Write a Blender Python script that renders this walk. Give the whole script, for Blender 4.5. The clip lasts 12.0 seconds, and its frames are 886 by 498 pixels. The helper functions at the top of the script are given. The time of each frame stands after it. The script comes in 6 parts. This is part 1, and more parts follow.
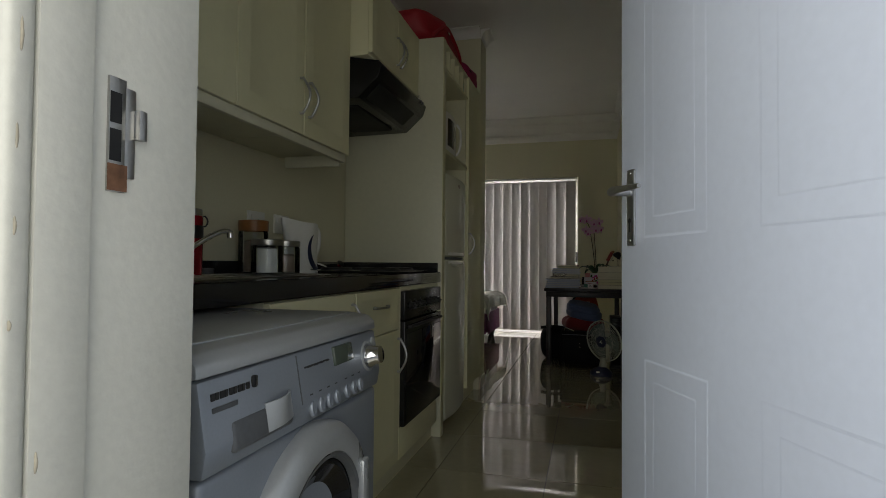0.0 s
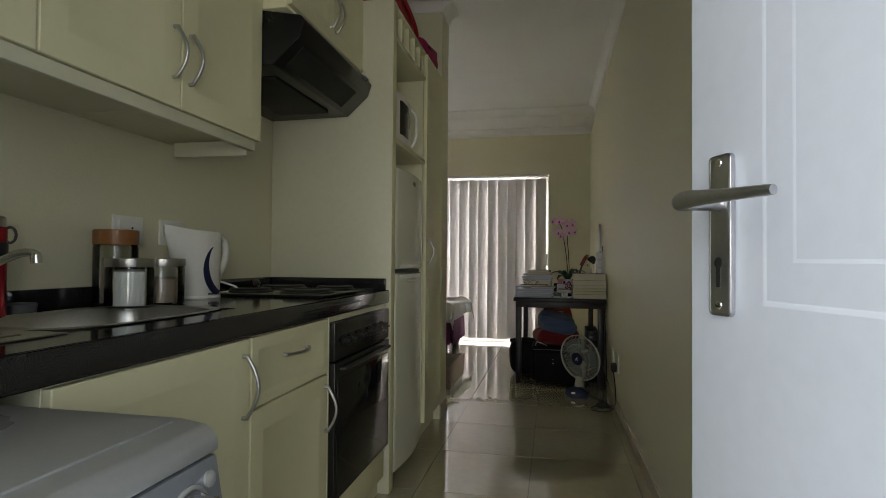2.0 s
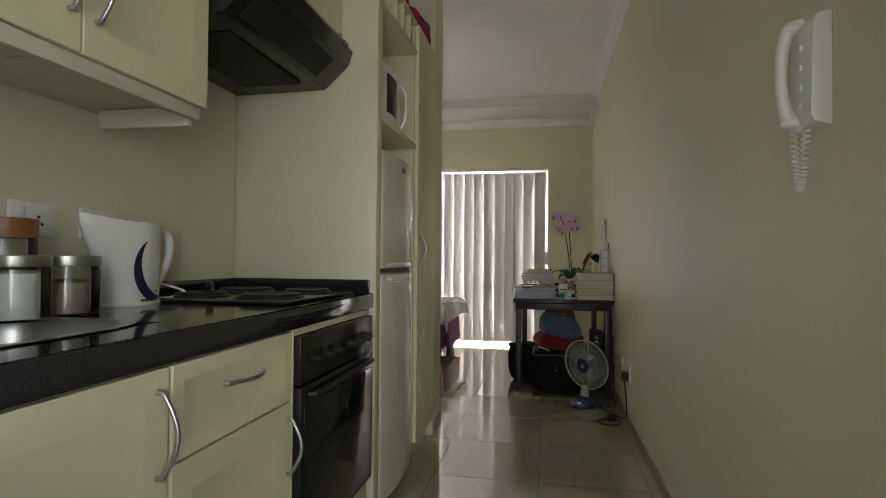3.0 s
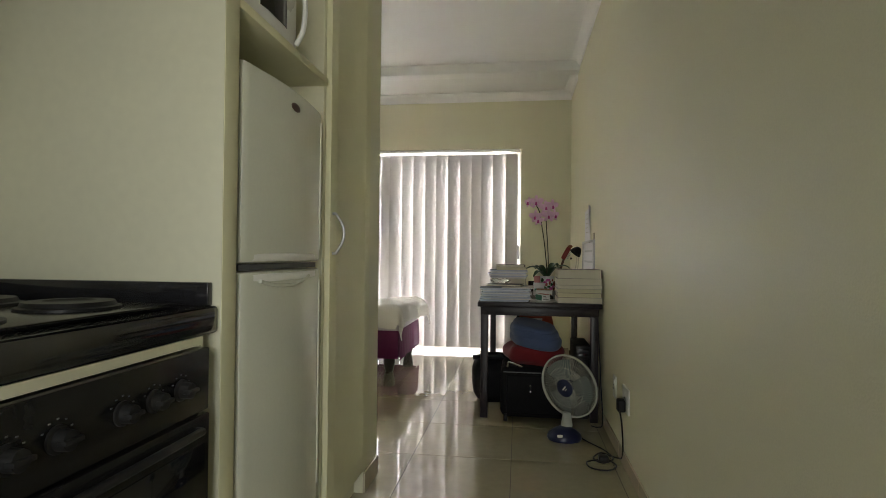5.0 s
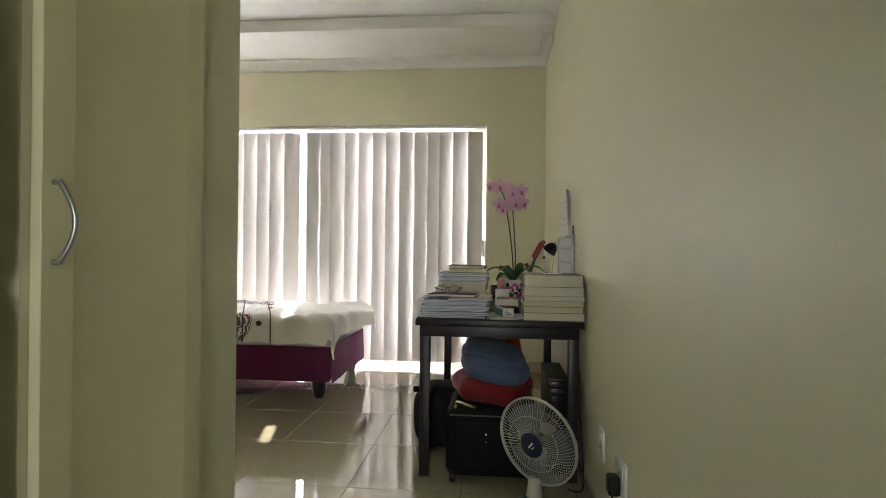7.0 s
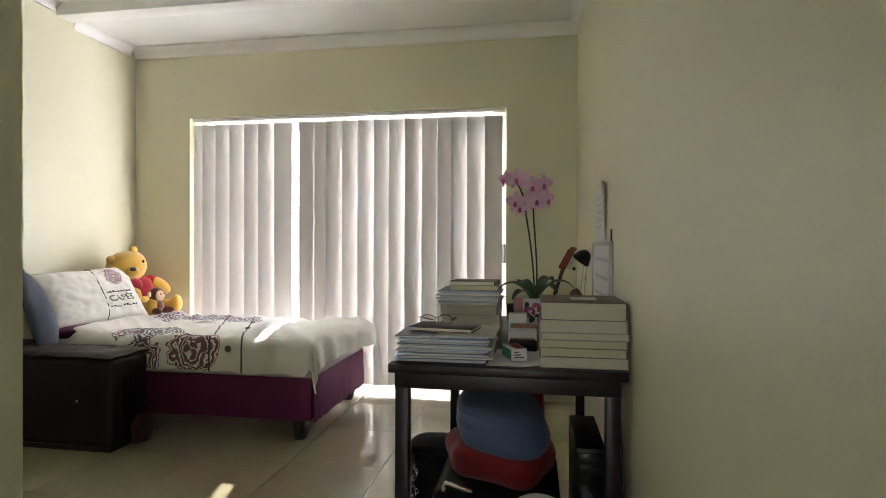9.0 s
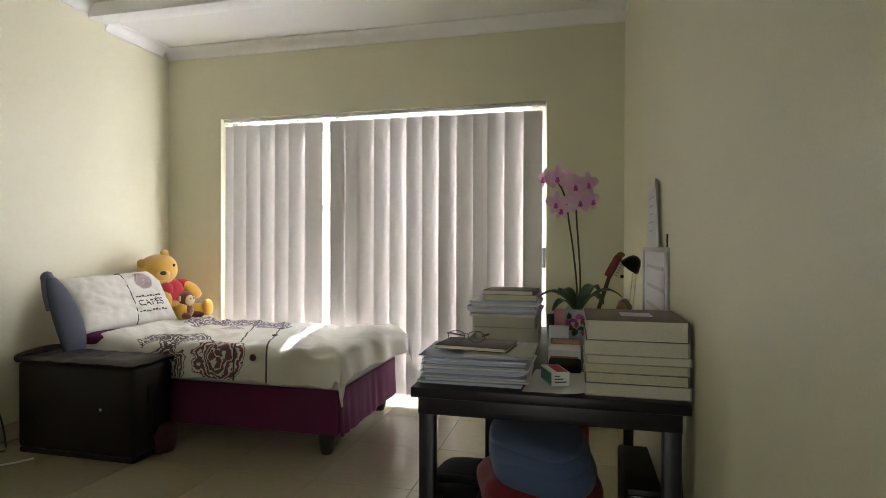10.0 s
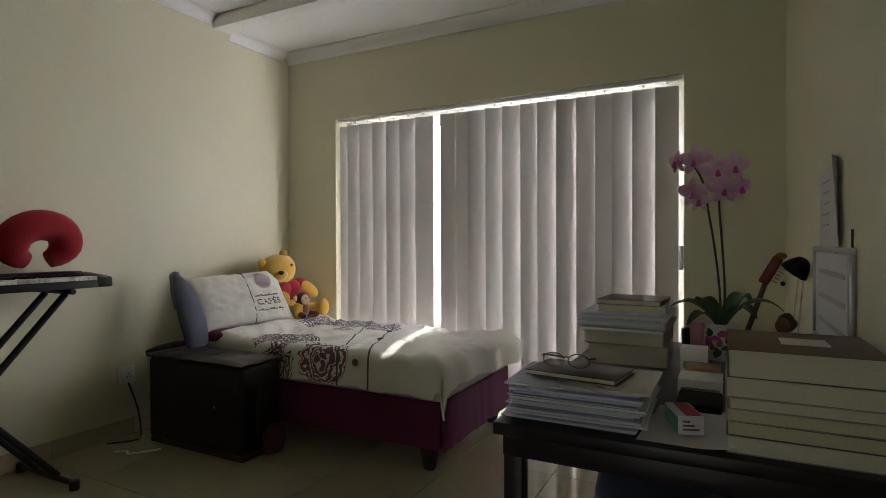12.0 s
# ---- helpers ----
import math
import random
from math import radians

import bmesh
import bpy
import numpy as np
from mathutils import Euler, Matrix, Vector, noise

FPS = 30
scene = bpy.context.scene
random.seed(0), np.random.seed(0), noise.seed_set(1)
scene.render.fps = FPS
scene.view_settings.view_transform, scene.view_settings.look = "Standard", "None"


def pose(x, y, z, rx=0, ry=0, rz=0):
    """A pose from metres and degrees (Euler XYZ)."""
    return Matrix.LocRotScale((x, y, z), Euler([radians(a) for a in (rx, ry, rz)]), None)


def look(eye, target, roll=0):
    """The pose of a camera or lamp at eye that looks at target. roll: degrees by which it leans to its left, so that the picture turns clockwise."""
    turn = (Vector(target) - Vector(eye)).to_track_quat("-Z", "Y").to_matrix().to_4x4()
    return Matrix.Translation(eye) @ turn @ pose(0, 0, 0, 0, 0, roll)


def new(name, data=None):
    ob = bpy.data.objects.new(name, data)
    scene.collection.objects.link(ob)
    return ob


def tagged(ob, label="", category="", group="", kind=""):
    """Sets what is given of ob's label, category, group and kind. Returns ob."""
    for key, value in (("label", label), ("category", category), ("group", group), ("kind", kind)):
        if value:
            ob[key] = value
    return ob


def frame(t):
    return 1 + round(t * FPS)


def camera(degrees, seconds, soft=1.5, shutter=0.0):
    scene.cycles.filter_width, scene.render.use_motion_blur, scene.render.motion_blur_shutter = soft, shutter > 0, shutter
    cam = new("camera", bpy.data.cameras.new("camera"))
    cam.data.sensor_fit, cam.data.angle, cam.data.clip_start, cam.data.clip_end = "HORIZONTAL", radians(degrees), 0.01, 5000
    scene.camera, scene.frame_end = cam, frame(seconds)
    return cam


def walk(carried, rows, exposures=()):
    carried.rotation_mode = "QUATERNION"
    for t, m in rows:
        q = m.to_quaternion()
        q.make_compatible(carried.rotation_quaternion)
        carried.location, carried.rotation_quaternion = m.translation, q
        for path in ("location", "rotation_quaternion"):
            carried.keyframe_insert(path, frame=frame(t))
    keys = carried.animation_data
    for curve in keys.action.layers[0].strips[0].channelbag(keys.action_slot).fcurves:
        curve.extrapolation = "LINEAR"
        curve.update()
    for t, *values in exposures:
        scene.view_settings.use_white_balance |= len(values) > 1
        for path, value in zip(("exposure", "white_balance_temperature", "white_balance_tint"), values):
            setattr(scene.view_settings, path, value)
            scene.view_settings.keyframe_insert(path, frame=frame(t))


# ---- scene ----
cam = camera(77.7, 12.0, soft=0.8)
METRES, EYE, TILT, LEAN, TURN = 4.4, 1.014, 0.0, 0.0, 14.7
PATH = [
    (0, (0.157, 0.183, 0.986), (-0.352, 2.116, 1.039), 0.5),
    (0.5, (0.123, 0.325, 1.031), (-0.327, 2.273, 1.082), 0.4),
    (1, (0.095, 0.472, 1.044), (-0.327, 2.426, 1.086), 0.6),
    (1.5, (0.088, 0.623, 1.054), (-0.32, 2.581, 1.098), 0.6),
    (2, (0.084, 0.78, 1.075), (-0.309, 2.74, 1.117), 0.5),
    (2.5, (0.054, 0.969, 1.061), (-0.328, 2.932, 1.097), 0.6),
    (3, (0.01, 1.152, 1.074), (-0.361, 3.117, 1.11), 0.5),
    (3.2, (0.001, 1.218, 1.077), (-0.364, 3.184, 1.112), 0.7),
    (5, (0.003, 2.081, 1.056), (-0.269, 4.062, 1.078), 0.6),
    (5.5, (0.072, 2.316, 1.050), (-0.184, 4.3, 1.0645), 0.5),
    (6, (0.089, 2.574, 1.068), (-0.131, 4.562, 1.074), 0.7),
    (6.5, (0.117, 2.821, 1.083), (-0.09, 4.81, 1.085), 0.7),
    (7, (0.122, 3.066, 1.09), (-0.071, 5.057, 1.088), 0.7),
    (8.8, (0.234, 3.793, 1.137), (-0.068, 5.77, 1.134), 0.3),
    (9, (0.233, 3.841, 1.157), (-0.094, 5.815, 1.145), 0.2),
    (9.5, (0.226, 3.97, 1.176), (-0.168, 5.931, 1.163), 0.1),
    (10, (0.226, 4.066, 1.18), (-0.243, 6.01, 1.169), 0.2),
    (10.5, (0.232, 4.172, 1.176), (-0.346, 6.087, 1.162), 0.0),
    (11, (0.247, 4.261, 1.181), (-0.454, 6.134, 1.166), 0.0),
    (11.5, (0.256, 4.336, 1.186), (-0.561, 6.161, 1.167), -0.1),
    (12, (0.254, 4.402, 1.194), (-0.663, 6.179, 1.172), -0.2),
]
import itertools

EXPOSURES = [(0.0, -0.5), (1.0, 0.35), (2.0, 0.6), (2.5, 0.8), (3.2, 1.15), (5.5, 1.45), (7.0, 1.6), (9.0, 1.35), (10.5, 0.92), (12.0, 0.14)]
walk(cam, [(t, look(eye, target, roll)) for t, eye, target, roll in PATH], EXPOSURES)

# ---- daylight ----
SUN = Vector((-0.26, 1.0, 0.97)).normalized()
world = bpy.data.worlds.new("world")
scene.world = world
world.use_nodes = True
wn = world.node_tree
sky = wn.nodes.new("ShaderNodeTexSky")
sky.sky_type, sky.sun_disc = "NISHITA", False
sky.sun_elevation, sky.sun_rotation = math.asin(SUN.z), math.atan2(SUN.x, SUN.y)
wn.links.new(sky.outputs[0], wn.nodes["Background"].inputs[0])
wn.nodes["Background"].inputs[1].default_value = 0.12
sun = new("sun", bpy.data.lights.new("sun", "SUN"))
sun.data.energy, sun.data.angle, sun.data.color = 5.0, radians(0.5), (1.0, 0.95, 0.88)
sun.matrix_world = look((0, 0, 0), -SUN)


def sky_lamp(name, place, target, w, h, watts, tint):
    ob = new(name, bpy.data.lights.new(name, "AREA"))
    ob.data.shape, ob.data.size, ob.data.size_y, ob.data.energy, ob.data.color = "RECTANGLE", w, h, watts, tint
    ob.matrix_world = look(place, target)
    return ob


sky_lamp("window_daylight", (-0.95, 8.36, 1.15), (-0.95, 4.0, 1.0), 3.4, 2.2, 390, (0.98, 0.97, 1.05))
sky_lamp("doorway_daylight", (0.1, -0.35, 1.45), (0.15, 3.0, 1.1), 1.6, 2.0, 31, (1.0, 0.965, 0.88))

# ---- materials ----


def link(nt, a, b):
    nt.links.new(a, b)


def mat(name, base, rough=0.5, metal=0.0, vary=0.08, grain=60.0, bump=0.02, large=2.5, coat=0.0, per_piece=0.0, spec=0.5, wear=0.0, sheen=0.0):
    """Principled surface with colour drift at two scales, roughness drift and fine relief."""
    m = bpy.data.materials.new(name)
    m.use_nodes = True
    nt = m.node_tree
    p = nt.nodes["Principled BSDF"]
    co = nt.nodes.new("ShaderNodeTexCoord")
    n1, n2 = nt.nodes.new("ShaderNodeTexNoise"), nt.nodes.new("ShaderNodeTexNoise")
    n1.inputs["Scale"].default_value, n1.inputs["Detail"].default_value = large, 4
    n2.inputs["Scale"].default_value, n2.inputs["Detail"].default_value = grain, 3
    link(nt, co.outputs["Object"], n1.inputs["Vector"])
    link(nt, co.outputs["Object"], n2.inputs["Vector"])
    add = nt.nodes.new("ShaderNodeMath")
    add.operation = "ADD"
    link(nt, n1.outputs["Fac"], add.inputs[0])
    link(nt, n2.outputs["Fac"], add.inputs[1])
    src = add.outputs[0]
    if per_piece:
        info = nt.nodes.new("ShaderNodeObjectInfo")
        mul = nt.nodes.new("ShaderNodeMath")
        mul.operation = "MULTIPLY_ADD"
        mul.inputs[1].default_value = per_piece
        link(nt, info.outputs["Random"], mul.inputs[0])
        link(nt, src, mul.inputs[2])
        src = mul.outputs[0]
    ramp = nt.nodes.new("ShaderNodeMapRange")
    ramp.inputs["From Min"].default_value, ramp.inputs["From Max"].default_value = 0.6, 1.4 + per_piece
    ramp.inputs["To Min"].default_value, ramp.inputs["To Max"].default_value = 1 - vary, 1 + vary
    link(nt, src, ramp.inputs["Value"])
    hsv = nt.nodes.new("ShaderNodeHueSaturation")
    hsv.inputs["Color"].default_value = (*base, 1)
    link(nt, ramp.outputs[0], hsv.inputs["Value"])
    link(nt, hsv.outputs[0], p.inputs["Base Color"])
    rr = nt.nodes.new("ShaderNodeMapRange")
    rr.inputs["From Min"].default_value, rr.inputs["From Max"].default_value = 0.3, 0.7
    rr.inputs["To Min"].default_value, rr.inputs["To Max"].default_value = max(0.02, rough * 0.85), min(1, rough * 1.15 + wear)
    link(nt, n1.outputs["Fac"], rr.inputs["Value"])
    link(nt, rr.outputs[0], p.inputs["Roughness"])
    p.inputs["Metallic"].default_value = metal
    p.inputs["Coat Weight"].default_value, p.inputs["Coat Roughness"].default_value = coat, 0.02
    p.inputs["Specular IOR Level"].default_value = spec
    p.inputs["Sheen Weight"].default_value = sheen
    if bump:
        b = nt.nodes.new("ShaderNodeBump")
        b.inputs["Strength"].default_value, b.inputs["Distance"].default_value = min(1, bump * 10), 0.002
        link(nt, n2.outputs["Fac"], b.inputs["Height"])
        link(nt, b.outputs[0], p.inputs["Normal"])
    return m


wall_paint = mat("wall_paint", (0.71, 0.685, 0.505), 0.5, vary=0.05, grain=180, bump=0.03, large=1.2, wear=0.1)
ceiling_paint = mat("ceiling_paint", (0.83, 0.82, 0.80), 0.8, vary=0.04, grain=140, bump=0.03)
trim_paint = mat("trim_paint", (0.60, 0.595, 0.53), 0.35, vary=0.06, grain=90, bump=0.03, large=6)
door_paint = mat("door_paint", (0.78, 0.845, 0.98), 0.36, vary=0.03, grain=60, bump=0.004)
tile_mat = mat("floor_tile", (0.37, 0.335, 0.22), 0.03, spec=0.9, coat=0.9, vary=0.09, grain=25, bump=0.0, large=3, per_piece=0.3, wear=0.02)
grout_mat = mat("grout", (0.11, 0.095, 0.075), 0.9, vary=0.2)
skirt_mat = mat("skirting_tile", (0.50, 0.43, 0.33), 0.15, vary=0.08, grain=25, bump=0.0, per_piece=0.3)
cream = mat("cream_foil", (0.70, 0.68, 0.455), 0.42, vary=0.025, grain=30, bump=0.006, large=2)
cream_pale = mat("pale_cream_board", (0.64, 0.63, 0.48), 0.4, vary=0.04, grain=40, bump=0.01)
cream_dark = mat("cream_carcass", (0.66, 0.64, 0.46), 0.4, vary=0.04, grain=40, bump=0.01)
granite = mat("black_granite", (0.018, 0.018, 0.02), 0.09, vary=0.6, grain=400, bump=0.0, spec=0.6)
steel = mat("brushed_steel", (0.44, 0.435, 0.415), 0.33, 1.0, vary=0.1, grain=200, bump=0.006)
chrome = mat("chrome", (0.78, 0.78, 0.78), 0.12, 1.0, vary=0.05, bump=0.0)
satin = mat("satin_nickel", (0.50, 0.51, 0.53), 0.3, 1.0, vary=0.08, grain=150, bump=0.004)
black_plastic = mat("black_plastic", (0.014, 0.014, 0.014), 0.45, spec=0.3, vary=0.2, grain=90, bump=0.02)
black_enamel = mat("black_enamel", (0.010, 0.010, 0.010), 0.22, spec=0.3, vary=0.2, grain=60, bump=0.005)
oven_glass = mat("oven_glass", (0.008, 0.008, 0.009), 0.05, vary=0.2, bump=0.0, spec=0.35)
hood_filter = mat("hood_filter", (0.016, 0.017, 0.016), 0.6, 0.1, spec=0.25, vary=0.3, grain=220, bump=0.05)
white_plastic = mat("white_plastic", (0.78, 0.78, 0.74), 0.3, vary=0.04, grain=60, bump=0.006)
fridge_white = mat("fridge_enamel", (0.68, 0.69, 0.58), 0.22, vary=0.03, grain=120, bump=0.01, large=2)
silver_paint = mat("silver_paint", (0.255, 0.28, 0.315), 0.32, 0.35, vary=0.05, grain=200, bump=0.01)
silver_light = mat("silver_trim", (0.40, 0.415, 0.42), 0.3, 0.4, vary=0.05, grain=120, bump=0.005)
grey_dark = mat("dark_grey_plastic", (0.09, 0.095, 0.10), 0.35, vary=0.15, grain=90, bump=0.01)
display = mat("display_glass", (0.06, 0.075, 0.06), 0.12, vary=0.1, bump=0.0)
ink = mat("black_print", (0.02, 0.02, 0.02), 0.5, vary=0.1, bump=0.0)
desk_wood = mat("dark_stained_wood", (0.020, 0.015, 0.018), 0.36, spec=0.35, vary=0.3, grain=35, bump=0.02, large=8)
chest_wood = mat("dark_chest_wood", (0.011, 0.0065, 0.0055), 0.5, spec=0.3, vary=0.3, grain=45, bump=0.03, large=6)
bed_leg_wood = mat("black_turned_wood", (0.012, 0.009, 0.008), 0.3, vary=0.2)
purple = mat("purple_cotton", (0.105, 0.009, 0.056), 0.85, vary=0.12, grain=400, bump=0.05)
mattress_mat = mat("mattress_cloth", (0.62, 0.58, 0.60), 0.9, vary=0.06, grain=300, bump=0.05)
red_cloth = mat("red_cloth", (0.36, 0.010, 0.022), 0.85, vary=0.15, grain=300, bump=0.06, sheen=0.1)
red_bag_mat = mat("red_bag_nylon", (0.33, 0.010, 0.02), 0.5, vary=0.2, grain=250, bump=0.05)
blanket_red = mat("red_fleece", (0.17, 0.008, 0.013), 0.95, vary=0.2, grain=180, bump=0.09, sheen=0.1)
magenta_cloth = mat("magenta_cloth", (0.30, 0.015, 0.08), 0.8, vary=0.15, grain=250, bump=0.05)
blue_fleece = mat("blue_fleece", (0.075, 0.108, 0.215), 0.95, vary=0.15, grain=180, bump=0.09, sheen=0.15)
grey_blue_cloth = mat("grey_blue_cloth", (0.07, 0.08, 0.108), 0.9, vary=0.1, grain=260, bump=0.05)
pale_blue_cloth = mat("pale_grey_blue_cloth", (0.15, 0.16, 0.20), 0.9, vary=0.1, grain=260, bump=0.05)
dark_red_cloth = mat("dark_red_cloth", (0.05, 0.006, 0.012), 0.8, vary=0.25, grain=200, bump=0.06)
black_cloth = mat("black_nylon", (0.008, 0.008, 0.009), 0.75, spec=0.15, vary=0.3, grain=220, bump=0.06)
paper_white = mat("paper", (0.72, 0.72, 0.74), 0.8, vary=0.05, grain=60, bump=0.01)
paper_blue = mat("bluish_paper", (0.56, 0.60, 0.74), 0.75, vary=0.06, grain=60, bump=0.01)
page_mat = mat("page_block", (0.62, 0.59, 0.42), 0.85, vary=0.12, grain=220, bump=0.04)
page_white = mat("white_page_block", (0.68, 0.65, 0.54), 0.85, vary=0.1, grain=220, bump=0.04)
cover_brown = mat("brown_cover", (0.10, 0.055, 0.04), 0.4, vary=0.2)
notebook_black = mat("notebook_cover", (0.022, 0.014, 0.013), 0.4, vary=0.25)
cover_grey = mat("grey_cover", (0.42, 0.40, 0.35), 0.35, vary=0.2)
yellow_plush = mat("yellow_plush", (0.62, 0.36, 0.045), 0.95, vary=0.12, grain=200, bump=0.09, sheen=0.5)
brown_plush = mat("brown_plush", (0.17, 0.055, 0.025), 0.95, vary=0.15, grain=200, bump=0.09, sheen=0.4)
tan_plush = mat("tan_plush", (0.62, 0.47, 0.30), 0.95, vary=0.1, grain=200, bump=0.08)
leaf_mat = mat("orchid_leaf", (0.028, 0.075, 0.03), 0.35, vary=0.25, grain=30, bump=0.01)
stem_mat = mat("orchid_stem", (0.045, 0.05, 0.025), 0.5, vary=0.2)
petal_mat = mat("orchid_petal", (0.80, 0.54, 0.72), 0.6, vary=0.12, grain=40, bump=0.01)
petal_deep = mat("orchid_lip", (0.52, 0.09, 0.32), 0.5, vary=0.2)
pot_red = mat("faded_red_print", (0.34, 0.07, 0.07), 0.5, vary=0.3, grain=60)
cork = mat("honey_jar_lid", (0.24, 0.10, 0.03), 0.4, vary=0.15)
flask_red = mat("red_metallic", (0.36, 0.012, 0.025), 0.25, 0.5, vary=0.1, bump=0.004)
salt = mat("white_granules", (0.74, 0.74, 0.73), 0.9, vary=0.1, grain=300, bump=0.1)
spice = mat("brown_granules", (0.25, 0.19, 0.15), 0.9, vary=0.4, grain=120, bump=0.15)
fan_cream = mat("fan_cream_plastic", (0.46, 0.47, 0.41), 0.4, vary=0.05)
fan_blue = mat("navy_plastic", (0.012, 0.018, 0.060), 0.3, vary=0.1, bump=0.005)
blade_mat = mat("fan_blade", (0.13, 0.16, 0.16), 0.25, vary=0.05, bump=0.0)
ground_mat = mat("paving", (0.42, 0.40, 0.37), 0.8, vary=0.2, grain=20, bump=0.05, large=0.6)
outer_wall = mat("outer_plaster", (0.62, 0.60, 0.56), 0.8, vary=0.06, grain=90, bump=0.05)
alu = mat("white_aluminium", (0.78, 0.78, 0.78), 0.35, vary=0.03, bump=0.004)
chip_wood = mat("bare_chipped_wood", (0.33, 0.30, 0.23), 0.8, vary=0.3, grain=120)
rust = mat("rusty_plate", (0.22, 0.11, 0.06), 0.6, 0.4, vary=0.5, grain=80, bump=0.08)
red_lacquer = mat("red_lacquer", (0.24, 0.022, 0.015), 0.4, vary=0.25, grain=60)
green_print = mat("green_print", (0.08, 0.30, 0.22), 0.5)
orange_print = mat("orange_print", (0.33, 0.17, 0.09), 0.5, vary=0.3, grain=40)
orange_nylon = mat("orange_red_nylon", (0.40, 0.06, 0.025), 0.6, vary=0.2, grain=200, bump=0.05)
skin_tone_cloth = mat("pale_cloth", (0.20, 0.11, 0.07), 0.8)


def glass_mat(name, tint, rough=0.0, clear=0.92):
    m = bpy.data.materials.new(name)
    m.use_nodes = True
    nt = m.node_tree
    nt.nodes.remove(nt.nodes["Principled BSDF"])
    tr, gl, mix, fr = (nt.nodes.new("ShaderNode" + k) for k in ("BsdfTransparent", "BsdfGlossy", "MixShader", "Fresnel"))
    tr.inputs[0].default_value = (*[c * clear for c in tint], 1)
    gl.inputs["Roughness"].default_value = rough + 0.02
    fr.inputs[0].default_value = 1.45
    link(nt, fr.outputs[0], mix.inputs[0])
    link(nt, tr.outputs[0], mix.inputs[1])
    link(nt, gl.outputs[0], mix.inputs[2])
    link(nt, mix.outputs[0], nt.nodes["Material Output"].inputs[0])
    return m


pane_glass = glass_mat("window_glass", (1, 1, 1))
jar_glass = glass_mat("jar_glass", (0.97, 0.985, 0.98), clear=0.98)


def slat_fabric():
    m = bpy.data.materials.new("blind_fabric")
    m.use_nodes = True
    nt = m.node_tree
    p = nt.nodes["Principled BSDF"]
    p.inputs["Roughness"].default_value = 0.9
    co, n, v, b = (nt.nodes.new("ShaderNode" + k) for k in ("TexCoord", "TexNoise", "HueSaturation", "Bump"))
    mp = nt.nodes.new("ShaderNodeMapping")
    mp.inputs["Scale"].default_value = (500, 500, 40)
    n.inputs["Scale"].default_value = 1.0
    info = nt.nodes.new("ShaderNodeObjectInfo")
    r = nt.nodes.new("ShaderNodeMapRange")
    r.inputs["To Min"].default_value, r.inputs["To Max"].default_value = 0.88, 1.06
    link(nt, info.outputs["Random"], r.inputs["Value"])
    link(nt, r.outputs[0], v.inputs["Value"])
    v.inputs["Color"].default_value = (0.55, 0.53, 0.505, 1)
    link(nt, co.outputs["Object"], mp.inputs[0])
    link(nt, mp.outputs[0], n.inputs["Vector"])
    link(nt, n.outputs["Fac"], b.inputs["Height"])
    b.inputs["Strength"].default_value, b.inputs["Distance"].default_value = 0.3, 0.001
    link(nt, v.outputs[0], p.inputs["Base Color"])
    link(nt, b.outputs[0], p.inputs["Normal"])
    tl, mix = nt.nodes.new("ShaderNodeBsdfTranslucent"), nt.nodes.new("ShaderNodeMixShader")
    link(nt, v.outputs[0], tl.inputs[0])
    mix.inputs[0].default_value = 0.075
    link(nt, p.outputs[0], mix.inputs[1])
    link(nt, tl.outputs[0], mix.inputs[2])
    link(nt, mix.outputs[0], nt.nodes["Material Output"].inputs[0])
    return m


slat_mat = slat_fabric()

# ---- builders ----


def wloc(o):
    v = Vector((0, 0, 0))
    while o is not None:
        v = v + o.location
        o = o.parent
    return v


def smooth(me, angle=38):
    me.shade_smooth()
    me.set_sharp_from_angle(angle=radians(angle))


def part(name, bm, material, parent=None, label="", angle=38):
    """Links a bmesh, in world metres, as one mesh object under a thing or a part."""
    if parent is not None:
        bm.transform(Matrix.Translation(-wloc(parent)))
    me = bpy.data.meshes.new(name)
    bm.to_mesh(me)
    bm.free()
    for m in (material if isinstance(material, (list, tuple)) else [material]):
        me.materials.append(m)
    smooth(me, angle)
    ob = new(name, me)
    if parent is not None:
        ob.parent = parent
    if label:
        ob["label"] = label
    return ob


def thing(name, loc, label, category, group="", kind=""):
    ob = new(name)
    ob.location = loc
    ob.empty_display_size = 0.05
    return tagged(ob, label, category, group, kind)


def solo(name, bm, material, label, category, group="", kind="", angle=38):
    """A thing of one mesh, with its origin at its base."""
    lo = [min(v.co[i] for v in bm.verts) for i in range(3)]
    hi = [max(v.co[i] for v in bm.verts) for i in range(3)]
    base = Vector(((lo[0] + hi[0]) / 2, (lo[1] + hi[1]) / 2, lo[2]))
    bm.transform(Matrix.Translation(-base))
    ob = part(name, bm, material, None, "", angle)
    ob.location = base
    return tagged(ob, label, category, group, kind)


def box(x0, x1, y0, y1, z0, z1, bevel=0.0, bm=None, seg=2, m=None, mi=0):
    bm = bm if bm is not None else bmesh.new()
    mm = Matrix.Translation(((x0 + x1) / 2, (y0 + y1) / 2, (z0 + z1) / 2)) @ Matrix.Diagonal((abs(x1 - x0), abs(y1 - y0), abs(z1 - z0), 1))
    if m is not None:
        mm = m @ mm
    vs = bmesh.ops.create_cube(bm, size=1, matrix=mm)["verts"]
    fs = {f for v in vs for f in v.link_faces}
    for f in fs:
        f.material_index = mi
    if bevel:
        es = {e for v in vs for e in v.link_edges}
        got = bmesh.ops.bevel(bm, geom=list(es), offset=bevel, segments=seg, profile=0.5, affect="EDGES")
        for f in got["faces"]:
            f.material_index = mi
    return bm


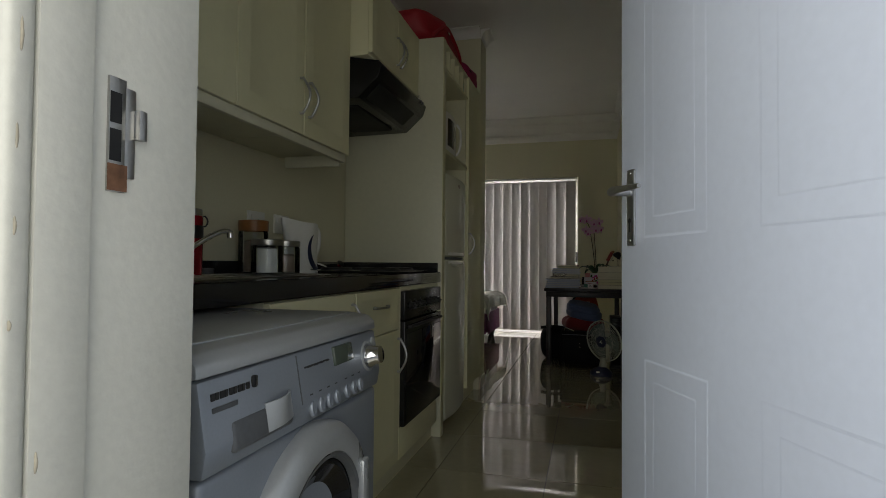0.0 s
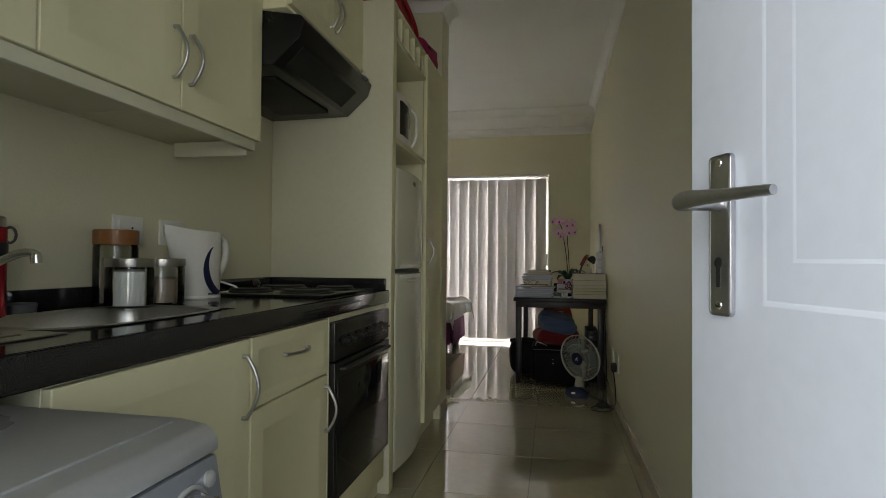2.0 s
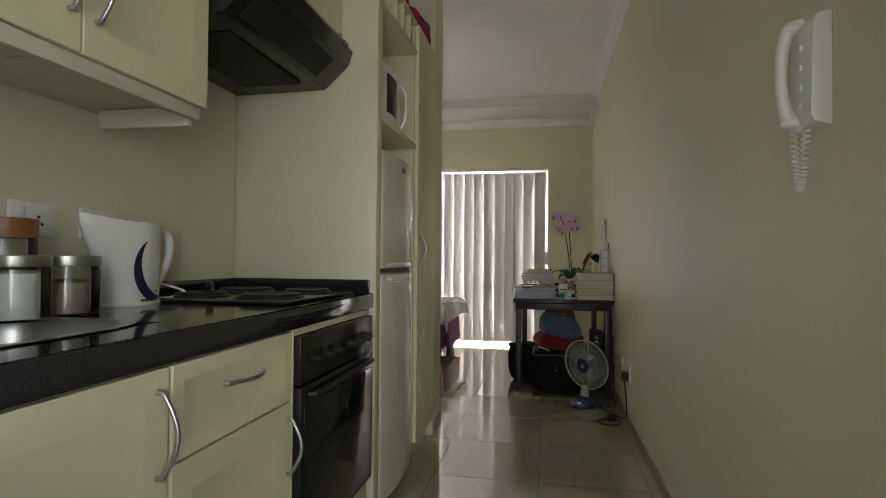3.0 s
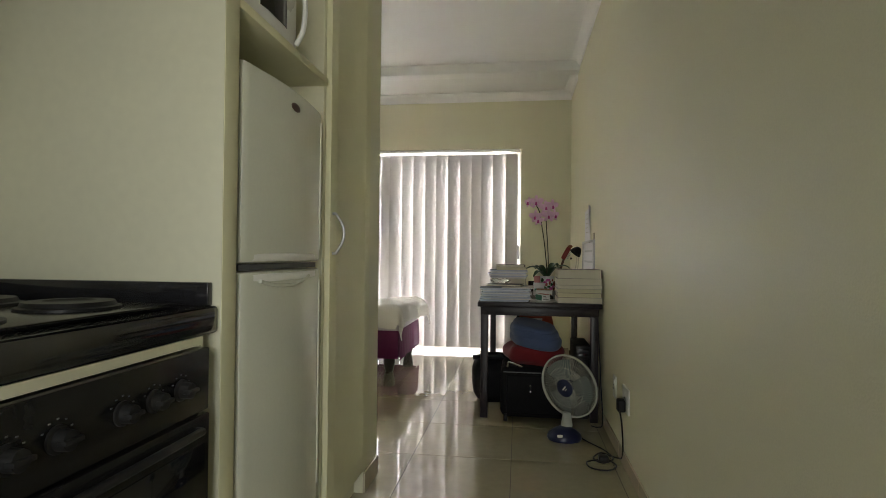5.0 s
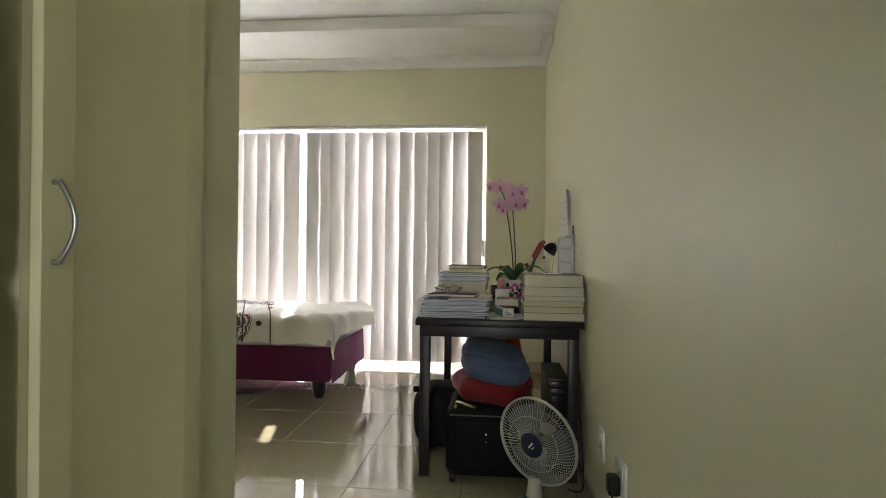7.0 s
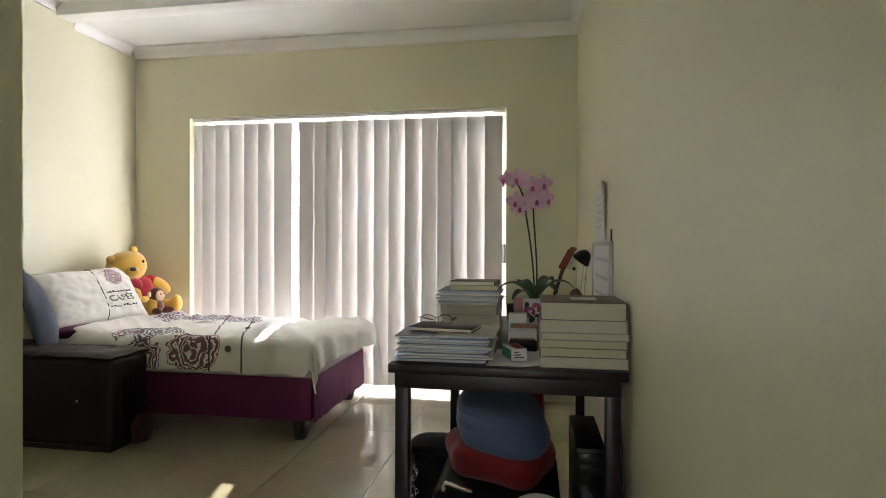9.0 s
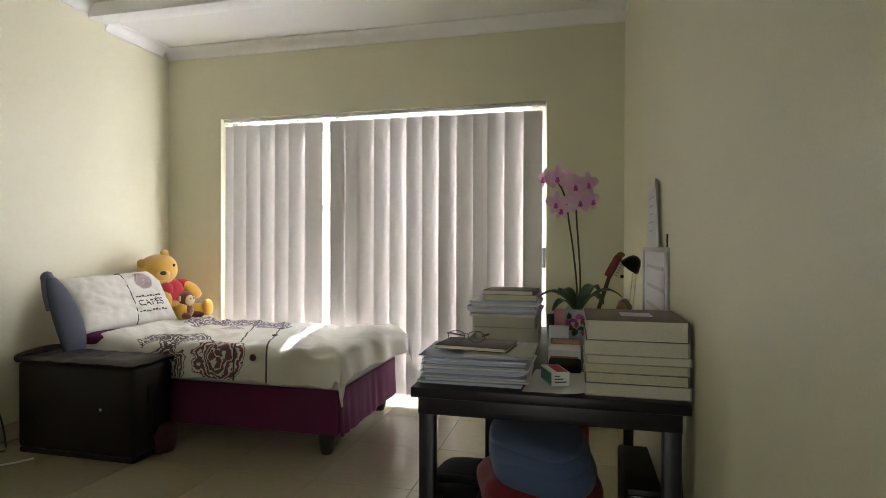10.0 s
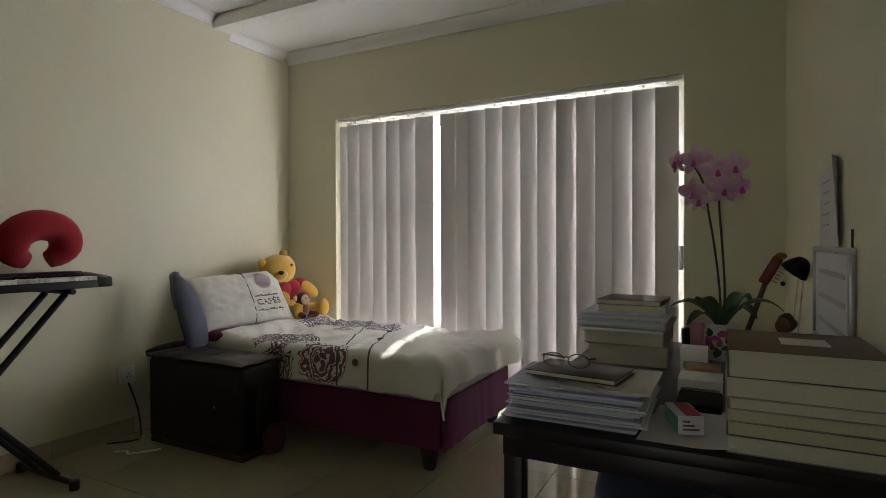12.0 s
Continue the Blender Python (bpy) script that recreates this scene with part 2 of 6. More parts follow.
def lathe(profile, place=(0, 0, 0), n=24, bm=None, m=None, mi=0):
    """Turns (radius, height) pairs round the vertical through place."""
    bm = bm if bm is not None else bmesh.new()
    base = Matrix.Translation(place) if m is None else m
    rings = []
    for r, z in profile:
        if r < 1e-5:
            rings.append([bm.verts.new(base @ Vector((0, 0, z)))])
        else:
            rings.append([bm.verts.new(base @ Vector((r * math.cos(2 * math.pi * i / n), r * math.sin(2 * math.pi * i / n), z))) for i in range(n)])
    for a, b in zip(rings, rings[1:]):
        for i in range(n):
            j = (i + 1) % n
            if len(a) == 1 and len(b) == 1:
                continue
            vs = [a[0], b[j], b[i]] if len(a) == 1 else [a[i], a[j], b[0]] if len(b) == 1 else [a[i], a[j], b[j], b[i]]
            bm.faces.new(vs).material_index = mi
    bmesh.ops.recalc_face_normals(bm, faces=bm.faces[:])
    return bm


def tube(points, r, n=8, bm=None, closed=False, mi=0):
    """A round bar along points; r is one radius or one for each point."""
    bm = bm if bm is not None else bmesh.new()
    pts = [Vector(p) for p in points]
    rs = r if isinstance(r, (list, tuple)) else [r] * len(pts)
    rings, side = [], None
    k = len(pts)
    for i, p in enumerate(pts):
        a = pts[(i - 1) % k] if closed or i else pts[0]
        b = pts[(i + 1) % k] if closed or i < k - 1 else pts[-1]
        d = (b - a).normalized()
        if side is None:
            side = d.orthogonal().normalized()
        else:
            side = (side - d * side.dot(d))
            side = side.normalized() if side.length > 1e-6 else d.orthogonal().normalized()
        up = d.cross(side)
        rings.append([bm.verts.new(p + (side * math.cos(2 * math.pi * j / n) + up * math.sin(2 * math.pi * j / n)) * rs[i]) for j in range(n)])
    for i in range(k if closed else k - 1):
        a, b = rings[i], rings[(i + 1) % k]
        for j in range(n):
            bm.faces.new([a[j], a[(j + 1) % n], b[(j + 1) % n], b[j]]).material_index = mi
    if not closed:
        bm.faces.new(rings[0][::-1]).material_index = mi
        bm.faces.new(rings[-1]).material_index = mi
    return bm


def bezier(points, steps=6):
    """A smooth line through points."""
    p = [Vector(q) for q in points]
    out = []
    for i in range(len(p) - 1):
        a, b, c, d = p[max(0, i - 1)], p[i], p[i + 1], p[min(len(p) - 1, i + 2)]
        for s in range(steps):
            t = s / steps
            out.append(0.5 * ((2 * b) + (c - a) * t + (2 * a - 5 * b + 4 * c - d) * t * t + (3 * b - a - 3 * c + d) * t ** 3))
    out.append(p[-1])
    return out


def extrude(outline, axis, a, b, bm=None, bevel=0.0, mi=0):
    """A prism: outline in the plane across axis (pairs in x,y,z order of the other two), from a to b."""
    bm = bm if bm is not None else bmesh.new()

    def at(u, v, w):
        return {"x": (w, u, v), "y": (u, w, v), "z": (u, v, w)}[axis]
    lo = [bm.verts.new(at(u, v, a)) for u, v in outline]
    hi = [bm.verts.new(at(u, v, b)) for u, v in outline]
    fs = [bm.faces.new(lo), bm.faces.new(hi)]
    for i in range(len(lo)):
        j = (i + 1) % len(lo)
        fs.append(bm.faces.new([lo[i], lo[j], hi[j], hi[i]]))
    for f in fs:
        f.material_index = mi
    bmesh.ops.recalc_face_normals(bm, faces=fs)
    if bevel:
        got = bmesh.ops.bevel(bm, geom=list({e for f in fs for e in f.edges}), offset=bevel, segments=2, profile=0.5, affect="EDGES")
        for f in got["faces"]:
            f.material_index = mi
    return bm


def blob(place, size, bm=None, u=20, v=14, mi=0, turn=(0, 0, 0), rough=0.0, scale=6.0, power=1.0):
    """A soft rounded lump; power below 1 makes it boxier, rough gives it folds."""
    bm = bm if bm is not None else bmesh.new()
    vs = bmesh.ops.create_uvsphere(bm, u_segments=u, v_segments=v, radius=1)["verts"]
    m = Matrix.Translation(place) @ Euler([radians(a) for a in turn]).to_matrix().to_4x4()
    for w in vs:
        c = w.co.copy()
        if power != 1.0:
            c = Vector([math.copysign(abs(k) ** power, k) for k in c])
        q = Vector((c.x * size[0], c.y * size[1], c.z * size[2]))
        if rough:
            q *= 1 + rough * noise.noise(q * scale + Vector(place))
        w.co = m @ q
    for f in {f for w in vs for f in w.link_faces}:
        f.material_index = mi
    return bm


def sheet(f, nu, nv, thick=0.0, mi=0):
    """A grid of points f(u, v), u and v from 0 to 1, with a thickness along its normals."""
    bm = bmesh.new()
    g = [[bm.verts.new(f(i / nu, j / nv)) for j in range(nv + 1)] for i in range(nu + 1)]
    for i in range(nu):
        for j in range(nv):
            bm.faces.new([g[i][j], g[i + 1][j], g[i + 1][j + 1], g[i][j + 1]]).material_index = mi
    bmesh.ops.recalc_face_normals(bm, faces=bm.faces[:])
    if thick:
        bm.normal_update()
        bmesh.ops.solidify(bm, geom=bm.faces[:], thickness=thick)
    return bm


# ---- the shell ----
XR, XL, XK, YW, YE, YN0, YN1 = 0.545, -3.085, -1.262, 8.0, 0.735, 4.455, 4.69
CEIL = 2.86


def structure(name, bm, material, label, category="wall"):
    return solo(name, bm, material, label, category, kind="structure", angle=30)


structure("wall_east", box(XR, XR + 0.2, 0.53, YW + 0.22, 0, 3.0), wall_paint, "plain cream painted plaster wall along the corridor")
structure("wall_kitchen", box(XK - 0.15, XK, 0.53, YN0, 0, 3.0), wall_paint, "cream painted plaster wall behind the kitchen units")
structure("wall_partition", box(XL, -0.671, YN0, YN1, 0, 3.0), wall_paint, "cream painted partition wall beside the tall cupboard")
structure("wall_west", box(XL - 0.2, XL, YN0, YW + 0.22, 0, 3.0), wall_paint, "cream painted bedroom wall behind the bed head")
WX0, WX1, WZ = -2.585, 0.025, 2.205
bm = box(XL, WX0, YW, YW + 0.22, 0, 3.0)
box(WX1, XR, YW, YW + 0.22, 0, 3.0, bm=bm)
box(WX0, WX1, YW, YW + 0.22, WZ, 3.0, bm=bm)
structure("wall_north", bm, wall_paint, "cream painted wall round a wide sliding door")
DX0, DX1, DZ = -0.29, 0.525, 2.05
bm = box(XK - 0.15, DX0 - 0.045, 0.53, YE, 0, 3.0)
box(DX0 - 0.045, XR, 0.53, YE, DZ + 0.04, 3.0, bm=bm)
structure("wall_south", bm, wall_paint, "painted entrance wall round the front door")
bm = box(XL - 0.2, XR + 0.2, 0.53, 7.36, CEIL, CEIL + 0.12)
structure("ceiling", bm, ceiling_paint, "plain white painted ceiling", "ceiling")
structure("ceiling_low", box(XL, XR, 7.36, YW, 2.795, 2.98), ceiling_paint, "lower white ceiling strip along the window", "ceiling")
structure("beam", box(XL, XR, 7.215, 7.36, 2.765, CEIL, 0.004), ceiling_paint, "white painted ceiling beam across the room", "beam")
structure("roof_slab", box(XL - 0.6, XR + 0.6, 0.1, YW + 0.45, 3.0, 3.2), outer_wall, "plain concrete roof slab over the flat", "roof")


def cornice(name, a, b, inward, z, s=0.075):
    """A coved moulding from a to b under a ceiling of height z; inward points away from the wall."""
    d = (Vector(b) - Vector(a))
    n = Vector((*inward, 0))
    prof = [(0, 0), (0, -s)] + [(0.010 + (s - 0.012) * (1 - math.cos(q)), -s + 0.004 + (s - 0.012) * math.sin(q)) for q in [i * math.pi / 12 for i in range(7)]] + [(s, 0)]
    bm = bmesh.new()
    r0 = [bm.verts.new(Vector((*a, z)) + n * u + Vector((0, 0, w))) for u, w in prof]
    r1 = [bm.verts.new(Vector((*b, z)) + n * u + Vector((0, 0, w))) for u, w in prof]
    for i in range(len(prof)):
        j = (i + 1) % len(prof)
        bm.faces.new([r0[i], r0[j], r1[j], r1[i]])
    bm.faces.new(r0)
    bm.faces.new(r1)
    bmesh.ops.recalc_face_normals(bm, faces=bm.faces[:])
    return structure(name, bm, ceiling_paint, "white coved plaster cornice under the ceiling", "cornice")


cornice("cornice_1", (XR, 0.735), (XR, 7.21), (-1, 0), CEIL)
cornice("cornice_2", (XL + 0.001, YW), (XR - 0.001, YW), (0, -1), 2.795, 0.085)
cornice("cornice_3", (XL, YN1), (XL, 7.21), (1, 0), CEIL)
cornice("cornice_4", (XL, 7.36), (XL, 7.93), (1, 0), 2.795)
cornice("cornice_5", (XR, 7.36), (XR, 7.93), (-1, 0), 2.795)
cornice("cornice_6", (XK, 0.74), (XK, 4.45), (1, 0), CEIL)
cornice("cornice_7", (-1.2, YN0), (-0.671, YN0), (0, -1), CEIL)
cornice("cornice_8", (-0.671, YN0), (-0.671, YN1), (1, 0), CEIL)

# emissive plane as the bright hazy distance outside the sliding door; lights the room
glow_mat = bpy.data.materials.new("glowing_backdrop")
glow_mat.use_nodes = True
hz = glow_mat.node_tree.nodes["Principled BSDF"]
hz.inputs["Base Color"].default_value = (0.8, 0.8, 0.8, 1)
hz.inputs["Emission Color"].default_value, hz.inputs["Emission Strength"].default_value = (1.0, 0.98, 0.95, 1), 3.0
structure("backdrop", box(-7.5, 5.0, 12.0, 12.05, -0.2, 3.45), glow_mat, "plain glowing backdrop standing for the bright distance beyond the sliding door", "backdrop")

# ground outside and the slab under the tiles
structure("ground", box(-60, 60, -60, 60, -0.25, -0.06), ground_mat, "pale paving outside the flat", "ground")
floor_slab = structure("floor", box(XL - 0.2, XR + 0.2, 0.5, YW + 0.3, -0.055, -0.006), grout_mat, "glossy cream floor tiles laid square with dark joints", "floor")
structure("porch_floor", box(-1.6, 1.4, -1.4, 0.498, -0.055, -0.02), ground_mat, "plain paved step outside the front door", "floor")

# ---- front door frame and leaf ----
frame_thing = thing("door_frame_1", (DX0, 0.63, 0), "white painted door frame with a worn strike plate", "door frame", kind="structure")
bm = box(DX0 - 0.045, DX0, 0.585, 0.735, 0, DZ, 0.003)
box(DX0 - 0.045, DX0 + 0.012, 0.53, 0.585, 0, DZ, 0.004, bm)
part("jamb", bm, trim_paint, frame_thing)
bm = box(DX0 - 0.11, DX0 + 0.012, 0.505, 0.53, 0, DZ + 0.08, 0.008, seg=3)
tube([(DX0 - 0.03, 0.502, 0), (DX0 - 0.03, 0.502, DZ + 0.05)], 0.016, 12, bm)
tube([(DX0 - 0.085, 0.503, 0), (DX0 - 0.085, 0.503, DZ + 0.07)], 0.012, 12, bm)
part("architrave", bm, trim_paint, frame_thing)
for cx, cz, cw, ch in ((-0.262, 1.159, 0.004, 0.03), (-0.264, 1.081, 0.003, 0.022), (-0.264, 1.012, 0.004, 0.016), (-0.267, 0.936, 0.005, 0.01), (-0.237, 0.836, 0.004, 0.018)):
    bm = blob((0, 0, 0), (cw * 0.4, 0.0012, ch * 0.45), u=14, v=10, rough=0.6, scale=160)
    bm.transform(Matrix.Translation((cx, 0.5035, cz)))
    part("paint_chip", bm, chip_wood, frame_thing, "bare brown patch where the paint has chipped")
part("jamb", box(DX1, XR, 0.53, 0.735, 0, DZ, 0.003), trim_paint, frame_thing)
part("head", box(DX0 - 0.045, XR, 0.53, 0.735, DZ, DZ + 0.04, 0.003), trim_paint, frame_thing)
bm = box(DX0 - 0.001, DX0 + 0.003, 0.608, 0.628, 1.053, 1.165, 0.0008)
box(DX0 - 0.001, DX0 + 0.003, 0.626, 0.640, 1.068, 1.158, 0.0008, bm)
box(DX0 + 0.001, DX0 + 0.010, 0.638, 0.648, 1.108, 1.138, 0.001, bm)
strike = part("strike_plate", bm, steel, frame_thing, "worn steel strike plate with rust")
part("bolt_hole", box(DX0 + 0.0028, DX0 + 0.0038, 0.609, 0.622, 1.120, 1.150), black_plastic, strike)
part("bolt_hole", box(DX0 + 0.0028, DX0 + 0.0038, 0.609, 0.622, 1.083, 1.114), black_plastic, strike)
part("rust_patch", box(DX0 + 0.0029, DX0 + 0.0036, 0.607, 0.630, 1.054, 1.080), rust, strike)

# leaf: hinge on the east jamb, standing open into the corridor
HINGE, FREE = Vector((0.520, 0.640, 0)), Vector((0.225, 1.395, 0))
leaf_dir = (FREE - HINGE).normalized()
LEAF_W = (FREE - HINGE).length
leaf_m = Matrix.Translation(HINGE) @ Matrix.Rotation(math.atan2(leaf_dir.y, leaf_dir.x), 4, "Z")
door = thing("door_1", tuple(HINGE), "white moulded front door with six panels standing open", "door", kind="structure")


def rim(bm, u0, u1, z0, z1, y, w, h, m):
    """A shallow embossed bead of triangular section round a rectangle on a face at local y."""
    loops = []
    for inset, lift in ((0, -0.0004), (w / 2, h), (w, -0.0004)):
        loops.append([bm.verts.new(m @ Vector((u, y + lift, z))) for u, z in ((u0 + inset, z0 + inset), (u1 - inset, z0 + inset), (u1 - inset, z1 - inset), (u0 + inset, z1 - inset))])
    for a, b in zip(loops, loops[1:]):
        for i in range(4):
            bm.faces.new([a[i], a[(i + 1) % 4], b[(i + 1) % 4], b[i]])


bm = box(0, LEAF_W, -0.040, 0, 0.008, 2.032, 0.003, m=leaf_m)
leaf = part("leaf", bm, door_paint, door)
for face, y, sgn in (("inner", 0.0, 1), ("outer", -0.040, -1)):
    fm = leaf_m if sgn > 0 else leaf_m @ Matrix.Translation((0, -0.040, 0)) @ Matrix.Diagonal((1, -1, 1, 1))
    for u0, u1 in ((0.503, 0.712), (0.10, 0.388)):
        for z0, z1 in ((0.22, 0.811), (1.036, 1.62), (1.70, 1.93)):
            bm = bmesh.new()
            rim(bm, u0, u1, z0, z1, 0, 0.009, 0.00045, fm)
            rim(bm, u0 + 0.033, u1 - 0.033, z0 + 0.037, z1 - 0.037, 0, 0.008, 0.0003, fm)
            bmesh.ops.recalc_face_normals(bm, faces=bm.faces[:])
            part("panel", bm, door_paint, door)
    hm = fm @ Matrix.Translation((LEAF_W - 0.052, 0, 1.0))
    handle = part("handle", box(-0.016, 0.016, 0, 0.006, 0.025, 0.178, 0.005, m=hm, seg=3), satin, door, "satin metal lever handle on a long plate")
    bm = tube([hm @ Vector(p) for p in bezier([(0, 0.004, 0.132), (0, 0.032, 0.132), (0.006, 0.042, 0.132), (-0.015, 0.046, 0.133), (-0.06, 0.043, 0.132), (-0.105, 0.038, 0.131)], 5)], [0.008] * 11 + [0.0085] * 5 + [0.0075, 0.007, 0.0065, 0.006, 0.0056, 0.0053, 0.005, 0.0048, 0.0046, 0.004], 12)
    part("lever", bm, satin, handle)
    for z in (0.170, 0.035):
        part("screw", lathe([(0, 0.0015), (0.004, 0.001), (0.0045, 0)], n=10, m=hm @ Matrix.Translation((0, 0.0058, z)) @ Matrix.Rotation(radians(-90), 4, "X")), chrome, handle)
    bm = lathe([(0, 0.0008), (0.0055, 0.0008), (0.0055, 0)], n=12, m=hm @ Matrix.Translation((0, 0.006, 0.075)) @ Matrix.Rotation(radians(-90), 4, "X"))
    box(-0.003, 0.003, 0.0058, 0.0068, 0.052, 0.075, m=hm, bm=bm)
    part("keyhole", bm, black_plastic, handle)

# ---- sliding door, reveal and vertical blind ----
win = thing("window_1", (-1.28, 8.15, 0), "wide white aluminium sliding door behind a vertical blind", "window", kind="structure")
for a, b, c, d in ((WX0, WX0 + 0.05, 0, WZ), (WX1 - 0.05, WX1, 0, WZ), (WX0 + 0.05, WX1 - 0.05, WZ - 0.05, WZ), (WX0 + 0.05, WX1 - 0.05, 0, 0.04)):
    part("window_frame", box(a, b, 8.15, 8.21, c, d, 0.004), alu, win)
mid = (WX0 + WX1) / 2
for x0, x1, y in ((WX0 + 0.05, mid + 0.03, 8.155), (mid - 0.03, WX1 - 0.05, 8.182)):
    bm = box(x0, x0 + 0.055, y, y + 0.024, 0.04, WZ - 0.05, 0.003)
    box(x1 - 0.055, x1, y, y + 0.024, 0.04, WZ - 0.05, 0.003, bm)
    box(x0 + 0.055, x1 - 0.055, y, y + 0.024, 0.04, 0.11, 0.003, bm)
    box(x0 + 0.055, x1 - 0.055, y, y + 0.024, WZ - 0.11, WZ - 0.05, 0.003, bm)
    if x0 < -2:
        box(x0 + 0.055, x1 - 0.055, y, y + 0.024, 1.455, 1.515, 0.003, bm)
    sash = part("sash", bm, alu, win)
    pane = part("pane", box(x0 + 0.055, x1 - 0.055, y + 0.009, y + 0.014, 0.11, WZ - 0.11), pane_glass, sash)
    pane.visible_shadow = False
h = part("pull_handle", box(-0.012, 0.012, 8.128, 8.152, 1.02, 1.17, 0.006), grey_dark, win)

blind = thing("vertical_blind", (-1.28, 8.06, 0), "closed grey fabric vertical blind hanging across the sliding door", "blind")
part("head_rail", box(WX0 + 0.01, WX1 - 0.01, 8.022, 8.066, WZ - 0.026, WZ - 0.002, 0.003), alu, blind)
SLAT_W = 0.127


def slat_mesh():
    prof = [(-SLAT_W / 2 + SLAT_W * i / 8, 0.006 * math.cos(math.pi * (i / 8 - 0.5))) for i in range(9)]
    bm = bmesh.new()
    rows = []
    for z in (0.0, 0.5, 1.0, 1.5, 2.0, 2.105):
        rows.append([bm.verts.new((x, y, z)) for x, y in prof])
    for a, b in zip(rows, rows[1:]):
        for i in range(8):
            bm.faces.new([a[i], a[i + 1], b[i + 1], b[i]])
    bm.normal_update()
    bmesh.ops.solidify(bm, geom=bm.faces[:], thickness=0.0012)
    me = bpy.data.meshes.new("slat")
    bm.to_mesh(me)
    bm.free()
    me.materials.append(slat_mat)
    smooth(me)
    return me


slat_me = slat_mesh()
slat_x = [-2.558, -2.432, -2.314, -2.188, -2.059, -1.933, -1.792, -1.589, -1.460, -1.356, -1.213, -1.086, -0.950, -0.832, -0.702, -0.573, -0.447, -0.338, -0.211, -0.076]
slat_turn = [14, 15, 14, 15, 14, 14, 12, 3, 2, 9, 14, 15, 15, 14, 14, 4, 2, 9, 14, 14]
slat_wide = [1.09] * 5 + [1.12, 1.14, 0.98, 1, 1.06, 1.12, 1.10, 1.14, 1.08, 1.10, 1, 1.02, 1.04, 1.10, 1.08]
for x, a, w in zip(slat_x, slat_turn, slat_wide):
    ob = new("slat", slat_me)
    ob.parent = blind
    ob.matrix_basis = Matrix.Translation((x + 1.28, 0.0, 0.050)) @ Matrix.Rotation(radians(a), 4, "Z") @ Matrix.Diagonal((w, 1, 1, 1))
    hook = part("hook", box(x - 0.006, x + 0.006, 8.045, 8.062, 2.163, 2.182, 0.002), white_plastic, blind)

# ---- kitchen ----
FX = -0.66


def arc_handle(a, b, out, r=0.0048, bulge=0.030):
    """A bowed bar handle from a to b, standing off along out."""
    a, b, o = Vector(a), Vector(b), Vector(out)
    pts = [a]
    for i in range(13):
        t = i / 12
        pts.append(a.lerp(b, t) + o * (0.012 + bulge * math.sin(math.pi * t)))
    pts.append(b)
    return tube(pts, [0.0055, 0.0055] + [r] * 11 + [0.0055, 0.0055], 10)


def shaker(x, y0, y1, z0, z1, t=0.018, rail=0.062, m=None):
    """A framed door front facing +x with a sunken middle, in one piece."""
    bm = bmesh.new()
    e, dip = 0.0018, 0.0022
    rings = []
    for inset, px in ((0, x - t), (0, x - e), (e, x), (rail - 0.003, x), (rail, x - 0.0006), (rail + 0.004, x - dip)):
        rings.append([bm.verts.new((px, y, z)) for y, z in ((y0 + inset, z0 + inset), (y1 - inset, z0 + inset), (y1 - inset, z1 - inset), (y0 + inset, z1 - inset))])
    for a, b in zip(rings, rings[1:]):
        for i in range(4):
            bm.faces.new([a[i], a[(i + 1) % 4], b[(i + 1) % 4], b[i]])
    bm.faces.new(rings[0][::-1])
    bm.faces.new(rings[-1])
    bmesh.ops.recalc_face_normals(bm, faces=bm.faces[:])
    return bm


def unit(name, label, x_front, y0, y1, z0, z1, group="kitchen units"):
    t = thing(name, ((XK + x_front) / 2, (y0 + y1) / 2, z0), label, "cabinet", group)
    bm = box(XK + 0.004, x_front - 0.019, y0 + 0.001, y1 - 0.001, z0, z1, 0.002)
    part("body", bm, cream_dark, t)
    return t


# washing machine
WMX, WY0, WY1 = -0.332, 0.802, 1.422
wm = thing("washing_machine", ((WMX - 0.3), (WY0 + WY1) / 2, 0), "silver front-loading washing machine under the black worktop", "washing machine")
part("body", box(WMX - 0.56, WMX, WY0, WY1, 0.02, 0.695, 0.012, seg=3), silver_paint, wm)
for y, x in itertools.product((WY0 + 0.06, WY1 - 0.06), (WMX - 0.06, WMX - 0.5)):
    part("foot", lathe([(0, 0), (0.022, 0), (0.022, 0.012), (0.01, 0.022)], (x, y, 0), 12), black_plastic, wm)
bm = extrude([(WMX - 0.56, 0.698), (WMX + 0.004, 0.698), (WMX + 0.010, 0.735), (WMX - 0.006, 0.826), (WMX - 0.56, 0.826)], "y", WY0, WY1, bevel=0.005)
panel = part("control_panel", bm, silver_paint, wm)
bm = extrude([(WMX - 0.565, 0.829), (WMX - 0.004, 0.829), (WMX - 0.006, 0.848), (WMX - 0.022, 0.862), (WMX - 0.060, 0.867), (WMX - 0.565, 0.867)], "y", WY0 - 0.003, WY1 + 0.003, bevel=0.005)
top = part("top", bm, silver_light, wm, "pale silver top with a rounded front edge")
part("top_inlay", box(WMX - 0.55, WMX - 0.055, WY0 + 0.02, WY1 - 0.02, 0.8655, 0.8695, 0.0015), silver_light, top)
tilt = Matrix.Translation((WMX + 0.002, 0, 0.780)) @ Matrix.Rotation(radians(-10), 4, "Y")
part("panel_joint", box(-0.003, 0.0008, WY0 + 0.250, WY0 + 0.253, -0.043, 0.043, m=tilt), grey_dark, panel)


def on_panel(y, z, h=0.0):
    return Vector((WMX + 0.0095 - (z - 0.735) * 0.176 + h, y, z))


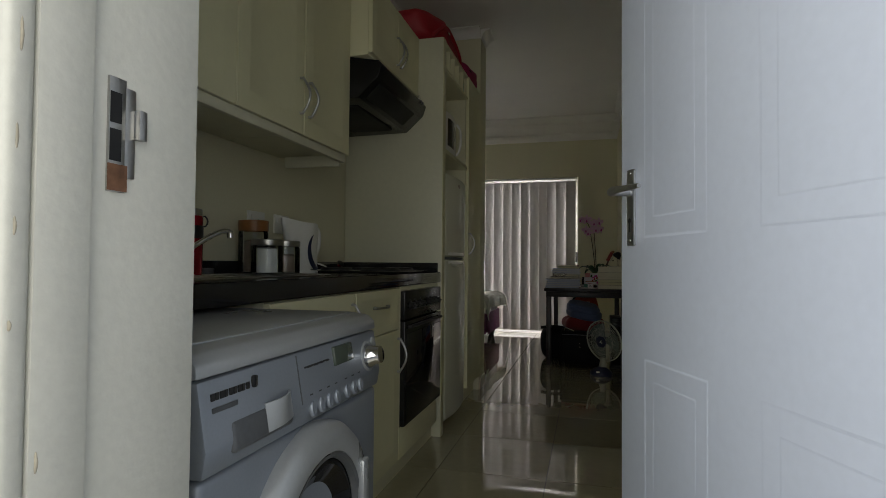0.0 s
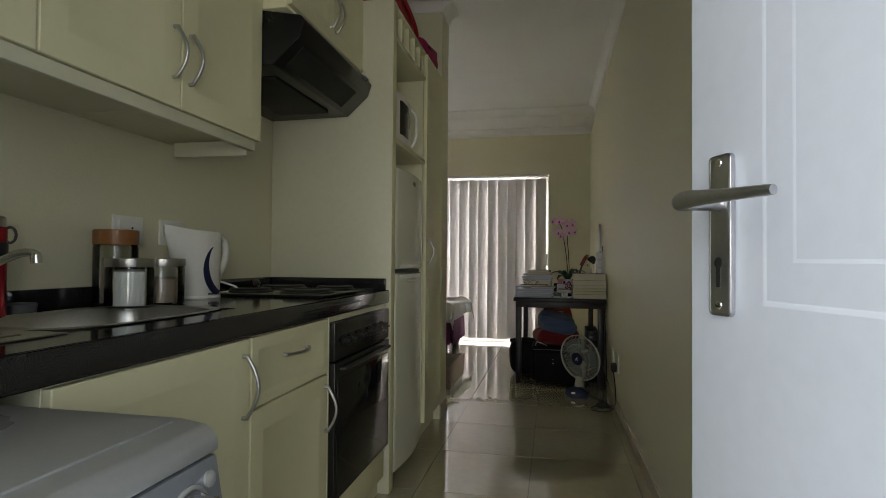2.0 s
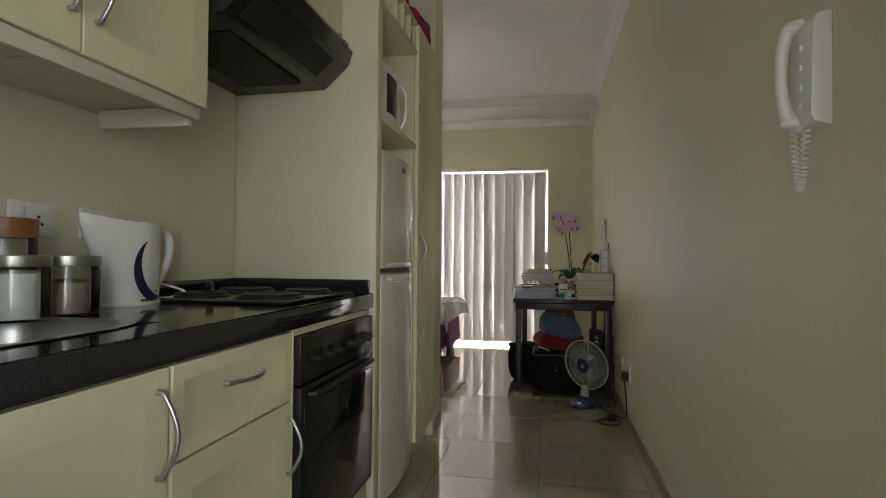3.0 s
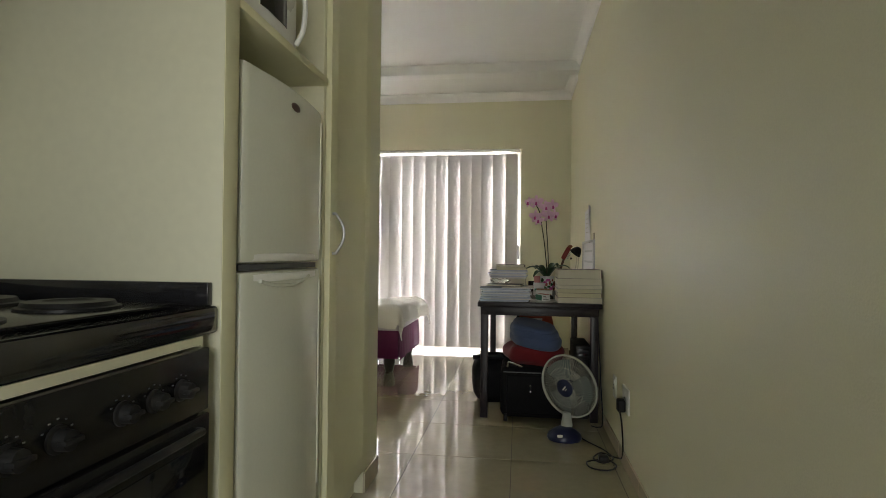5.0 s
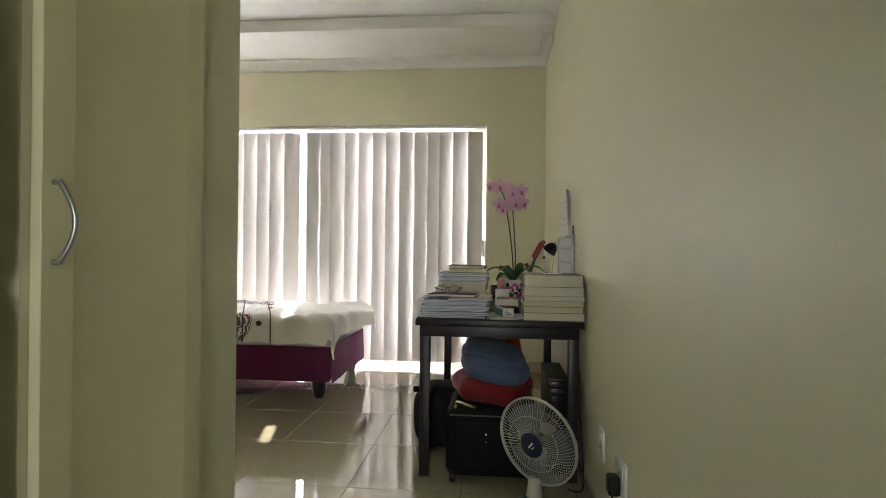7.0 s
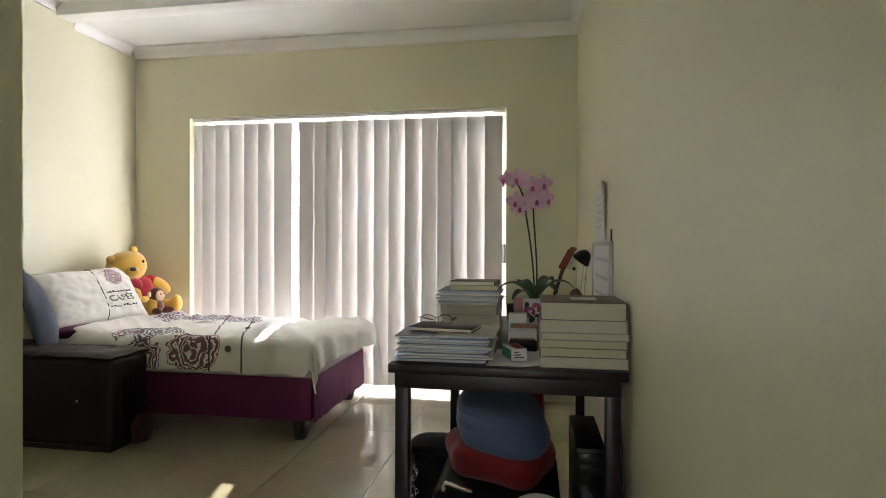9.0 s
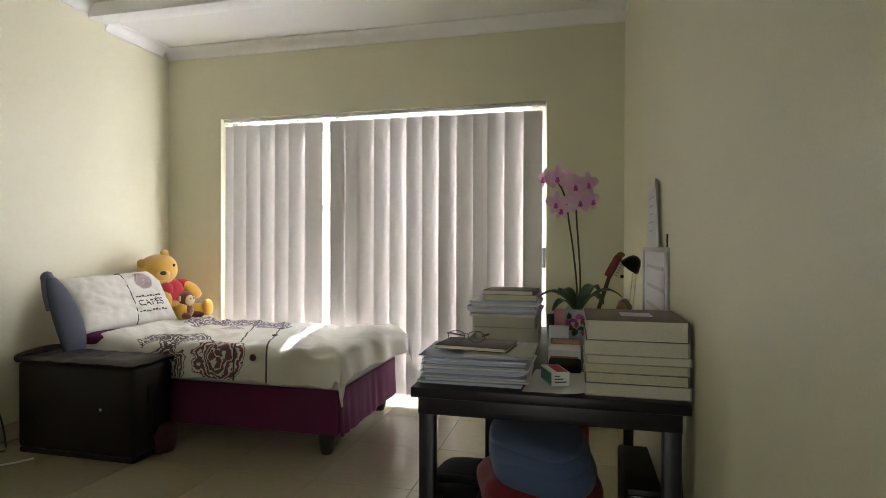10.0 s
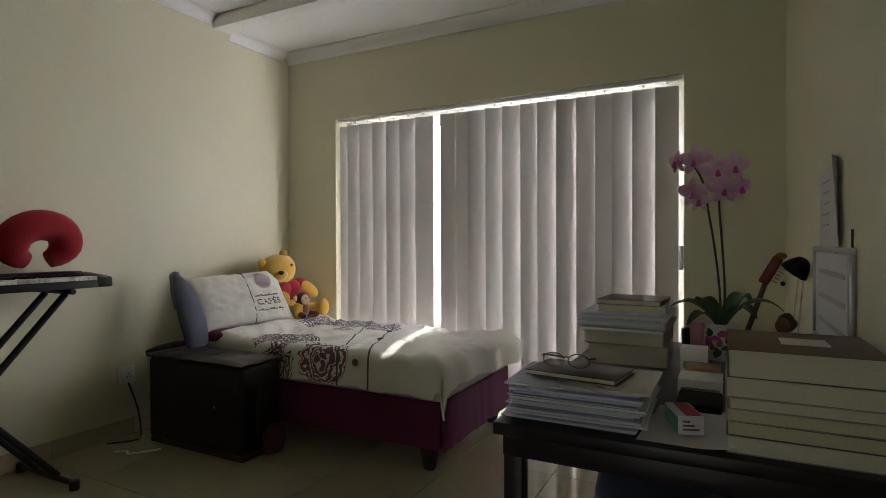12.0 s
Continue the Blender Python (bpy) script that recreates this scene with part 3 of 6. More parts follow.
part("display", box(-0.004, 0.006, WY0 + 0.388, WY0 + 0.474, 0.000, 0.038, 0.003, m=tilt), display, panel)
for i in range(7):
    y = WY0 + 0.287 + 0.033 * i + (0.014 if i > 3 else 0)
    z = 0.722
    m = Matrix.Translation(on_panel(y, z)) @ Matrix.Rotation(radians(80), 4, "Y") @ Matrix.Diagonal((1.35, 0.8, 1, 1))
    part("button", lathe([(0.0105, -0.004), (0.0105, 0.001), (0.0088, 0.0028), (0.006, 0.0022), (0, 0.0022)], n=18, m=m), silver_paint, panel)
    part("button_mark", box(-0.001, 0.0011, -0.005, 0.005, -0.001, 0.001, m=Matrix.Translation(on_panel(y, z + 0.026))), ink, panel)
m = Matrix.Translation(on_panel(WY0 + 0.556, 0.774)) @ Matrix.Rotation(radians(80), 4, "Y")
part("dial_ring", lathe([(0.034, -0.003), (0.034, 0.003), (0.029, 0.004), (0.029, -0.003)], n=32, m=m), silver_light, panel)
dial = part("dial", lathe([(0.026, -0.002), (0.026, 0.010), (0.021, 0.020), (0.019, 0.034), (0.016, 0.036), (0, 0.036)], n=28, m=m), chrome, panel, "chrome programme dial")
for dy, dz in ((0.048, 0.028), (0.052, -0.022)):
    part("small_button", lathe([(0.010, -0.003), (0.010, 0.004), (0, 0.006)], n=16, m=Matrix.Translation(on_panel(WY0 + 0.548 + dy, 0.774 + dz)) @ Matrix.Rotation(radians(80), 4, "Y")), silver_light, panel)
bm = box(-0.012, 0.0025, WY0 + 0.056, WY0 + 0.218, -0.064, -0.018, 0.008, m=tilt, seg=3)
drawer = part("detergent_drawer", bm, grey_dark, panel, "sunken detergent drawer grip")
bm = sheet(lambda u, v: tilt @ Vector((0.003 + 0.016 * math.sin(math.pi * u) * (0.4 + 0.6 * v), WY0 + 0.140 + 0.075 * u, -0.058 + 0.044 * v + 0.006 * u)), 10, 6, 0.004)
part("drawer_grip", bm, silver_light, drawer)
for i, w in enumerate((0.012, 0.01, 0.012, 0.009, 0.012, 0.01, 0.012, 0.009, 0.011)):
    part("maker_mark", box(-0.001, 0.0012, 0, w * 0.66, 0, 0.010, m=Matrix.Translation(on_panel(WY0 + 0.022 + i * 0.0100, 0.797, 0.0005))), ink, panel)
part("maker_mark", box(-0.001, 0.0012, 0, 0.012, 0, 0.018, 0.003, m=Matrix.Translation(on_panel(WY0 + 0.116, 0.796, 0.0005))), ink, panel)
part("model_mark", box(-0.001, 0.0012, 0, 0.055, 0, 0.007, m=Matrix.Translation(on_panel(WY0 + 0.022, 0.781, 0.0005))), grey_dark, panel)
for i in range(8):
    part("panel_print", box(-0.001, 0.0012, 0, 0.012 if i % 2 else 0.02, 0, 0.003, m=Matrix.Translation(on_panel(WY0 + 0.275 + i * 0.012, 0.796 - 0.001 * (i % 2), 0.0003))), ink, panel)
m = Matrix.Translation((WMX + 0.004, WY0 + 0.30, 0.478)) @ Matrix.Rotation(radians(90), 4, "Y")
porthole = part("door", lathe([(0.215, -0.01), (0.215, 0.012), (0.205, 0.026), (0.180, 0.034), (0.160, 0.030), (0.152, 0.010), (0.150, -0.02)], n=56, m=m), silver_light, wm, "round silver porthole door")
part("door_glass", lathe([(0.152, 0.012), (0.135, 0.018), (0.11, 0.0), (0.07, -0.02), (0, -0.03)], n=48, m=m), oven_glass, porthole)
part("door_inner_ring", lathe([(0.158, 0.030), (0.150, 0.028), (0.146, 0.016), (0.152, 0.010)], n=48, m=m), grey_dark, porthole)
part("door_pull", box(WMX + 0.030, WMX + 0.046, WY0 + 0.445, WY0 + 0.475, 0.44, 0.58, 0.006), silver_light, porthole)

# base units
base1 = unit("sink_base_cabinet", "cream base cabinet with a framed door under the sink", FX, 1.482, 2.047, 0.1, 0.879)
d = part("door", shaker(FX, 1.485, 2.043, 0.105, 0.874), cream, base1)
part("handle", arc_handle((FX, 2.012, 0.685), (FX, 2.012, 0.835), (1, 0, 0)), satin, d, "bowed satin metal handle")
base2 = unit("drawer_base_cabinet", "cream base cabinet with a drawer above a framed door", FX, 2.049, 2.534, 0.1, 0.879)
d = part("drawer_front", shaker(FX, 2.052, 2.531, 0.694, 0.874, rail=0.034), cream, base2)
part("handle", arc_handle((FX, 2.218, 0.806), (FX, 2.361, 0.806), (1, 0, 0), bulge=0.020), satin, d, "bowed satin metal handle")
d = part("door", shaker(FX, 2.052, 2.531, 0.105, 0.688), cream, base2)
part("handle", arc_handle((FX, 2.509, 0.505), (FX, 2.509, 0.650), (1, 0, 0)), satin, d, "bowed satin metal handle")
housing = unit("oven_housing", "cream cabinet that houses the black oven", FX, 2.536, 3.173, 0.1, 0.245)
part("filler", box(FX - 0.018, FX, 2.538, 3.171, 0.105, 0.245, 0.002), cream, housing)
bm = box(XK + 0.004, FX, 2.536, 2.542, 0.245, 0.879)
box(XK + 0.004, FX, 3.166, 3.173, 0.245, 0.879, bm=bm)
box(FX - 0.06, FX, 2.542, 3.166, 0.861, 0.879, bm=bm)
part("side_panel", bm, cream_dark, housing)
oven = thing("oven", (-0.88, 2.85, 0.25), "built-in black oven with a glass door and dark knobs", "oven")
part("body", box(-1.19, FX - 0.002, 2.544, 3.164, 0.2465, 0.857), black_enamel, oven)
fascia = part("control_fascia", box(FX - 0.004, FX + 0.020, 2.542, 3.166, 0.728, 0.858, 0.004), black_enamel, oven)
for i in range(6):
    m = Matrix.Translation((FX + 0.020, 2.621 + 0.079 * i + (0.05 if i > 2 else 0), 0.790)) @ Matrix.Rotation(radians(90), 4, "Y")
    bm = lathe([(0.021, 0), (0.021, 0.004), (0.016, 0.006), (0.015, 0.024), (0, 0.025)], n=20, m=m)
    box(-0.0035, 0.0035, -0.017, 0.017, 0.016, 0.030, 0.001, m=m, bm=bm)
    part("knob", bm, black_plastic, fascia)
    for k in range(5):
        a = math.pi * (0.15 + 0.17 * k)
        part("knob_mark", box(-0.0008, 0.0008, -0.002, 0.002, -0.001, 0.001, m=Matrix.Translation((FX + 0.0202, 2.621 + 0.079 * i + (0.05 if i > 2 else 0) + 0.029 * math.cos(a), 0.790 + 0.029 * math.sin(a)))), grey_dark, fascia)
odoor = part("door", box(FX - 0.004, FX + 0.022, 2.542, 3.166, 0.250, 0.722, 0.004), black_enamel, oven)
part("glass", box(FX + 0.0215, FX + 0.0245, 2.562, 3.146, 0.268, 0.665, 0.001), oven_glass, odoor, "dark reflective oven glass")
bm = tube([(FX + 0.022, 2.589, 0.695), (FX + 0.038, 2.594, 0.697), (FX + 0.041, 2.652, 0.698), (FX + 0.041, 3.054, 0.698), (FX + 0.038, 3.113, 0.697), (FX + 0.022, 3.118, 0.695)], 0.008, 10)
part("handle", bm, black_plastic, odoor)
solo("kickboard", box(FX - 0.06, FX - 0.045, 1.474, 3.224, 0.0, 0.098), cream_dark, "cream kickboard under the base cabinets", "kickboard", kind="structure")

# worktop, splash and sink
worktop = thing("worktop", (-0.95, 1.9, 0.880), "polished black granite worktop along the kitchen wall", "worktop")


def holed_slab(xs, ys, z0, z1):
    """A slab over a grid of three by three cells with the middle one cut out."""
    bm = bmesh.new()
    grid = {(i, j, k): bm.verts.new((x, y, z)) for i, x in enumerate(xs) for j, y in enumerate(ys) for k, z in enumerate((z0, z1))}
    cells = [(i, j) for i in range(3) for j in range(3) if (i, j) != (1, 1)]
    for i, j in cells:
        for k in (0, 1):
            bm.faces.new([grid[i, j, k], grid[i + 1, j, k], grid[i + 1, j + 1, k], grid[i, j + 1, k]])
        for (a, b), other in ((((i, j), (i + 1, j)), (i, j - 1)), (((i + 1, j), (i + 1, j + 1)), (i + 1, j)), (((i + 1, j + 1), (i, j + 1)), (i, j + 1)), (((i, j + 1), (i, j)), (i - 1, j))):
            if other not in cells:
                bm.faces.new([grid[(*a, 0)], grid[(*b, 0)], grid[(*b, 1)], grid[(*a, 1)]])
    bmesh.ops.recalc_face_normals(bm, faces=bm.faces[:])
    return bm


bm = holed_slab((XK + 0.001, -1.135, -0.775, -0.666), (0.738, 1.62, 2.165, 3.226), 0.880, 0.938)
part("slab", bm, granite, worktop)
part("front_edge", box(-0.6665, -0.655, 0.738, 3.226, 0.8805, 0.9375, 0.007), granite, worktop)
part("upstand", box(XK + 0.001, XK + 0.021, 0.738, 3.228, 0.938, 0.990, 0.003), granite, worktop)
part("end_upstand", box(XK + 0.021, -0.672, 3.208, 3.228, 0.938, 0.990, 0.003), granite, worktop)
sink = thing("sink", (-0.95, 1.5, 0.9380), "stainless steel sink with a ribbed drainer set in the worktop", "sink")


def bowl(u, v):
    a = 2 * math.pi * u
    ca, sa = math.cos(a), math.sin(a)
    c = Vector((math.copysign(abs(ca) ** 0.55, ca), math.copysign(abs(sa) ** 0.55, sa), 0))
    r, z = ((1.12, 0.9410), (1.04, 0.9425), (1.0, 0.939), (0.96, 0.90), (0.92, 0.82), (0.82, 0.792), (0.4, 0.785), (0.06, 0.782))[round(v * 7)]
    return Vector((-0.955 + c.x * 0.170 * r, 1.893 + c.y * 0.25 * r, z))


part("bowl", sheet(bowl, 48, 7), steel, sink)
bm = box(-1.135, -0.765, 0.90, 1.615, 0.9382, 0.9415, 0.0015)
part("drainer", bm, steel, sink)
for i in range(8):
    part("rib", box(-1.095 + 0.04 * i, -1.083 + 0.04 * i, 0.95, 1.56, 0.9410, 0.9445, 0.0016), steel, sink)
tap = thing("tap", (-1.165, 1.61, 0.9380), "chrome mixer tap with a long swivel spout", "tap")
part("body", lathe([(0, 0), (0.026, 0), (0.026, 0.008), (0.020, 0.012), (0.020, 0.10), (0.024, 0.104), (0.024, 0.125), (0.016, 0.135), (0, 0.136)], (-1.165, 1.61, 0.9380), 24), chrome, tap)
part("spout", tube(bezier([(-1.152, 1.617, 0.948), (-1.11, 1.642, 0.985), (-1.05, 1.678, 1.040), (-1.01, 1.702, 1.070), (-0.985, 1.716, 1.083), (-0.966, 1.727, 1.082), (-0.962, 1.729, 1.062)], 5), [0.0085] * 26 + [0.011] * 5, 12), chrome, tap)
part("lever", tube(bezier([(-1.165, 1.61, 1.045), (-1.15, 1.64, 1.056), (-1.12, 1.68, 1.064), (-1.10, 1.71, 1.064)], 4), [0.010] * 4 + [0.006] * 9, 10), chrome, tap)
rack = thing("dish_rack", (-0.94, 1.03, 0.9450), "silver wire dish rack standing on the drainer", "dish rack")
loop = [(-1.09, 0.80, 1.035), (-0.80, 0.80, 1.035), (-0.80, 1.26, 1.035), (-1.09, 1.26, 1.035)]
part("top_rail", tube([Vector(p) for p in loop], 0.0045, 6, closed=True), chrome, rack)
part("base_rail", tube([Vector((-0.935 + (p[0] + 0.935) * 0.8, 1.03 + (p[1] - 1.03) * 0.9, 0.9480)) for p in loop], 0.003, 6, closed=True), chrome, rack)
for i in range(10):
    y = 0.845 + 0.041 * i
    part("wire", tube([(-1.09, y, 1.035), (-1.055, y - 0.01, 0.9480), (-0.835, y - 0.01, 0.9480), (-0.80, y, 1.035)], 0.0024, 5), chrome, rack)

# hob
hob = thing("hob", (-0.93, 2.88, 0.9380), "black electric hob with four solid plates in the worktop", "hob")
part("plate_tray", box(-1.20, -0.715, 2.60, 3.17, 0.9385, 0.9475, 0.004), black_enamel, hob)
for x, y, r in ((-1.08, 2.75, 0.075), (-0.84, 2.75, 0.09), (-1.08, 3.02, 0.09), (-0.84, 3.02, 0.075)):
    part("hot_plate", lathe([(r + 0.012, 0.9475), (r + 0.012, 0.9520), (r + 0.004, 0.9540), (r, 0.9620), (r - 0.03, 0.9630), (r - 0.034, 0.9600), (0, 0.9600)], (x, y, 0), 32), black_plastic, hob)
lighter = thing("gas_lighter", (-1.08, 2.72, 0.9650), "small black and red tool lying on the hob", "lighter")
part("grip", blob((-1.06, 2.76, 0.9840), (0.014, 0.045, 0.010), turn=(12, 0, 40), u=12, v=8), black_plastic, lighter)
part("tip", tube([(-1.075, 2.80, 0.9680), (-1.11, 2.84, 0.9700), (-1.12, 2.85, 0.9660)], [0.007, 0.004, 0.003], 8), chrome, lighter)
part("band", blob((-1.085, 2.80, 0.9720), (0.012, 0.022, 0.008), turn=(0, 0, 40), u=10, v=6), flask_red, lighter)

# tall end panel, fridge bay, tall cupboard
TOP = 2.30
end_panel = thing("tall_end_panel", (-0.95, 3.261, 0), "tall cream end panel between hob and fridge", "panel", "kitchen units")
part("board", box(XK + 0.004, -0.6535, 3.230, 3.292, 0.0, TOP, 0.001), cream_pale, end_panel)
part("edging_strip", box(-0.6533, -0.651, 3.2305, 3.2915, 0.001, TOP - 0.001, 0.0008), cream, end_panel, "cream edging strip")
fridge = thing("fridge", (-0.94, 3.585, 0), "tall white two-door fridge freezer in its bay", "fridge")
part("body", box(-1.245, -0.70, 3.325, 3.848, 0.035, 1.512, 0.008), fridge_white, fridge)
for y in (3.37, 3.81):
    part("foot", lathe([(0, 0), (0.02, 0), (0.02, 0.03), (0.012, 0.036)], (-0.74, y, 0), 12), black_plastic, fridge)


def fridge_door(z0, z1):
    out = [(-0.692, 3.322)]
    for i in range(15):
        t = i / 14
        out.append((-0.661 + 0.026 * math.sin(math.pi * (0.06 + 0.88 * t)), 3.322 + 0.528 * t))
    out.append((-0.692, 3.850))
    return extrude(out, "z", z0, z1, bevel=0.010)


fz = part("freezer_door", fridge_door(1.031, 1.526), fridge_white, fridge)
fd = part("fridge_door", fridge_door(0.060, 1.009), fridge_white, fridge)
for p_, z0, z1 in ((fz, 1.036, 1.056), (fd, 0.982, 1.003)):
    bm = extrude([(-0.668, 3.330), (-0.650, 3.37), (-0.634, 3.48), (-0.629, 3.586), (-0.634, 3.69), (-0.650, 3.80), (-0.668, 3.842)], "z", z0, z1, bevel=0.004)
    part("grip_strip", bm, white_plastic, p_)
part("grip_hollow", tube(bezier([(-0.640, 3.39, 0.985), (-0.634, 3.46, 0.972), (-0.630, 3.56, 0.968), (-0.632, 3.64, 0.975), (-0.636, 3.70, 0.99)], 5), 0.005, 8), fridge_white, fd)
# dark strip that puts the shade into the gap between the doors
part("gap_shade_strip", box(-0.700, -0.668, 3.330, 3.842, 1.0125, 1.0275), grey_dark, fridge, "dark grey strip standing in for the shade in the door gap")
# added thin bars imitate the highlight down the right edge of the doors
part("edge_highlight_bar", tube([(-0.655, 3.838, 1.07), (-0.655, 3.838, 1.49)], 0.0045, 10), fridge_white, fz)
part("edge_highlight_bar", tube([(-0.655, 3.838, 0.30), (-0.655, 3.838, 0.97)], 0.0045, 10), fridge_white, fd)
part("badge", blob((-0.6385, 3.588, 1.476), (0.005, 0.042, 0.017), u=16, v=8), cover_brown, fz, "small oval brown badge")

over = thing("over_fridge_cabinet", (-0.95, 3.6, 1.64), "open cream shelf unit above the fridge with pigeonholes", "cabinet", "kitchen units")
for z0, z1 in ((1.640, 1.664), (2.132, 2.150), (TOP - 0.017, TOP)):
    part("shelf", box(XK + 0.004, -0.656, 3.294, 3.912, z0, z1, 0.001), cream, over)
part("back", box(XK + 0.004, XK + 0.016, 3.294, 3.912, 1.664, TOP - 0.017), cream_dark, over)
for i in range(4):
    y = 3.294 + 0.618 * (i + 1) / 5
    part("divider", box(XK + 0.02, -0.660, y - 0.007, y + 0.007, 2.150, TOP - 0.017), cream, over)
tallc = thing("tall_cupboard", (-0.95, 4.2, 0), "tall cream cupboard with a framed door", "cupboard", "kitchen units")
part("body", box(XK + 0.004, -0.672, 3.914, 4.452, 0.115, TOP, 0.002), cream_dark, tallc)
part("plinth", box(XK + 0.004, -0.71, 3.94, 4.45, 0.0, 0.114), cream_dark, tallc)
d = part("door", shaker(-0.650, 3.932, 4.448, 0.125, TOP - 0.003, t=0.02, rail=0.075), cream, tallc)
part("handle", arc_handle((-0.650, 3.958, 1.058), (-0.650, 3.958, 1.198), (1, 0, 0)), satin, d, "bowed satin metal handle")
micro = thing("microwave_oven", (-0.93, 3.54, 1.664), "white microwave with a curved front on the shelf", "microwave")
part("case", box(-1.15, -0.725, 3.315, 3.77, 1.672, 1.925, 0.008), white_plastic, micro)
bm = extrude([(-0.723, 3.315), (-0.690, 3.37), (-0.675, 3.48), (-0.675, 3.59), (-0.690, 3.71), (-0.723, 3.77)], "z", 1.674, 1.923, bevel=0.006)
mdoor = part("door", bm, white_plastic, micro)
part("window", extrude([(-0.695, 3.385), (-0.6715, 3.48), (-0.6715, 3.58), (-0.687, 3.66), (-0.695, 3.66)], "z", 1.715, 1.885), oven_glass, mdoor)
part("pull", tube(bezier([(-0.680, 3.685, 1.695), (-0.657, 3.682, 1.735), (-0.650, 3.682, 1.80), (-0.657, 3.682, 1.865), (-0.680, 3.685, 1.90)], 4), 0.008, 8), white_plastic, mdoor)
for y in (3.35, 3.73):
    part("foot", box(-0.80, -0.77, y - 0.012, y + 0.012, 1.664, 1.672), black_plastic, micro)
carton = thing("food_carton", (-0.75, 3.87, 2.15), "small yellow and green carton in a pigeonhole", "carton")
part("carton_body", box(-0.81, -0.68, 3.825, 3.90, 2.151, 2.262, 0.002), mat("yellow_green_card", (0.42, 0.42, 0.10), 0.5, vary=0.3, grain=30), carton)
part("carton_label", box(-0.6802, -0.6785, 3.835, 3.89, 2.17, 2.235), green_print, carton)

# upper units
UX, UZ0, UZ1 = -0.905, 1.480, 2.30
for i, (y0, y1) in enumerate(((0.745, 1.25), (1.252, 1.668), (1.67, 2.09), (2.092, 2.506))):
    u = unit("wall_cabinet", "cream wall cabinet with a framed door above the worktop", UX, y0, y1, UZ0, UZ1, "wall cabinets")
    d = part("door", shaker(UX, y0 + 0.002, y1 - 0.002, UZ0 - 0.002, UZ1, t=0.019, rail=0.066), cream, u)
    hy = y1 - 0.032 if i % 2 == 0 else y0 + 0.032
    part("handle", arc_handle((UX, hy, 1.555), (UX, hy, 1.690), (1, 0, 0)), satin, d, "bowed satin metal handle")
solo("light_pelmet", box(UX - 0.030, UX - 0.008, 0.745, 2.485, 1.441, 1.477, 0.005), cream_pale, "cream pelmet rail under the wall cabinets", "pelmet")
solo("light_pelmet", box(XK + 0.05, UX - 0.031, 2.464, 2.485, 1.425, 1.477, 0.004), cream_pale, "short cream pelmet return under the wall cabinet", "pelmet")
# hood and the cabinet over it
HX = -0.800
hc = thing("hood_cabinet", (-1.0, 2.81, 1.93), "shallow cream double cabinet over the black cooker hood", "cabinet", "wall cabinets")
part("body", box(XK + 0.004, HX - 0.02, 2.512, 3.226, 1.944, UZ1, 0.002), cream, hc)
for y0, y1, hy in ((2.514, 2.868, 2.845), (2.871, 3.224, 2.895)):
    d = part("door", shaker(HX, y0, y1, 1.955, UZ1, t=0.019, rail=0.06), cream, hc)
    part("handle", arc_handle((HX, hy, 2.01), (HX, hy, 2.15), (1, 0, 0)), satin, d, "bowed satin metal handle")
hood = thing("cooker_hood", (-1.0, 2.81, 1.6), "black slanted cooker hood under the cabinet", "cooker hood")
prof = [(XK + 0.004, 1.742), (-0.868, 1.748), (-0.770, 1.838), (-0.752, 1.893), (-0.768, 1.914), (-0.92, 1.942), (XK + 0.004, 1.942)]
part("casing", extrude(prof, "y", 2.512, 3.224, bevel=0.004), black_enamel, hood)
ang = math.atan2(0.128, XK * -1 - 0.845)
m = Matrix.Translation((-1.055, 2.87, 1.7435))
part("filter", box(-0.10, 0.135, -0.24, 0.24, -0.005, 0.004, 0.002, m=m), hood_filter, hood, "grey mesh grease filter")
m = Matrix.Translation((-0.818, 2.86, 1.7955)) @ Matrix.Rotation(-math.atan2(0.087, 0.097), 4, "Y")
part("light_cover", box(-0.05, 0.045, -0.29, 0.24, -0.004, 0.006, 0.003, m=m), hood_filter, hood)
for y in (3.13, 3.16):
    part("switch", box(-0.766, -0.749, y - 0.009, y + 0.009, 1.888, 1.906, 0.003), grey_dark, hood)
part("switch", box(-0.778, -0.76, 3.115, 3.14, 1.908, 1.932, 0.003), chrome, hood)

# on top of the units
bag = thing("red_travel_bag", (-0.98, 3.65, TOP), "red nylon travel bag lying on top of the units", "bag")
part("body", blob((-0.975, 3.60, TOP + 0.108), (0.275, 0.39, 0.110), power=0.5, u=40, v=22, rough=0.10, scale=8), red_bag_mat, bag)
part("strap", tube(bezier([(-0.72, 3.25, TOP + 0.03), (-0.69, 3.40, TOP + 0.13), (-0.695, 3.6, TOP + 0.15), (-0.69, 3.8, TOP + 0.09), (-0.71, 3.9, TOP + 0.02)], 6), 0.011, 8), red_bag_mat, bag)
part("buckle", box(-0.698, -0.688, 3.49, 3.53, TOP + 0.13, TOP + 0.155, 0.003), chrome, bag)
bag2 = thing("red_pouch", (-0.84, 4.15, TOP), "small crimson cloth pouch on the tall cupboard", "pouch")
part("body", blob((-0.83, 4.18, TOP + 0.078), (0.17, 0.23, 0.080), power=0.65, u=30, v=16, rough=0.12, scale=10), magenta_cloth, bag2)
part("strap", tube(bezier([(-0.70, 3.98, TOP + 0.03), (-0.68, 4.06, TOP + 0.09), (-0.68, 4.17, TOP + 0.08)], 5), 0.008, 8), black_cloth, bag2)

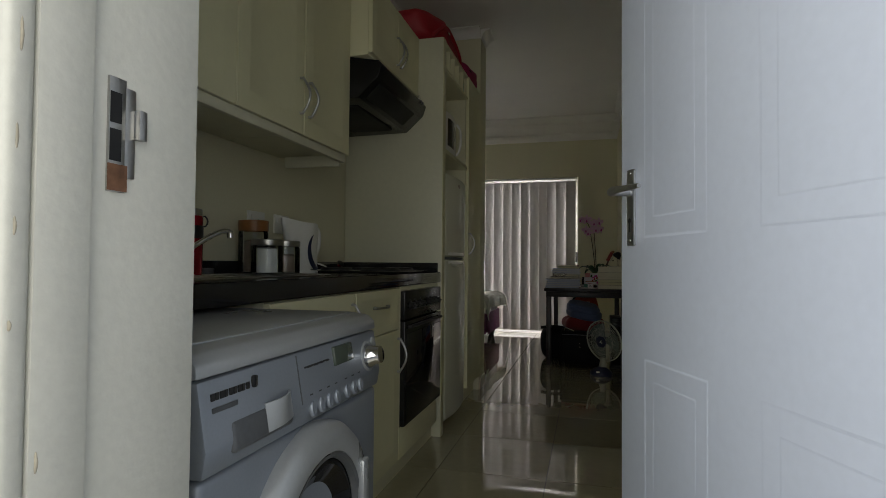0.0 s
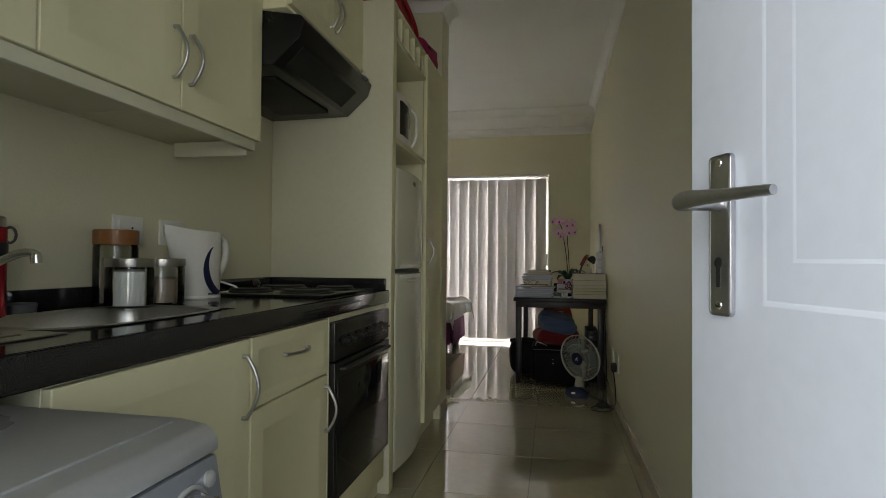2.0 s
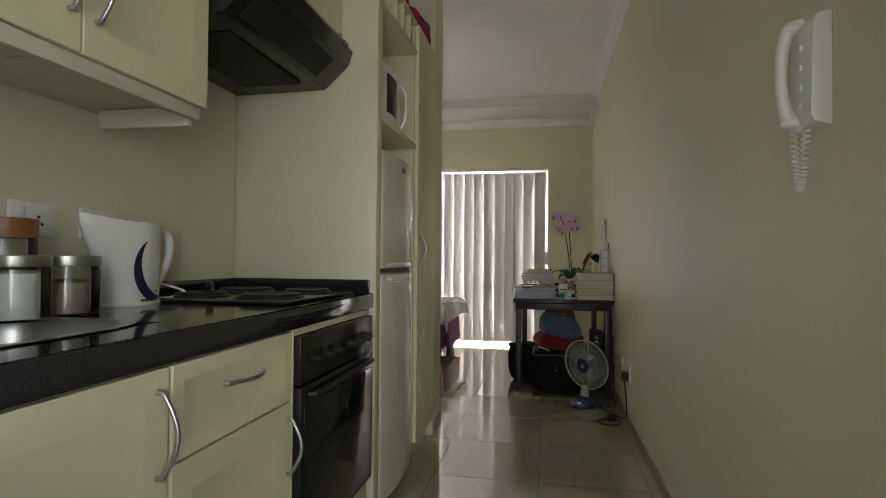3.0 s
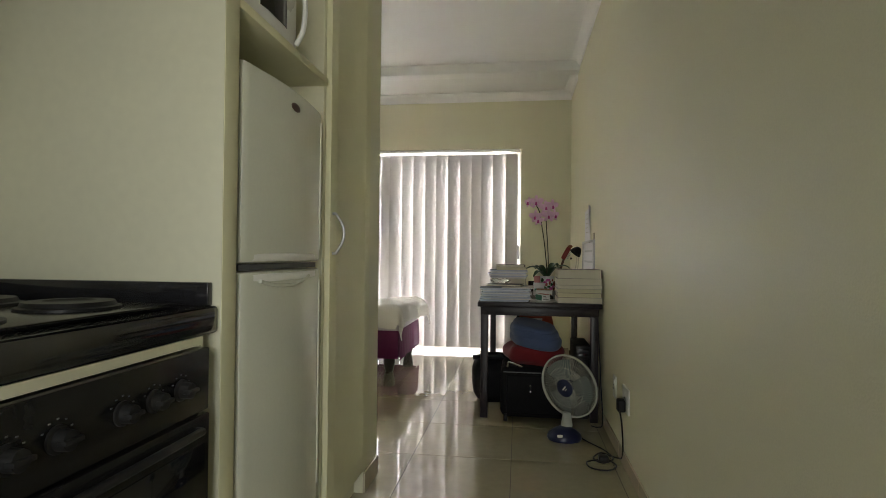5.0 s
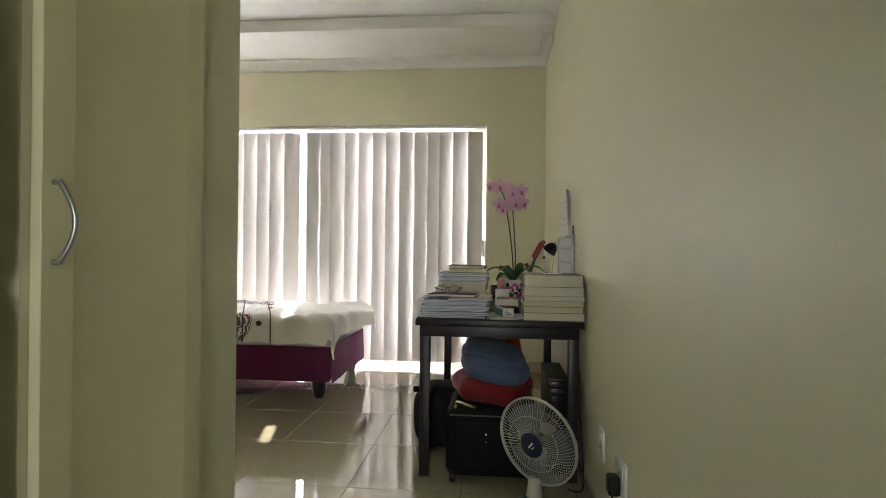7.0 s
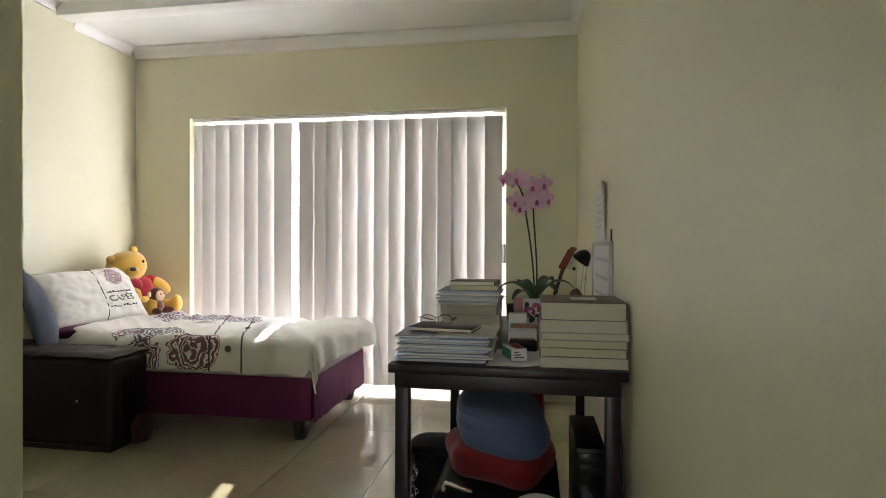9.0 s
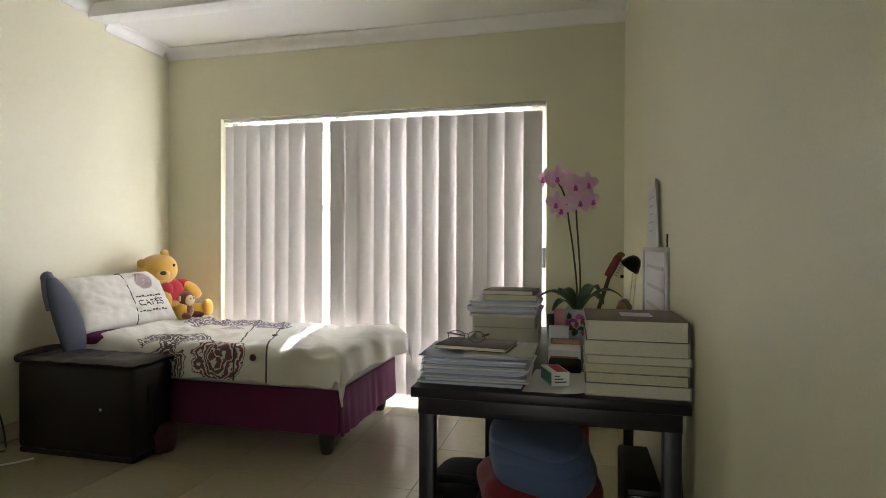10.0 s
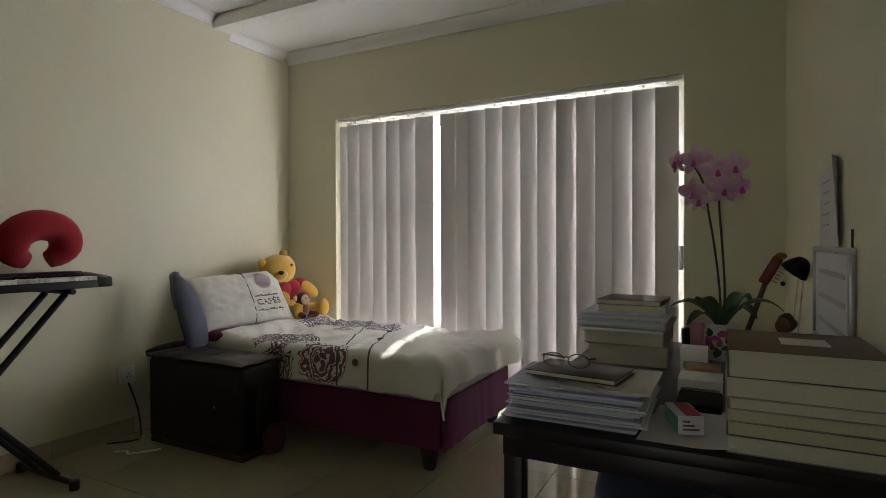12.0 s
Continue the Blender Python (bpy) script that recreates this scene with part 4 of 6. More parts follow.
# on the worktop
flask = thing("vacuum_flask", (-1.12, 1.762, 0.9380), "red metal vacuum flask with a black band and steel lid", "flask")
P = (-1.155, 1.785, 0.9385)
part("body", lathe([(0, 0), (0.033, 0), (0.035, 0.004), (0.035, 0.198), (0.031, 0.206)], P, 28), flask_red, flask)
part("band", lathe([(0.0345, 0.125), (0.0365, 0.128), (0.0365, 0.168), (0.0345, 0.171)], P, 28), black_plastic, flask)
part("lid", lathe([(0.032, 0.204), (0.032, 0.224), (0.028, 0.228), (0, 0.228)], P, 28), steel, flask)
part("ring", tube([Vector(P) + Vector((0.024 + 0.008 * math.cos(a), 0.030 + 0.008 * math.cos(a), 0.186 + 0.018 * math.sin(a))) for a in [i * math.pi / 7 for i in range(14)]], 0.003, 6, closed=True), black_plastic, flask)


def jar(x, y, r, h, fill, fill_h, lid_mat, lid_h, label):
    t = thing("jar", (x, y, 0.9385), label, "jar", "jars by the kettle")
    g = part("glass", lathe([(0, 0.001), (r, 0.001), (r + 0.001, 0.006), (r + 0.001, h - 0.012), (r - 0.004, h), (r - 0.006, h), (r - 0.003, h - 0.014), (r - 0.002, 0.007), (0, 0.006)], (x, y, 0.9385), 28), jar_glass, t)
    part("contents", lathe([(0, 0.0065), (r - 0.004, 0.0065), (r - 0.004, fill_h), (r * 0.5, fill_h + 0.006), (0, fill_h + 0.004)], (x, y, 0.9385), 24), fill, t)
    part("lid", lathe([(r + 0.001, h - 0.004), (r + 0.002, h), (r + 0.002, h + lid_h - 0.002), (r - 0.002, h + lid_h), (0, h + lid_h)], (x, y, 0.9385), 28), lid_mat, t)
    return t


jar(-1.178, 2.178, 0.058, 0.178, spice, 0.13, cork, 0.040, "tall glass jar with an amber lid beside smaller jars")
jar(-1.066, 2.105, 0.060, 0.116, salt, 0.098, steel, 0.020, "squat glass jar of white salt with a steel lid")
jar(-1.066, 2.234, 0.061, 0.116, spice, 0.075, steel, 0.020, "squat glass jar of brown spice with a steel lid")
saucer = solo("small_tin", lathe([(0, 0), (0.03, 0), (0.032, 0.02), (0.027, 0.024), (0, 0.024)], (-1.19, 1.90, 0.9385), 20), grey_dark, "small dark grey tin by the upstand", "tin")
K = Vector((-1.135, 2.498, 0.9385))
kettle = thing("kettle", tuple(K), "white plastic jug kettle with a dark blue swoosh", "kettle")
kprof = ((0.072, 0.010), (0.073, 0.03), (0.074, 0.10), (0.076, 0.17), (0.078, 0.222), (0.077, 0.236))


def kshell(u, v):
    a = 2 * math.pi * u
    f = v * (len(kprof) - 1)
    i = min(len(kprof) - 2, int(f))
    r = kprof[i][0] + (kprof[i + 1][0] - kprof[i][0]) * (f - i)
    z = kprof[i][1] + (kprof[i + 1][1] - kprof[i][1]) * (f - i)
    beak = 0.048 * max(0, (z - 0.06) / 0.176) ** 1.3 * max(0, -math.sin(a)) ** 5
    lean = 0.006 * (z / 0.2)
    return K + Vector((r * 0.80 * math.cos(a), (r + beak) * math.sin(a) - lean, z + (beak * 0.32 if z > 0.23 else 0)))


body = part("body", sheet(kshell, 40, 15), white_plastic, kettle)
part("lid", lathe([(0.072, 0.229), (0.066, 0.236), (0.03, 0.241), (0, 0.242)], m=Matrix.Translation(K) @ Matrix.Diagonal((0.80, 1.0, 1, 1)), n=32), white_plastic, kettle)
part("power_base", lathe([(0, 0), (0.074, 0), (0.075, 0.006), (0.072, 0.010), (0, 0.010)], m=Matrix.Translation(K) @ Matrix.Diagonal((0.82, 1.0, 1, 1)), n=32), white_plastic, kettle)
part("handle", tube(bezier([K + Vector(p) for p in ((0, 0.060, 0.218), (0, 0.098, 0.222), (0, 0.122, 0.200), (0, 0.126, 0.150), (0, 0.108, 0.095), (0, 0.080, 0.052), (0, 0.058, 0.012))], 5), [0.011] * 6 + [0.0115] * 14 + [0.010] * 11, 12), white_plastic, kettle)


def swoosh(u, v):
    """A crescent that starts broad at the foot and runs out to a point at the top."""
    b = -1.95 + 3.05 * u
    wide = 0.0165 * (1 - u) ** 0.75 * min(1, 4 * u + 0.03) + 0.0006
    y = 0.016 - 0.044 * math.cos(b) + (v - 0.5) * 2 * wide * math.cos(b)
    z = 0.098 + 0.078 * math.sin(b) + 0.014 * u - (v - 0.5) * 2 * wide * math.sin(b)
    x = 0.80 * math.sqrt(max(1e-6, 0.0745 ** 2 - y * y)) + 0.0012
    return K + Vector((x, y - 0.006 * z / 0.2, z))


part("swoosh", sheet(swoosh, 16, 6, 0.0015), fan_blue, kettle, "dark blue printed swoosh")
part("maker_mark", box(-0.001, 0.0015, -0.014, 0.014, -0.003, 0.003, m=Matrix.Translation(K + Vector((0.0578, -0.008, 0.016)))), grey_dark, kettle)
part("cable", tube(bezier([(-1.16, 2.59, 0.946), (-1.13, 2.645, 0.950), (-1.12, 2.665, 0.965), (-1.16, 2.65, 0.985), (-1.21, 2.58, 1.02), (-1.25, 2.53, 1.15)], 6), 0.004, 8), white_plastic, kettle)

kettle.scale = (1.1, 1.3, 0.97)


def wall_socket(p, n, w, h, label, switched=True):
    """A socket plate at p on a wall with the normal n (along x)."""
    t = thing("wall_socket", p, label, "socket", "wall sockets")
    sx = n
    part("plate", box(p[0], p[0] + 0.009 * sx, p[1] - w / 2, p[1] + w / 2, p[2] - h / 2, p[2] + h / 2, 0.003), white_plastic, t)
    part("switch", box(p[0] + 0.009 * sx, p[0] + 0.013 * sx, p[1] - w * 0.33, p[1] - w * 0.18, p[2] + h * 0.08, p[2] + h * 0.33, 0.001), white_plastic, t)
    for dy, dz in ((0, -0.016), (-0.010, -0.034), (0.010, -0.034)):
        part("pin_hole", lathe([(0.004, 0), (0.004, 0.0012), (0, 0.0012)], n=10, m=Matrix.Translation((p[0] + 0.0088 * sx, p[1] + dy + w * 0.12, p[2] + dz + 0.022)) @ Matrix.Rotation(radians(90 * sx), 4, "Y")), black_plastic, t)
    return t


wall_socket((XK, 2.312, 1.165), 1, 0.126, 0.088, "white double wall socket above the worktop")
wall_socket((XK, 2.520, 1.165), 1, 0.126, 0.088, "white double wall socket behind the kettle")

# corridor wall
phone = thing("intercom_phone", (0.52, 2.36, 1.35), "white wall intercom handset with a coiled cord", "intercom")
bm = extrude([(XR, 1.335), (XR - 0.034, 1.345), (XR - 0.040, 1.36), (XR - 0.036, 1.54), (XR - 0.028, 1.556), (XR, 1.562)], "y", 2.312, 2.412, bevel=0.006)
part("base", bm, white_plastic, phone)
hs_path = bezier([(XR - 0.026, 2.385, 1.352), (XR - 0.048, 2.385, 1.362), (XR - 0.060, 2.385, 1.40), (XR - 0.064, 2.385, 1.455), (XR - 0.060, 2.385, 1.51), (XR - 0.048, 2.385, 1.548), (XR - 0.026, 2.385, 1.553)], 5)
hs = part("handset", tube(hs_path, [0.0115 + 0.0065 * abs(k / 15 - 1) ** 1.5 for k in range(31)], 14), white_plastic, phone)
part("mouthpiece", blob((XR - 0.044, 2.385, 1.356), (0.021, 0.021, 0.014), u=16, v=10), white_plastic, hs)
part("earpiece", blob((XR - 0.044, 2.385, 1.549), (0.020, 0.020, 0.014), u=16, v=10), white_plastic, hs)
cord_pts = []
for i in range(260):
    q = i / 259
    drop = 0.120 * (1 - abs(2 * q - 1) ** 1.6)
    cord_pts.append((XR - 0.044 + 0.018 * q + 0.0065 * math.cos(i * 0.75), 2.378 - 0.014 * q + 0.0065 * math.sin(i * 0.75), 1.338 - drop))
part("cord", tube(cord_pts, 0.0021, 5), white_plastic, phone, "coiled white cord hanging in a loop")
for z in (1.50, 1.46, 1.42, 1.385):
    part("key", box(XR - 0.0425, XR - 0.036, 2.352, 2.364, z - 0.006, z + 0.006, 0.001), white_plastic, phone)

wall_socket((XR, 4.93, 0.345), -1, 0.15, 0.125, "white double wall socket with a black plug")
wall_socket((XR, 5.255, 0.335), -1, 0.075, 0.12, "white single wall socket near the desk")
wall_socket((XR, 6.95, 0.60), -1, 0.10, 0.08, "white wall socket behind the desk")
wall_socket((XL, 6.54, 0.375), 1, 0.115, 0.11, "white wall socket low on the bedroom wall")

# ---- bedroom: bed ----
BX0, BX1, BY0, BY1 = -3.03, -1.052, 6.90, 7.86


def printed_cotton(name, roses, lines, dots):
    """White cotton with printed roses (x, y, radius, maroon share), thin lines along y and dots, in metres of the thing's own place."""
    m = bpy.data.materials.new(name)
    m.use_nodes = True
    nt = m.node_tree
    p = nt.nodes["Principled BSDF"]
    p.inputs["Roughness"].default_value, p.inputs["Sheen Weight"].default_value = 0.85, 0.15
    co = nt.nodes.new("ShaderNodeTexCoord")

    def math_node(op, a, b=None):
        n = nt.nodes.new("ShaderNodeMath")
        n.operation = op
        for i, s in enumerate((a, b)):
            if s is None:
                continue
            if isinstance(s, (int, float)):
                n.inputs[i].default_value = s
            else:
                link(nt, s, n.inputs[i])
        return n.outputs[0]

    def blend(fac, a, colour):
        n = nt.nodes.new("ShaderNodeMix")
        n.data_type = "RGBA"
        link(nt, fac, n.inputs["Factor"])
        link(nt, a, n.inputs["A"])
        n.inputs["B"].default_value = (*colour, 1)
        return n.outputs["Result"]
    ns = nt.nodes.new("ShaderNodeTexNoise")
    ns.inputs["Scale"].default_value, ns.inputs["Detail"].default_value = 3, 3
    link(nt, co.outputs["Object"], ns.inputs["Vector"])
    hue = nt.nodes.new("ShaderNodeHueSaturation")
    hue.inputs["Color"].default_value = (0.72, 0.70, 0.64, 1)
    mr = nt.nodes.new("ShaderNodeMapRange")
    mr.inputs["To Min"].default_value, mr.inputs["To Max"].default_value = 0.93, 1.06
    link(nt, ns.outputs["Fac"], mr.inputs["Value"])
    link(nt, mr.outputs[0], hue.inputs["Value"])
    colour = hue.outputs[0]
    warp = nt.nodes.new("ShaderNodeTexNoise")
    warp.inputs["Scale"].default_value, warp.inputs["Detail"].default_value = 14, 3
    link(nt, co.outputs["Object"], warp.inputs["Vector"])
    sep = nt.nodes.new("ShaderNodeSeparateXYZ")
    link(nt, co.outputs["Object"], sep.inputs[0])
    for x, y, z, r, tone in roses:
        d = nt.nodes.new("ShaderNodeVectorMath")
        d.operation = "DISTANCE"
        link(nt, co.outputs["Object"], d.inputs[0])
        d.inputs[1].default_value = (x, y, z)
        bent = math_node("ADD", d.outputs["Value"], math_node("MULTIPLY", math_node("SUBTRACT", warp.outputs["Fac"], 0.5), r * 0.9))
        rings = math_node("SINE", math_node("MULTIPLY", bent, 2 * math.pi * 5.2 / r))
        on = math_node("MULTIPLY", math_node("GREATER_THAN", rings, -0.45), math_node("LESS_THAN", bent, r))
        colour = blend(math_node("MULTIPLY", on, 0.95), colour, tone)
    for x in lines:
        on = math_node("LESS_THAN", math_node("ABSOLUTE", math_node("SUBTRACT", math_node("ADD", sep.outputs["X"], math_node("MULTIPLY", sep.outputs["Y"], 0.45)), x)), 0.0055)
        colour = blend(on, colour, (0.06, 0.05, 0.06))
    for x, y, z, r in dots:
        d = nt.nodes.new("ShaderNodeVectorMath")
        d.operation = "DISTANCE"
        link(nt, co.outputs["Object"], d.inputs[0])
        d.inputs[1].default_value = (x, y, z)
        colour = blend(math_node("LESS_THAN", d.outputs["Value"], r), colour, (0.10, 0.07, 0.03))
    link(nt, colour, p.inputs["Base Color"])
    fine = nt.nodes.new("ShaderNodeTexNoise")
    fine.inputs["Scale"].default_value = 350
    link(nt, co.outputs["Object"], fine.inputs["Vector"])
    b = nt.nodes.new("ShaderNodeBump")
    b.inputs["Strength"].default_value, b.inputs["Distance"].default_value = 0.3, 0.002
    link(nt, fine.outputs["Fac"], b.inputs["Height"])
    link(nt, b.outputs[0], p.inputs["Normal"])
    return m


bed = thing("bed", ((BX0 + BX1) / 2, (BY0 + BY1) / 2, 0), "single divan bed with a purple valance against the wall", "bed")
part("divan_base", box(BX0, BX1 - 0.012, BY0 + 0.012, BY1 - 0.012, 0.12, 0.345, 0.01), purple, bed)
part("mattress", box(BX0, BX1 - 0.005, BY0 + 0.008, BY1 - 0.008, 0.346, 0.530, 0.035, seg=4), mattress_mat, bed, "pale mattress under the duvet")
for x, y in itertools.product((BX0 + 0.06, BX1 - 0.093), (BY0 + 0.05, BY1 - 0.05)):
    part("leg", lathe([(0, 0), (0.034, 0), (0.042, 0.02), (0.052, 0.075), (0.055, 0.125), (0, 0.125)], (x, y, 0), 20), bed_leg_wood, bed, "black turned bed leg")


def valance(a, b, nrm, z0, z1, waves):
    a, b, nrm = Vector(a), Vector(b), Vector(nrm)

    def f(u, v):
        d = (0.0015 + 0.00055 * waves * (1 - v)) * math.sin(u * waves * 2 * math.pi + 2.2 * math.sin(5 * u) + 1.1 * math.sin(13 * u)) * (0.55 + 0.45 * math.sin(11 * u + 1)) + 0.012 * (1 - v)
        p = a.lerp(b, u) + nrm * (0.004 + d)
        return Vector((p.x, p.y, z0 + (z1 - z0) * v + 0.006 * noise.noise(Vector((u * 7, z0, a.x))) * (1 - v)))
    return sheet(f, int(waves * 8), 5, 0.002)


part("valance", valance((BX0, BY0, 0), (BX1, BY0, 0), (0, -1, 0), 0.125, 0.375, 4), purple, bed, "purple cotton valance on the long side")
part("valance", valance((BX1, BY0, 0), (BX1, BY1, 0), (1, 0, 0), 0.115, 0.375, 9), purple, bed, "gathered purple cotton valance at the foot")

# duvet: drapes over the near side and hangs at a corner point
DU0, DU1, DV0, DV1 = -2.70, -1.035, 6.86, 7.90
duvet_base = Vector((-1.87, 7.4, 0.53))


def duvet_f(u, v):
    s = u * 1.875 - 0.06
    q = v * 1.36 - 0.18
    x, zx = DU0 + s, 0.0
    over_x = max(0.0, x - (BX1 - 0.02))
    y = BY0 - 0.02 + q
    over_y = max(0.0, (BY0 + 0.03) - y)
    over_f = max(0.0, y - (BY1 - 0.02))
    n1 = noise.noise(Vector((x * 3.1, y * 3.3, 1.0)))
    n2 = noise.noise(Vector((x * 8.0, y * 7.0, 4.0)))
    n3 = noise.noise(Vector((x * 17.0 + 3 * n1, y * 9.0, 9.0)))
    n4 = noise.noise(Vector((x * 6.0 + y * 4.0, y * 2.2 - x * 1.5, 12.0)))
    puff = 0.018 * n1 + 0.010 * n2 + 0.005 * n3 + 0.011 * (1 - 2.2 * abs(n4)) * (1 if over_x <= 0 else 0.3) + 0.006 * (1 - 2 * abs(noise.noise(Vector((x * 5 - y * 9, y * 4, 21.0)))))
    head = max(0.0, 0.22 - s) / 0.22
    z = 0.588 + puff + 0.045 * head ** 0.5 * (1 if head < 0.8 else 1 - (head - 0.8) * 3) - 0.02 * max(0, 0.02 - s)
    rnd = 0.055

    def hang(o):
        if o <= 0:
            return 0.0, 0.0
        a = min(o / rnd, math.pi / 2)
        return rnd * math.sin(a) + max(0.0, o - rnd * math.pi / 2) * 0.10, -rnd * (1 - math.cos(a)) - max(0.0, o - rnd * math.pi / 2)
    dx, zx = hang(over_x)
    dy, zy = hang(over_y)
    df, zf = hang(over_f)
    px = min(x, BX1 - 0.02) + dx + 0.07 * min(1, over_x / 0.08) * max(0.0, min(1, (y - 7.25) / 0.5))
    py = max(min(y, BY1 - 0.02), BY0 + 0.03) - dy + df
    fold = 0.012 * math.sin(x * 21 + 2 * n1) * min(1, over_y / 0.1) + 0.012 * math.sin(y * 23 + 2 * n1) * min(1, over_x / 0.1)
    return Vector((px + (fold if over_x else 0), py - (fold if over_y else 0), z + max(zx + zy * (0.75 if over_x > 0 else 1), -0.215 - 0.08 * min(1, over_x / 0.12) * min(1, over_y / 0.1)) + max(zf, -0.12)))


R = [(0.07, -0.50, -0.01, 0.165, (0.15, 0.035, 0.06)), (-0.27, -0.37, 0.045, 0.15, (0.045, 0.03, 0.045)), (-0.26, -0.53, -0.08, 0.13, (0.11, 0.045, 0.06)), (-0.44, -0.42, 0.03, 0.10, (0.10, 0.03, 0.05)),
     (-0.58, 0.27, 0.05, 0.16, (0.10, 0.06, 0.14)), (-0.32, 0.30, 0.05, 0.16, (0.10, 0.07, 0.15)), (-0.06, 0.28, 0.05, 0.14, (0.13, 0.08, 0.16)), (-0.25, 0.05, 0.05, 0.09, (0.16, 0.10, 0.18))]
duvet_mat = printed_cotton("rose_print_cotton", R, (-0.060, 0.148), ())
bm = sheet(duvet_f, 150, 110, 0.010)
duvet = thing("duvet", tuple(duvet_base), "white cotton duvet printed with dark roses, spread over the bed", "duvet")
part("cover", bm, duvet_mat, duvet, angle=80)
spots = [(u / 60, v / 60) for u in range(61) for v in range(61)]
for bx, by, br in ((0.30, -0.515, 0.020), (0.22, -0.18, 0.018), (0.10, 0.12, 0.017)):
    u, v = min(spots, key=lambda q: (duvet_f(*q) - duvet_base - Vector((bx, by, 0))).xy.length + 0.15 * abs((duvet_f(*q) - duvet_base).z))
    c = duvet_f(u, v)
    n = (duvet_f(min(1, u + 0.01), v) - c).cross(duvet_f(u, min(1, v + 0.01)) - c).normalized()
    n = n if n.z > 0 or n.y < 0 else -n
    m = Matrix.Translation(c + n * 0.011) @ n.to_track_quat("Z", "Y").to_matrix().to_4x4()
    part("button", lathe([(br, -0.004), (br, 0.002), (br * 0.8, 0.005), (0, 0.005)], n=18, m=m), cover_brown, duvet, "round dark brown button")

# pillow, with its print
pm = Matrix.Translation((-2.805, 7.215, 0.80)) @ Euler((radians(5), radians(56), radians(-10))).to_matrix().to_4x4()


PILLOW_HALF = 0.325


def crease(a, b):
    """Pulled folds running in from the corners and edges of the pillow."""
    f = noise.noise(Vector((a * 2.2 + b * 5.5, a * 6.0 - b * 2.0, 3.7)))
    return 0.020 * (1 - 2 * abs(f)) * (0.35 + 0.65 * max(abs(a), abs(b)))


def pillow_f(side):
    def f(u, v):
        a, b = 2 * u - 1, 2 * v - 1
        edge = max(0.0, (1 - abs(a) ** 3.2)) ** 0.55 * max(0.0, (1 - abs(b) ** 3.2)) ** 0.55
        w = 0.012 * noise.noise(Vector((a * 3, b * 4, 7))) + 0.006 * noise.noise(Vector((a * 9, b * 8, 2)))
        corner = 1 + 0.05 * (abs(a) * abs(b)) ** 2 - 0.03 * (1 - abs(b)) * abs(a)
        return pm @ Vector((0.205 * a * corner, PILLOW_HALF * b * corner, side * (0.075 + w + crease(a, b)) * edge))
    return f


pillow_mat = printed_cotton("pillow_print_cotton", [(0.0235, 0.200, 0.352, 0.074, (0.16, 0.04, 0.08))], (), ())
bm = sheet(pillow_f(1), 30, 40)
bm2 = sheet(pillow_f(-1), 30, 40)
tmp = bpy.data.meshes.new("half")
bm2.to_mesh(tmp)
bm2.free()
bm.from_mesh(tmp)
bpy.data.meshes.remove(tmp)
bmesh.ops.remove_doubles(bm, verts=bm.verts[:], dist=0.0005)
bmesh.ops.recalc_face_normals(bm, faces=bm.faces[:])
pb = Vector((-2.80, 7.17, 0.57))
pillow = thing("pillow", tuple(pb), "white cotton pillow with rose and lettering propped at bed head", "pillow")
part("cover", bm, pillow_mat, pillow, angle=80)


def text_mesh(body, size, m, material, parent, name="lettering", depth=0.0008, drape=None):
    cu = bpy.data.curves.new(name, "FONT")
    cu.body, cu.size, cu.extrude, cu.align_x, cu.align_y = body, size, depth, "CENTER", "CENTER"
    tmp_ob = bpy.data.objects.new(name, cu)
    me = bpy.data.meshes.new_from_object(tmp_ob)
    bpy.data.objects.remove(tmp_ob)
    bpy.data.curves.remove(cu)
    bm = bmesh.new()
    bm.from_mesh(me)
    bpy.data.meshes.remove(me)
    if drape is not None:
        for v in bm.verts:
            q = m @ v.co
            v.co = pm @ Vector((q.x, q.y, drape(q.x, q.y) + 0.0025 + v.co.z))
    else:
        bm.transform(m)
    return part(name, bm, material, parent)




def pillow_top(x, y):
    """Height of the pillow's upper face over its middle plane."""
    a, b = x / 0.205, y / PILLOW_HALF
    edge = max(0.0, (1 - abs(a) ** 3.2)) ** 0.55 * max(0.0, (1 - abs(b) ** 3.2)) ** 0.55
    return (0.075 + 0.012 * noise.noise(Vector((a * 3, b * 4, 7))) + 0.006 * noise.noise(Vector((a * 9, b * 8, 2))) + crease(a, b)) * edge


tm = Matrix.Translation((0.085, 0.145, 0)) @ Matrix.Rotation(radians(90), 4, "Z")
text_mesh("CAFÉS", 0.068, tm, ink, pillow, drape=pillow_top)
for i, (dx, w) in enumerate(((0.030, 0.18), (0.140, 0.20))):
    for k in range(9):
        y = 0.145 - w / 2 + w * k / 8.5
        part("script_mark", box(-0.0045 - 0.003 * (k % 3), 0.0045, 0, w / 12, 0, 0.0012, m=pm @ Matrix.Translation((dx, y, pillow_top(dx, y + w / 24) + 0.002))), ink, pillow)
part("piping", tube([pm @ Vector((0.205 * a, 0.03, 0.080 * max(0.0, 1 - abs(a) ** 3.2) ** 0.55 + 0.002)) for a in [i / 10 - 1 for i in range(21)]], 0.003, 6), ink, pillow)

solo("purple_pillow", blob((-2.68, 7.02, 0.585), (0.17, 0.15, 0.045), power=0.7, u=28, v=16, rough=0.06), purple, "dark purple pillow under the white one", "pillow")


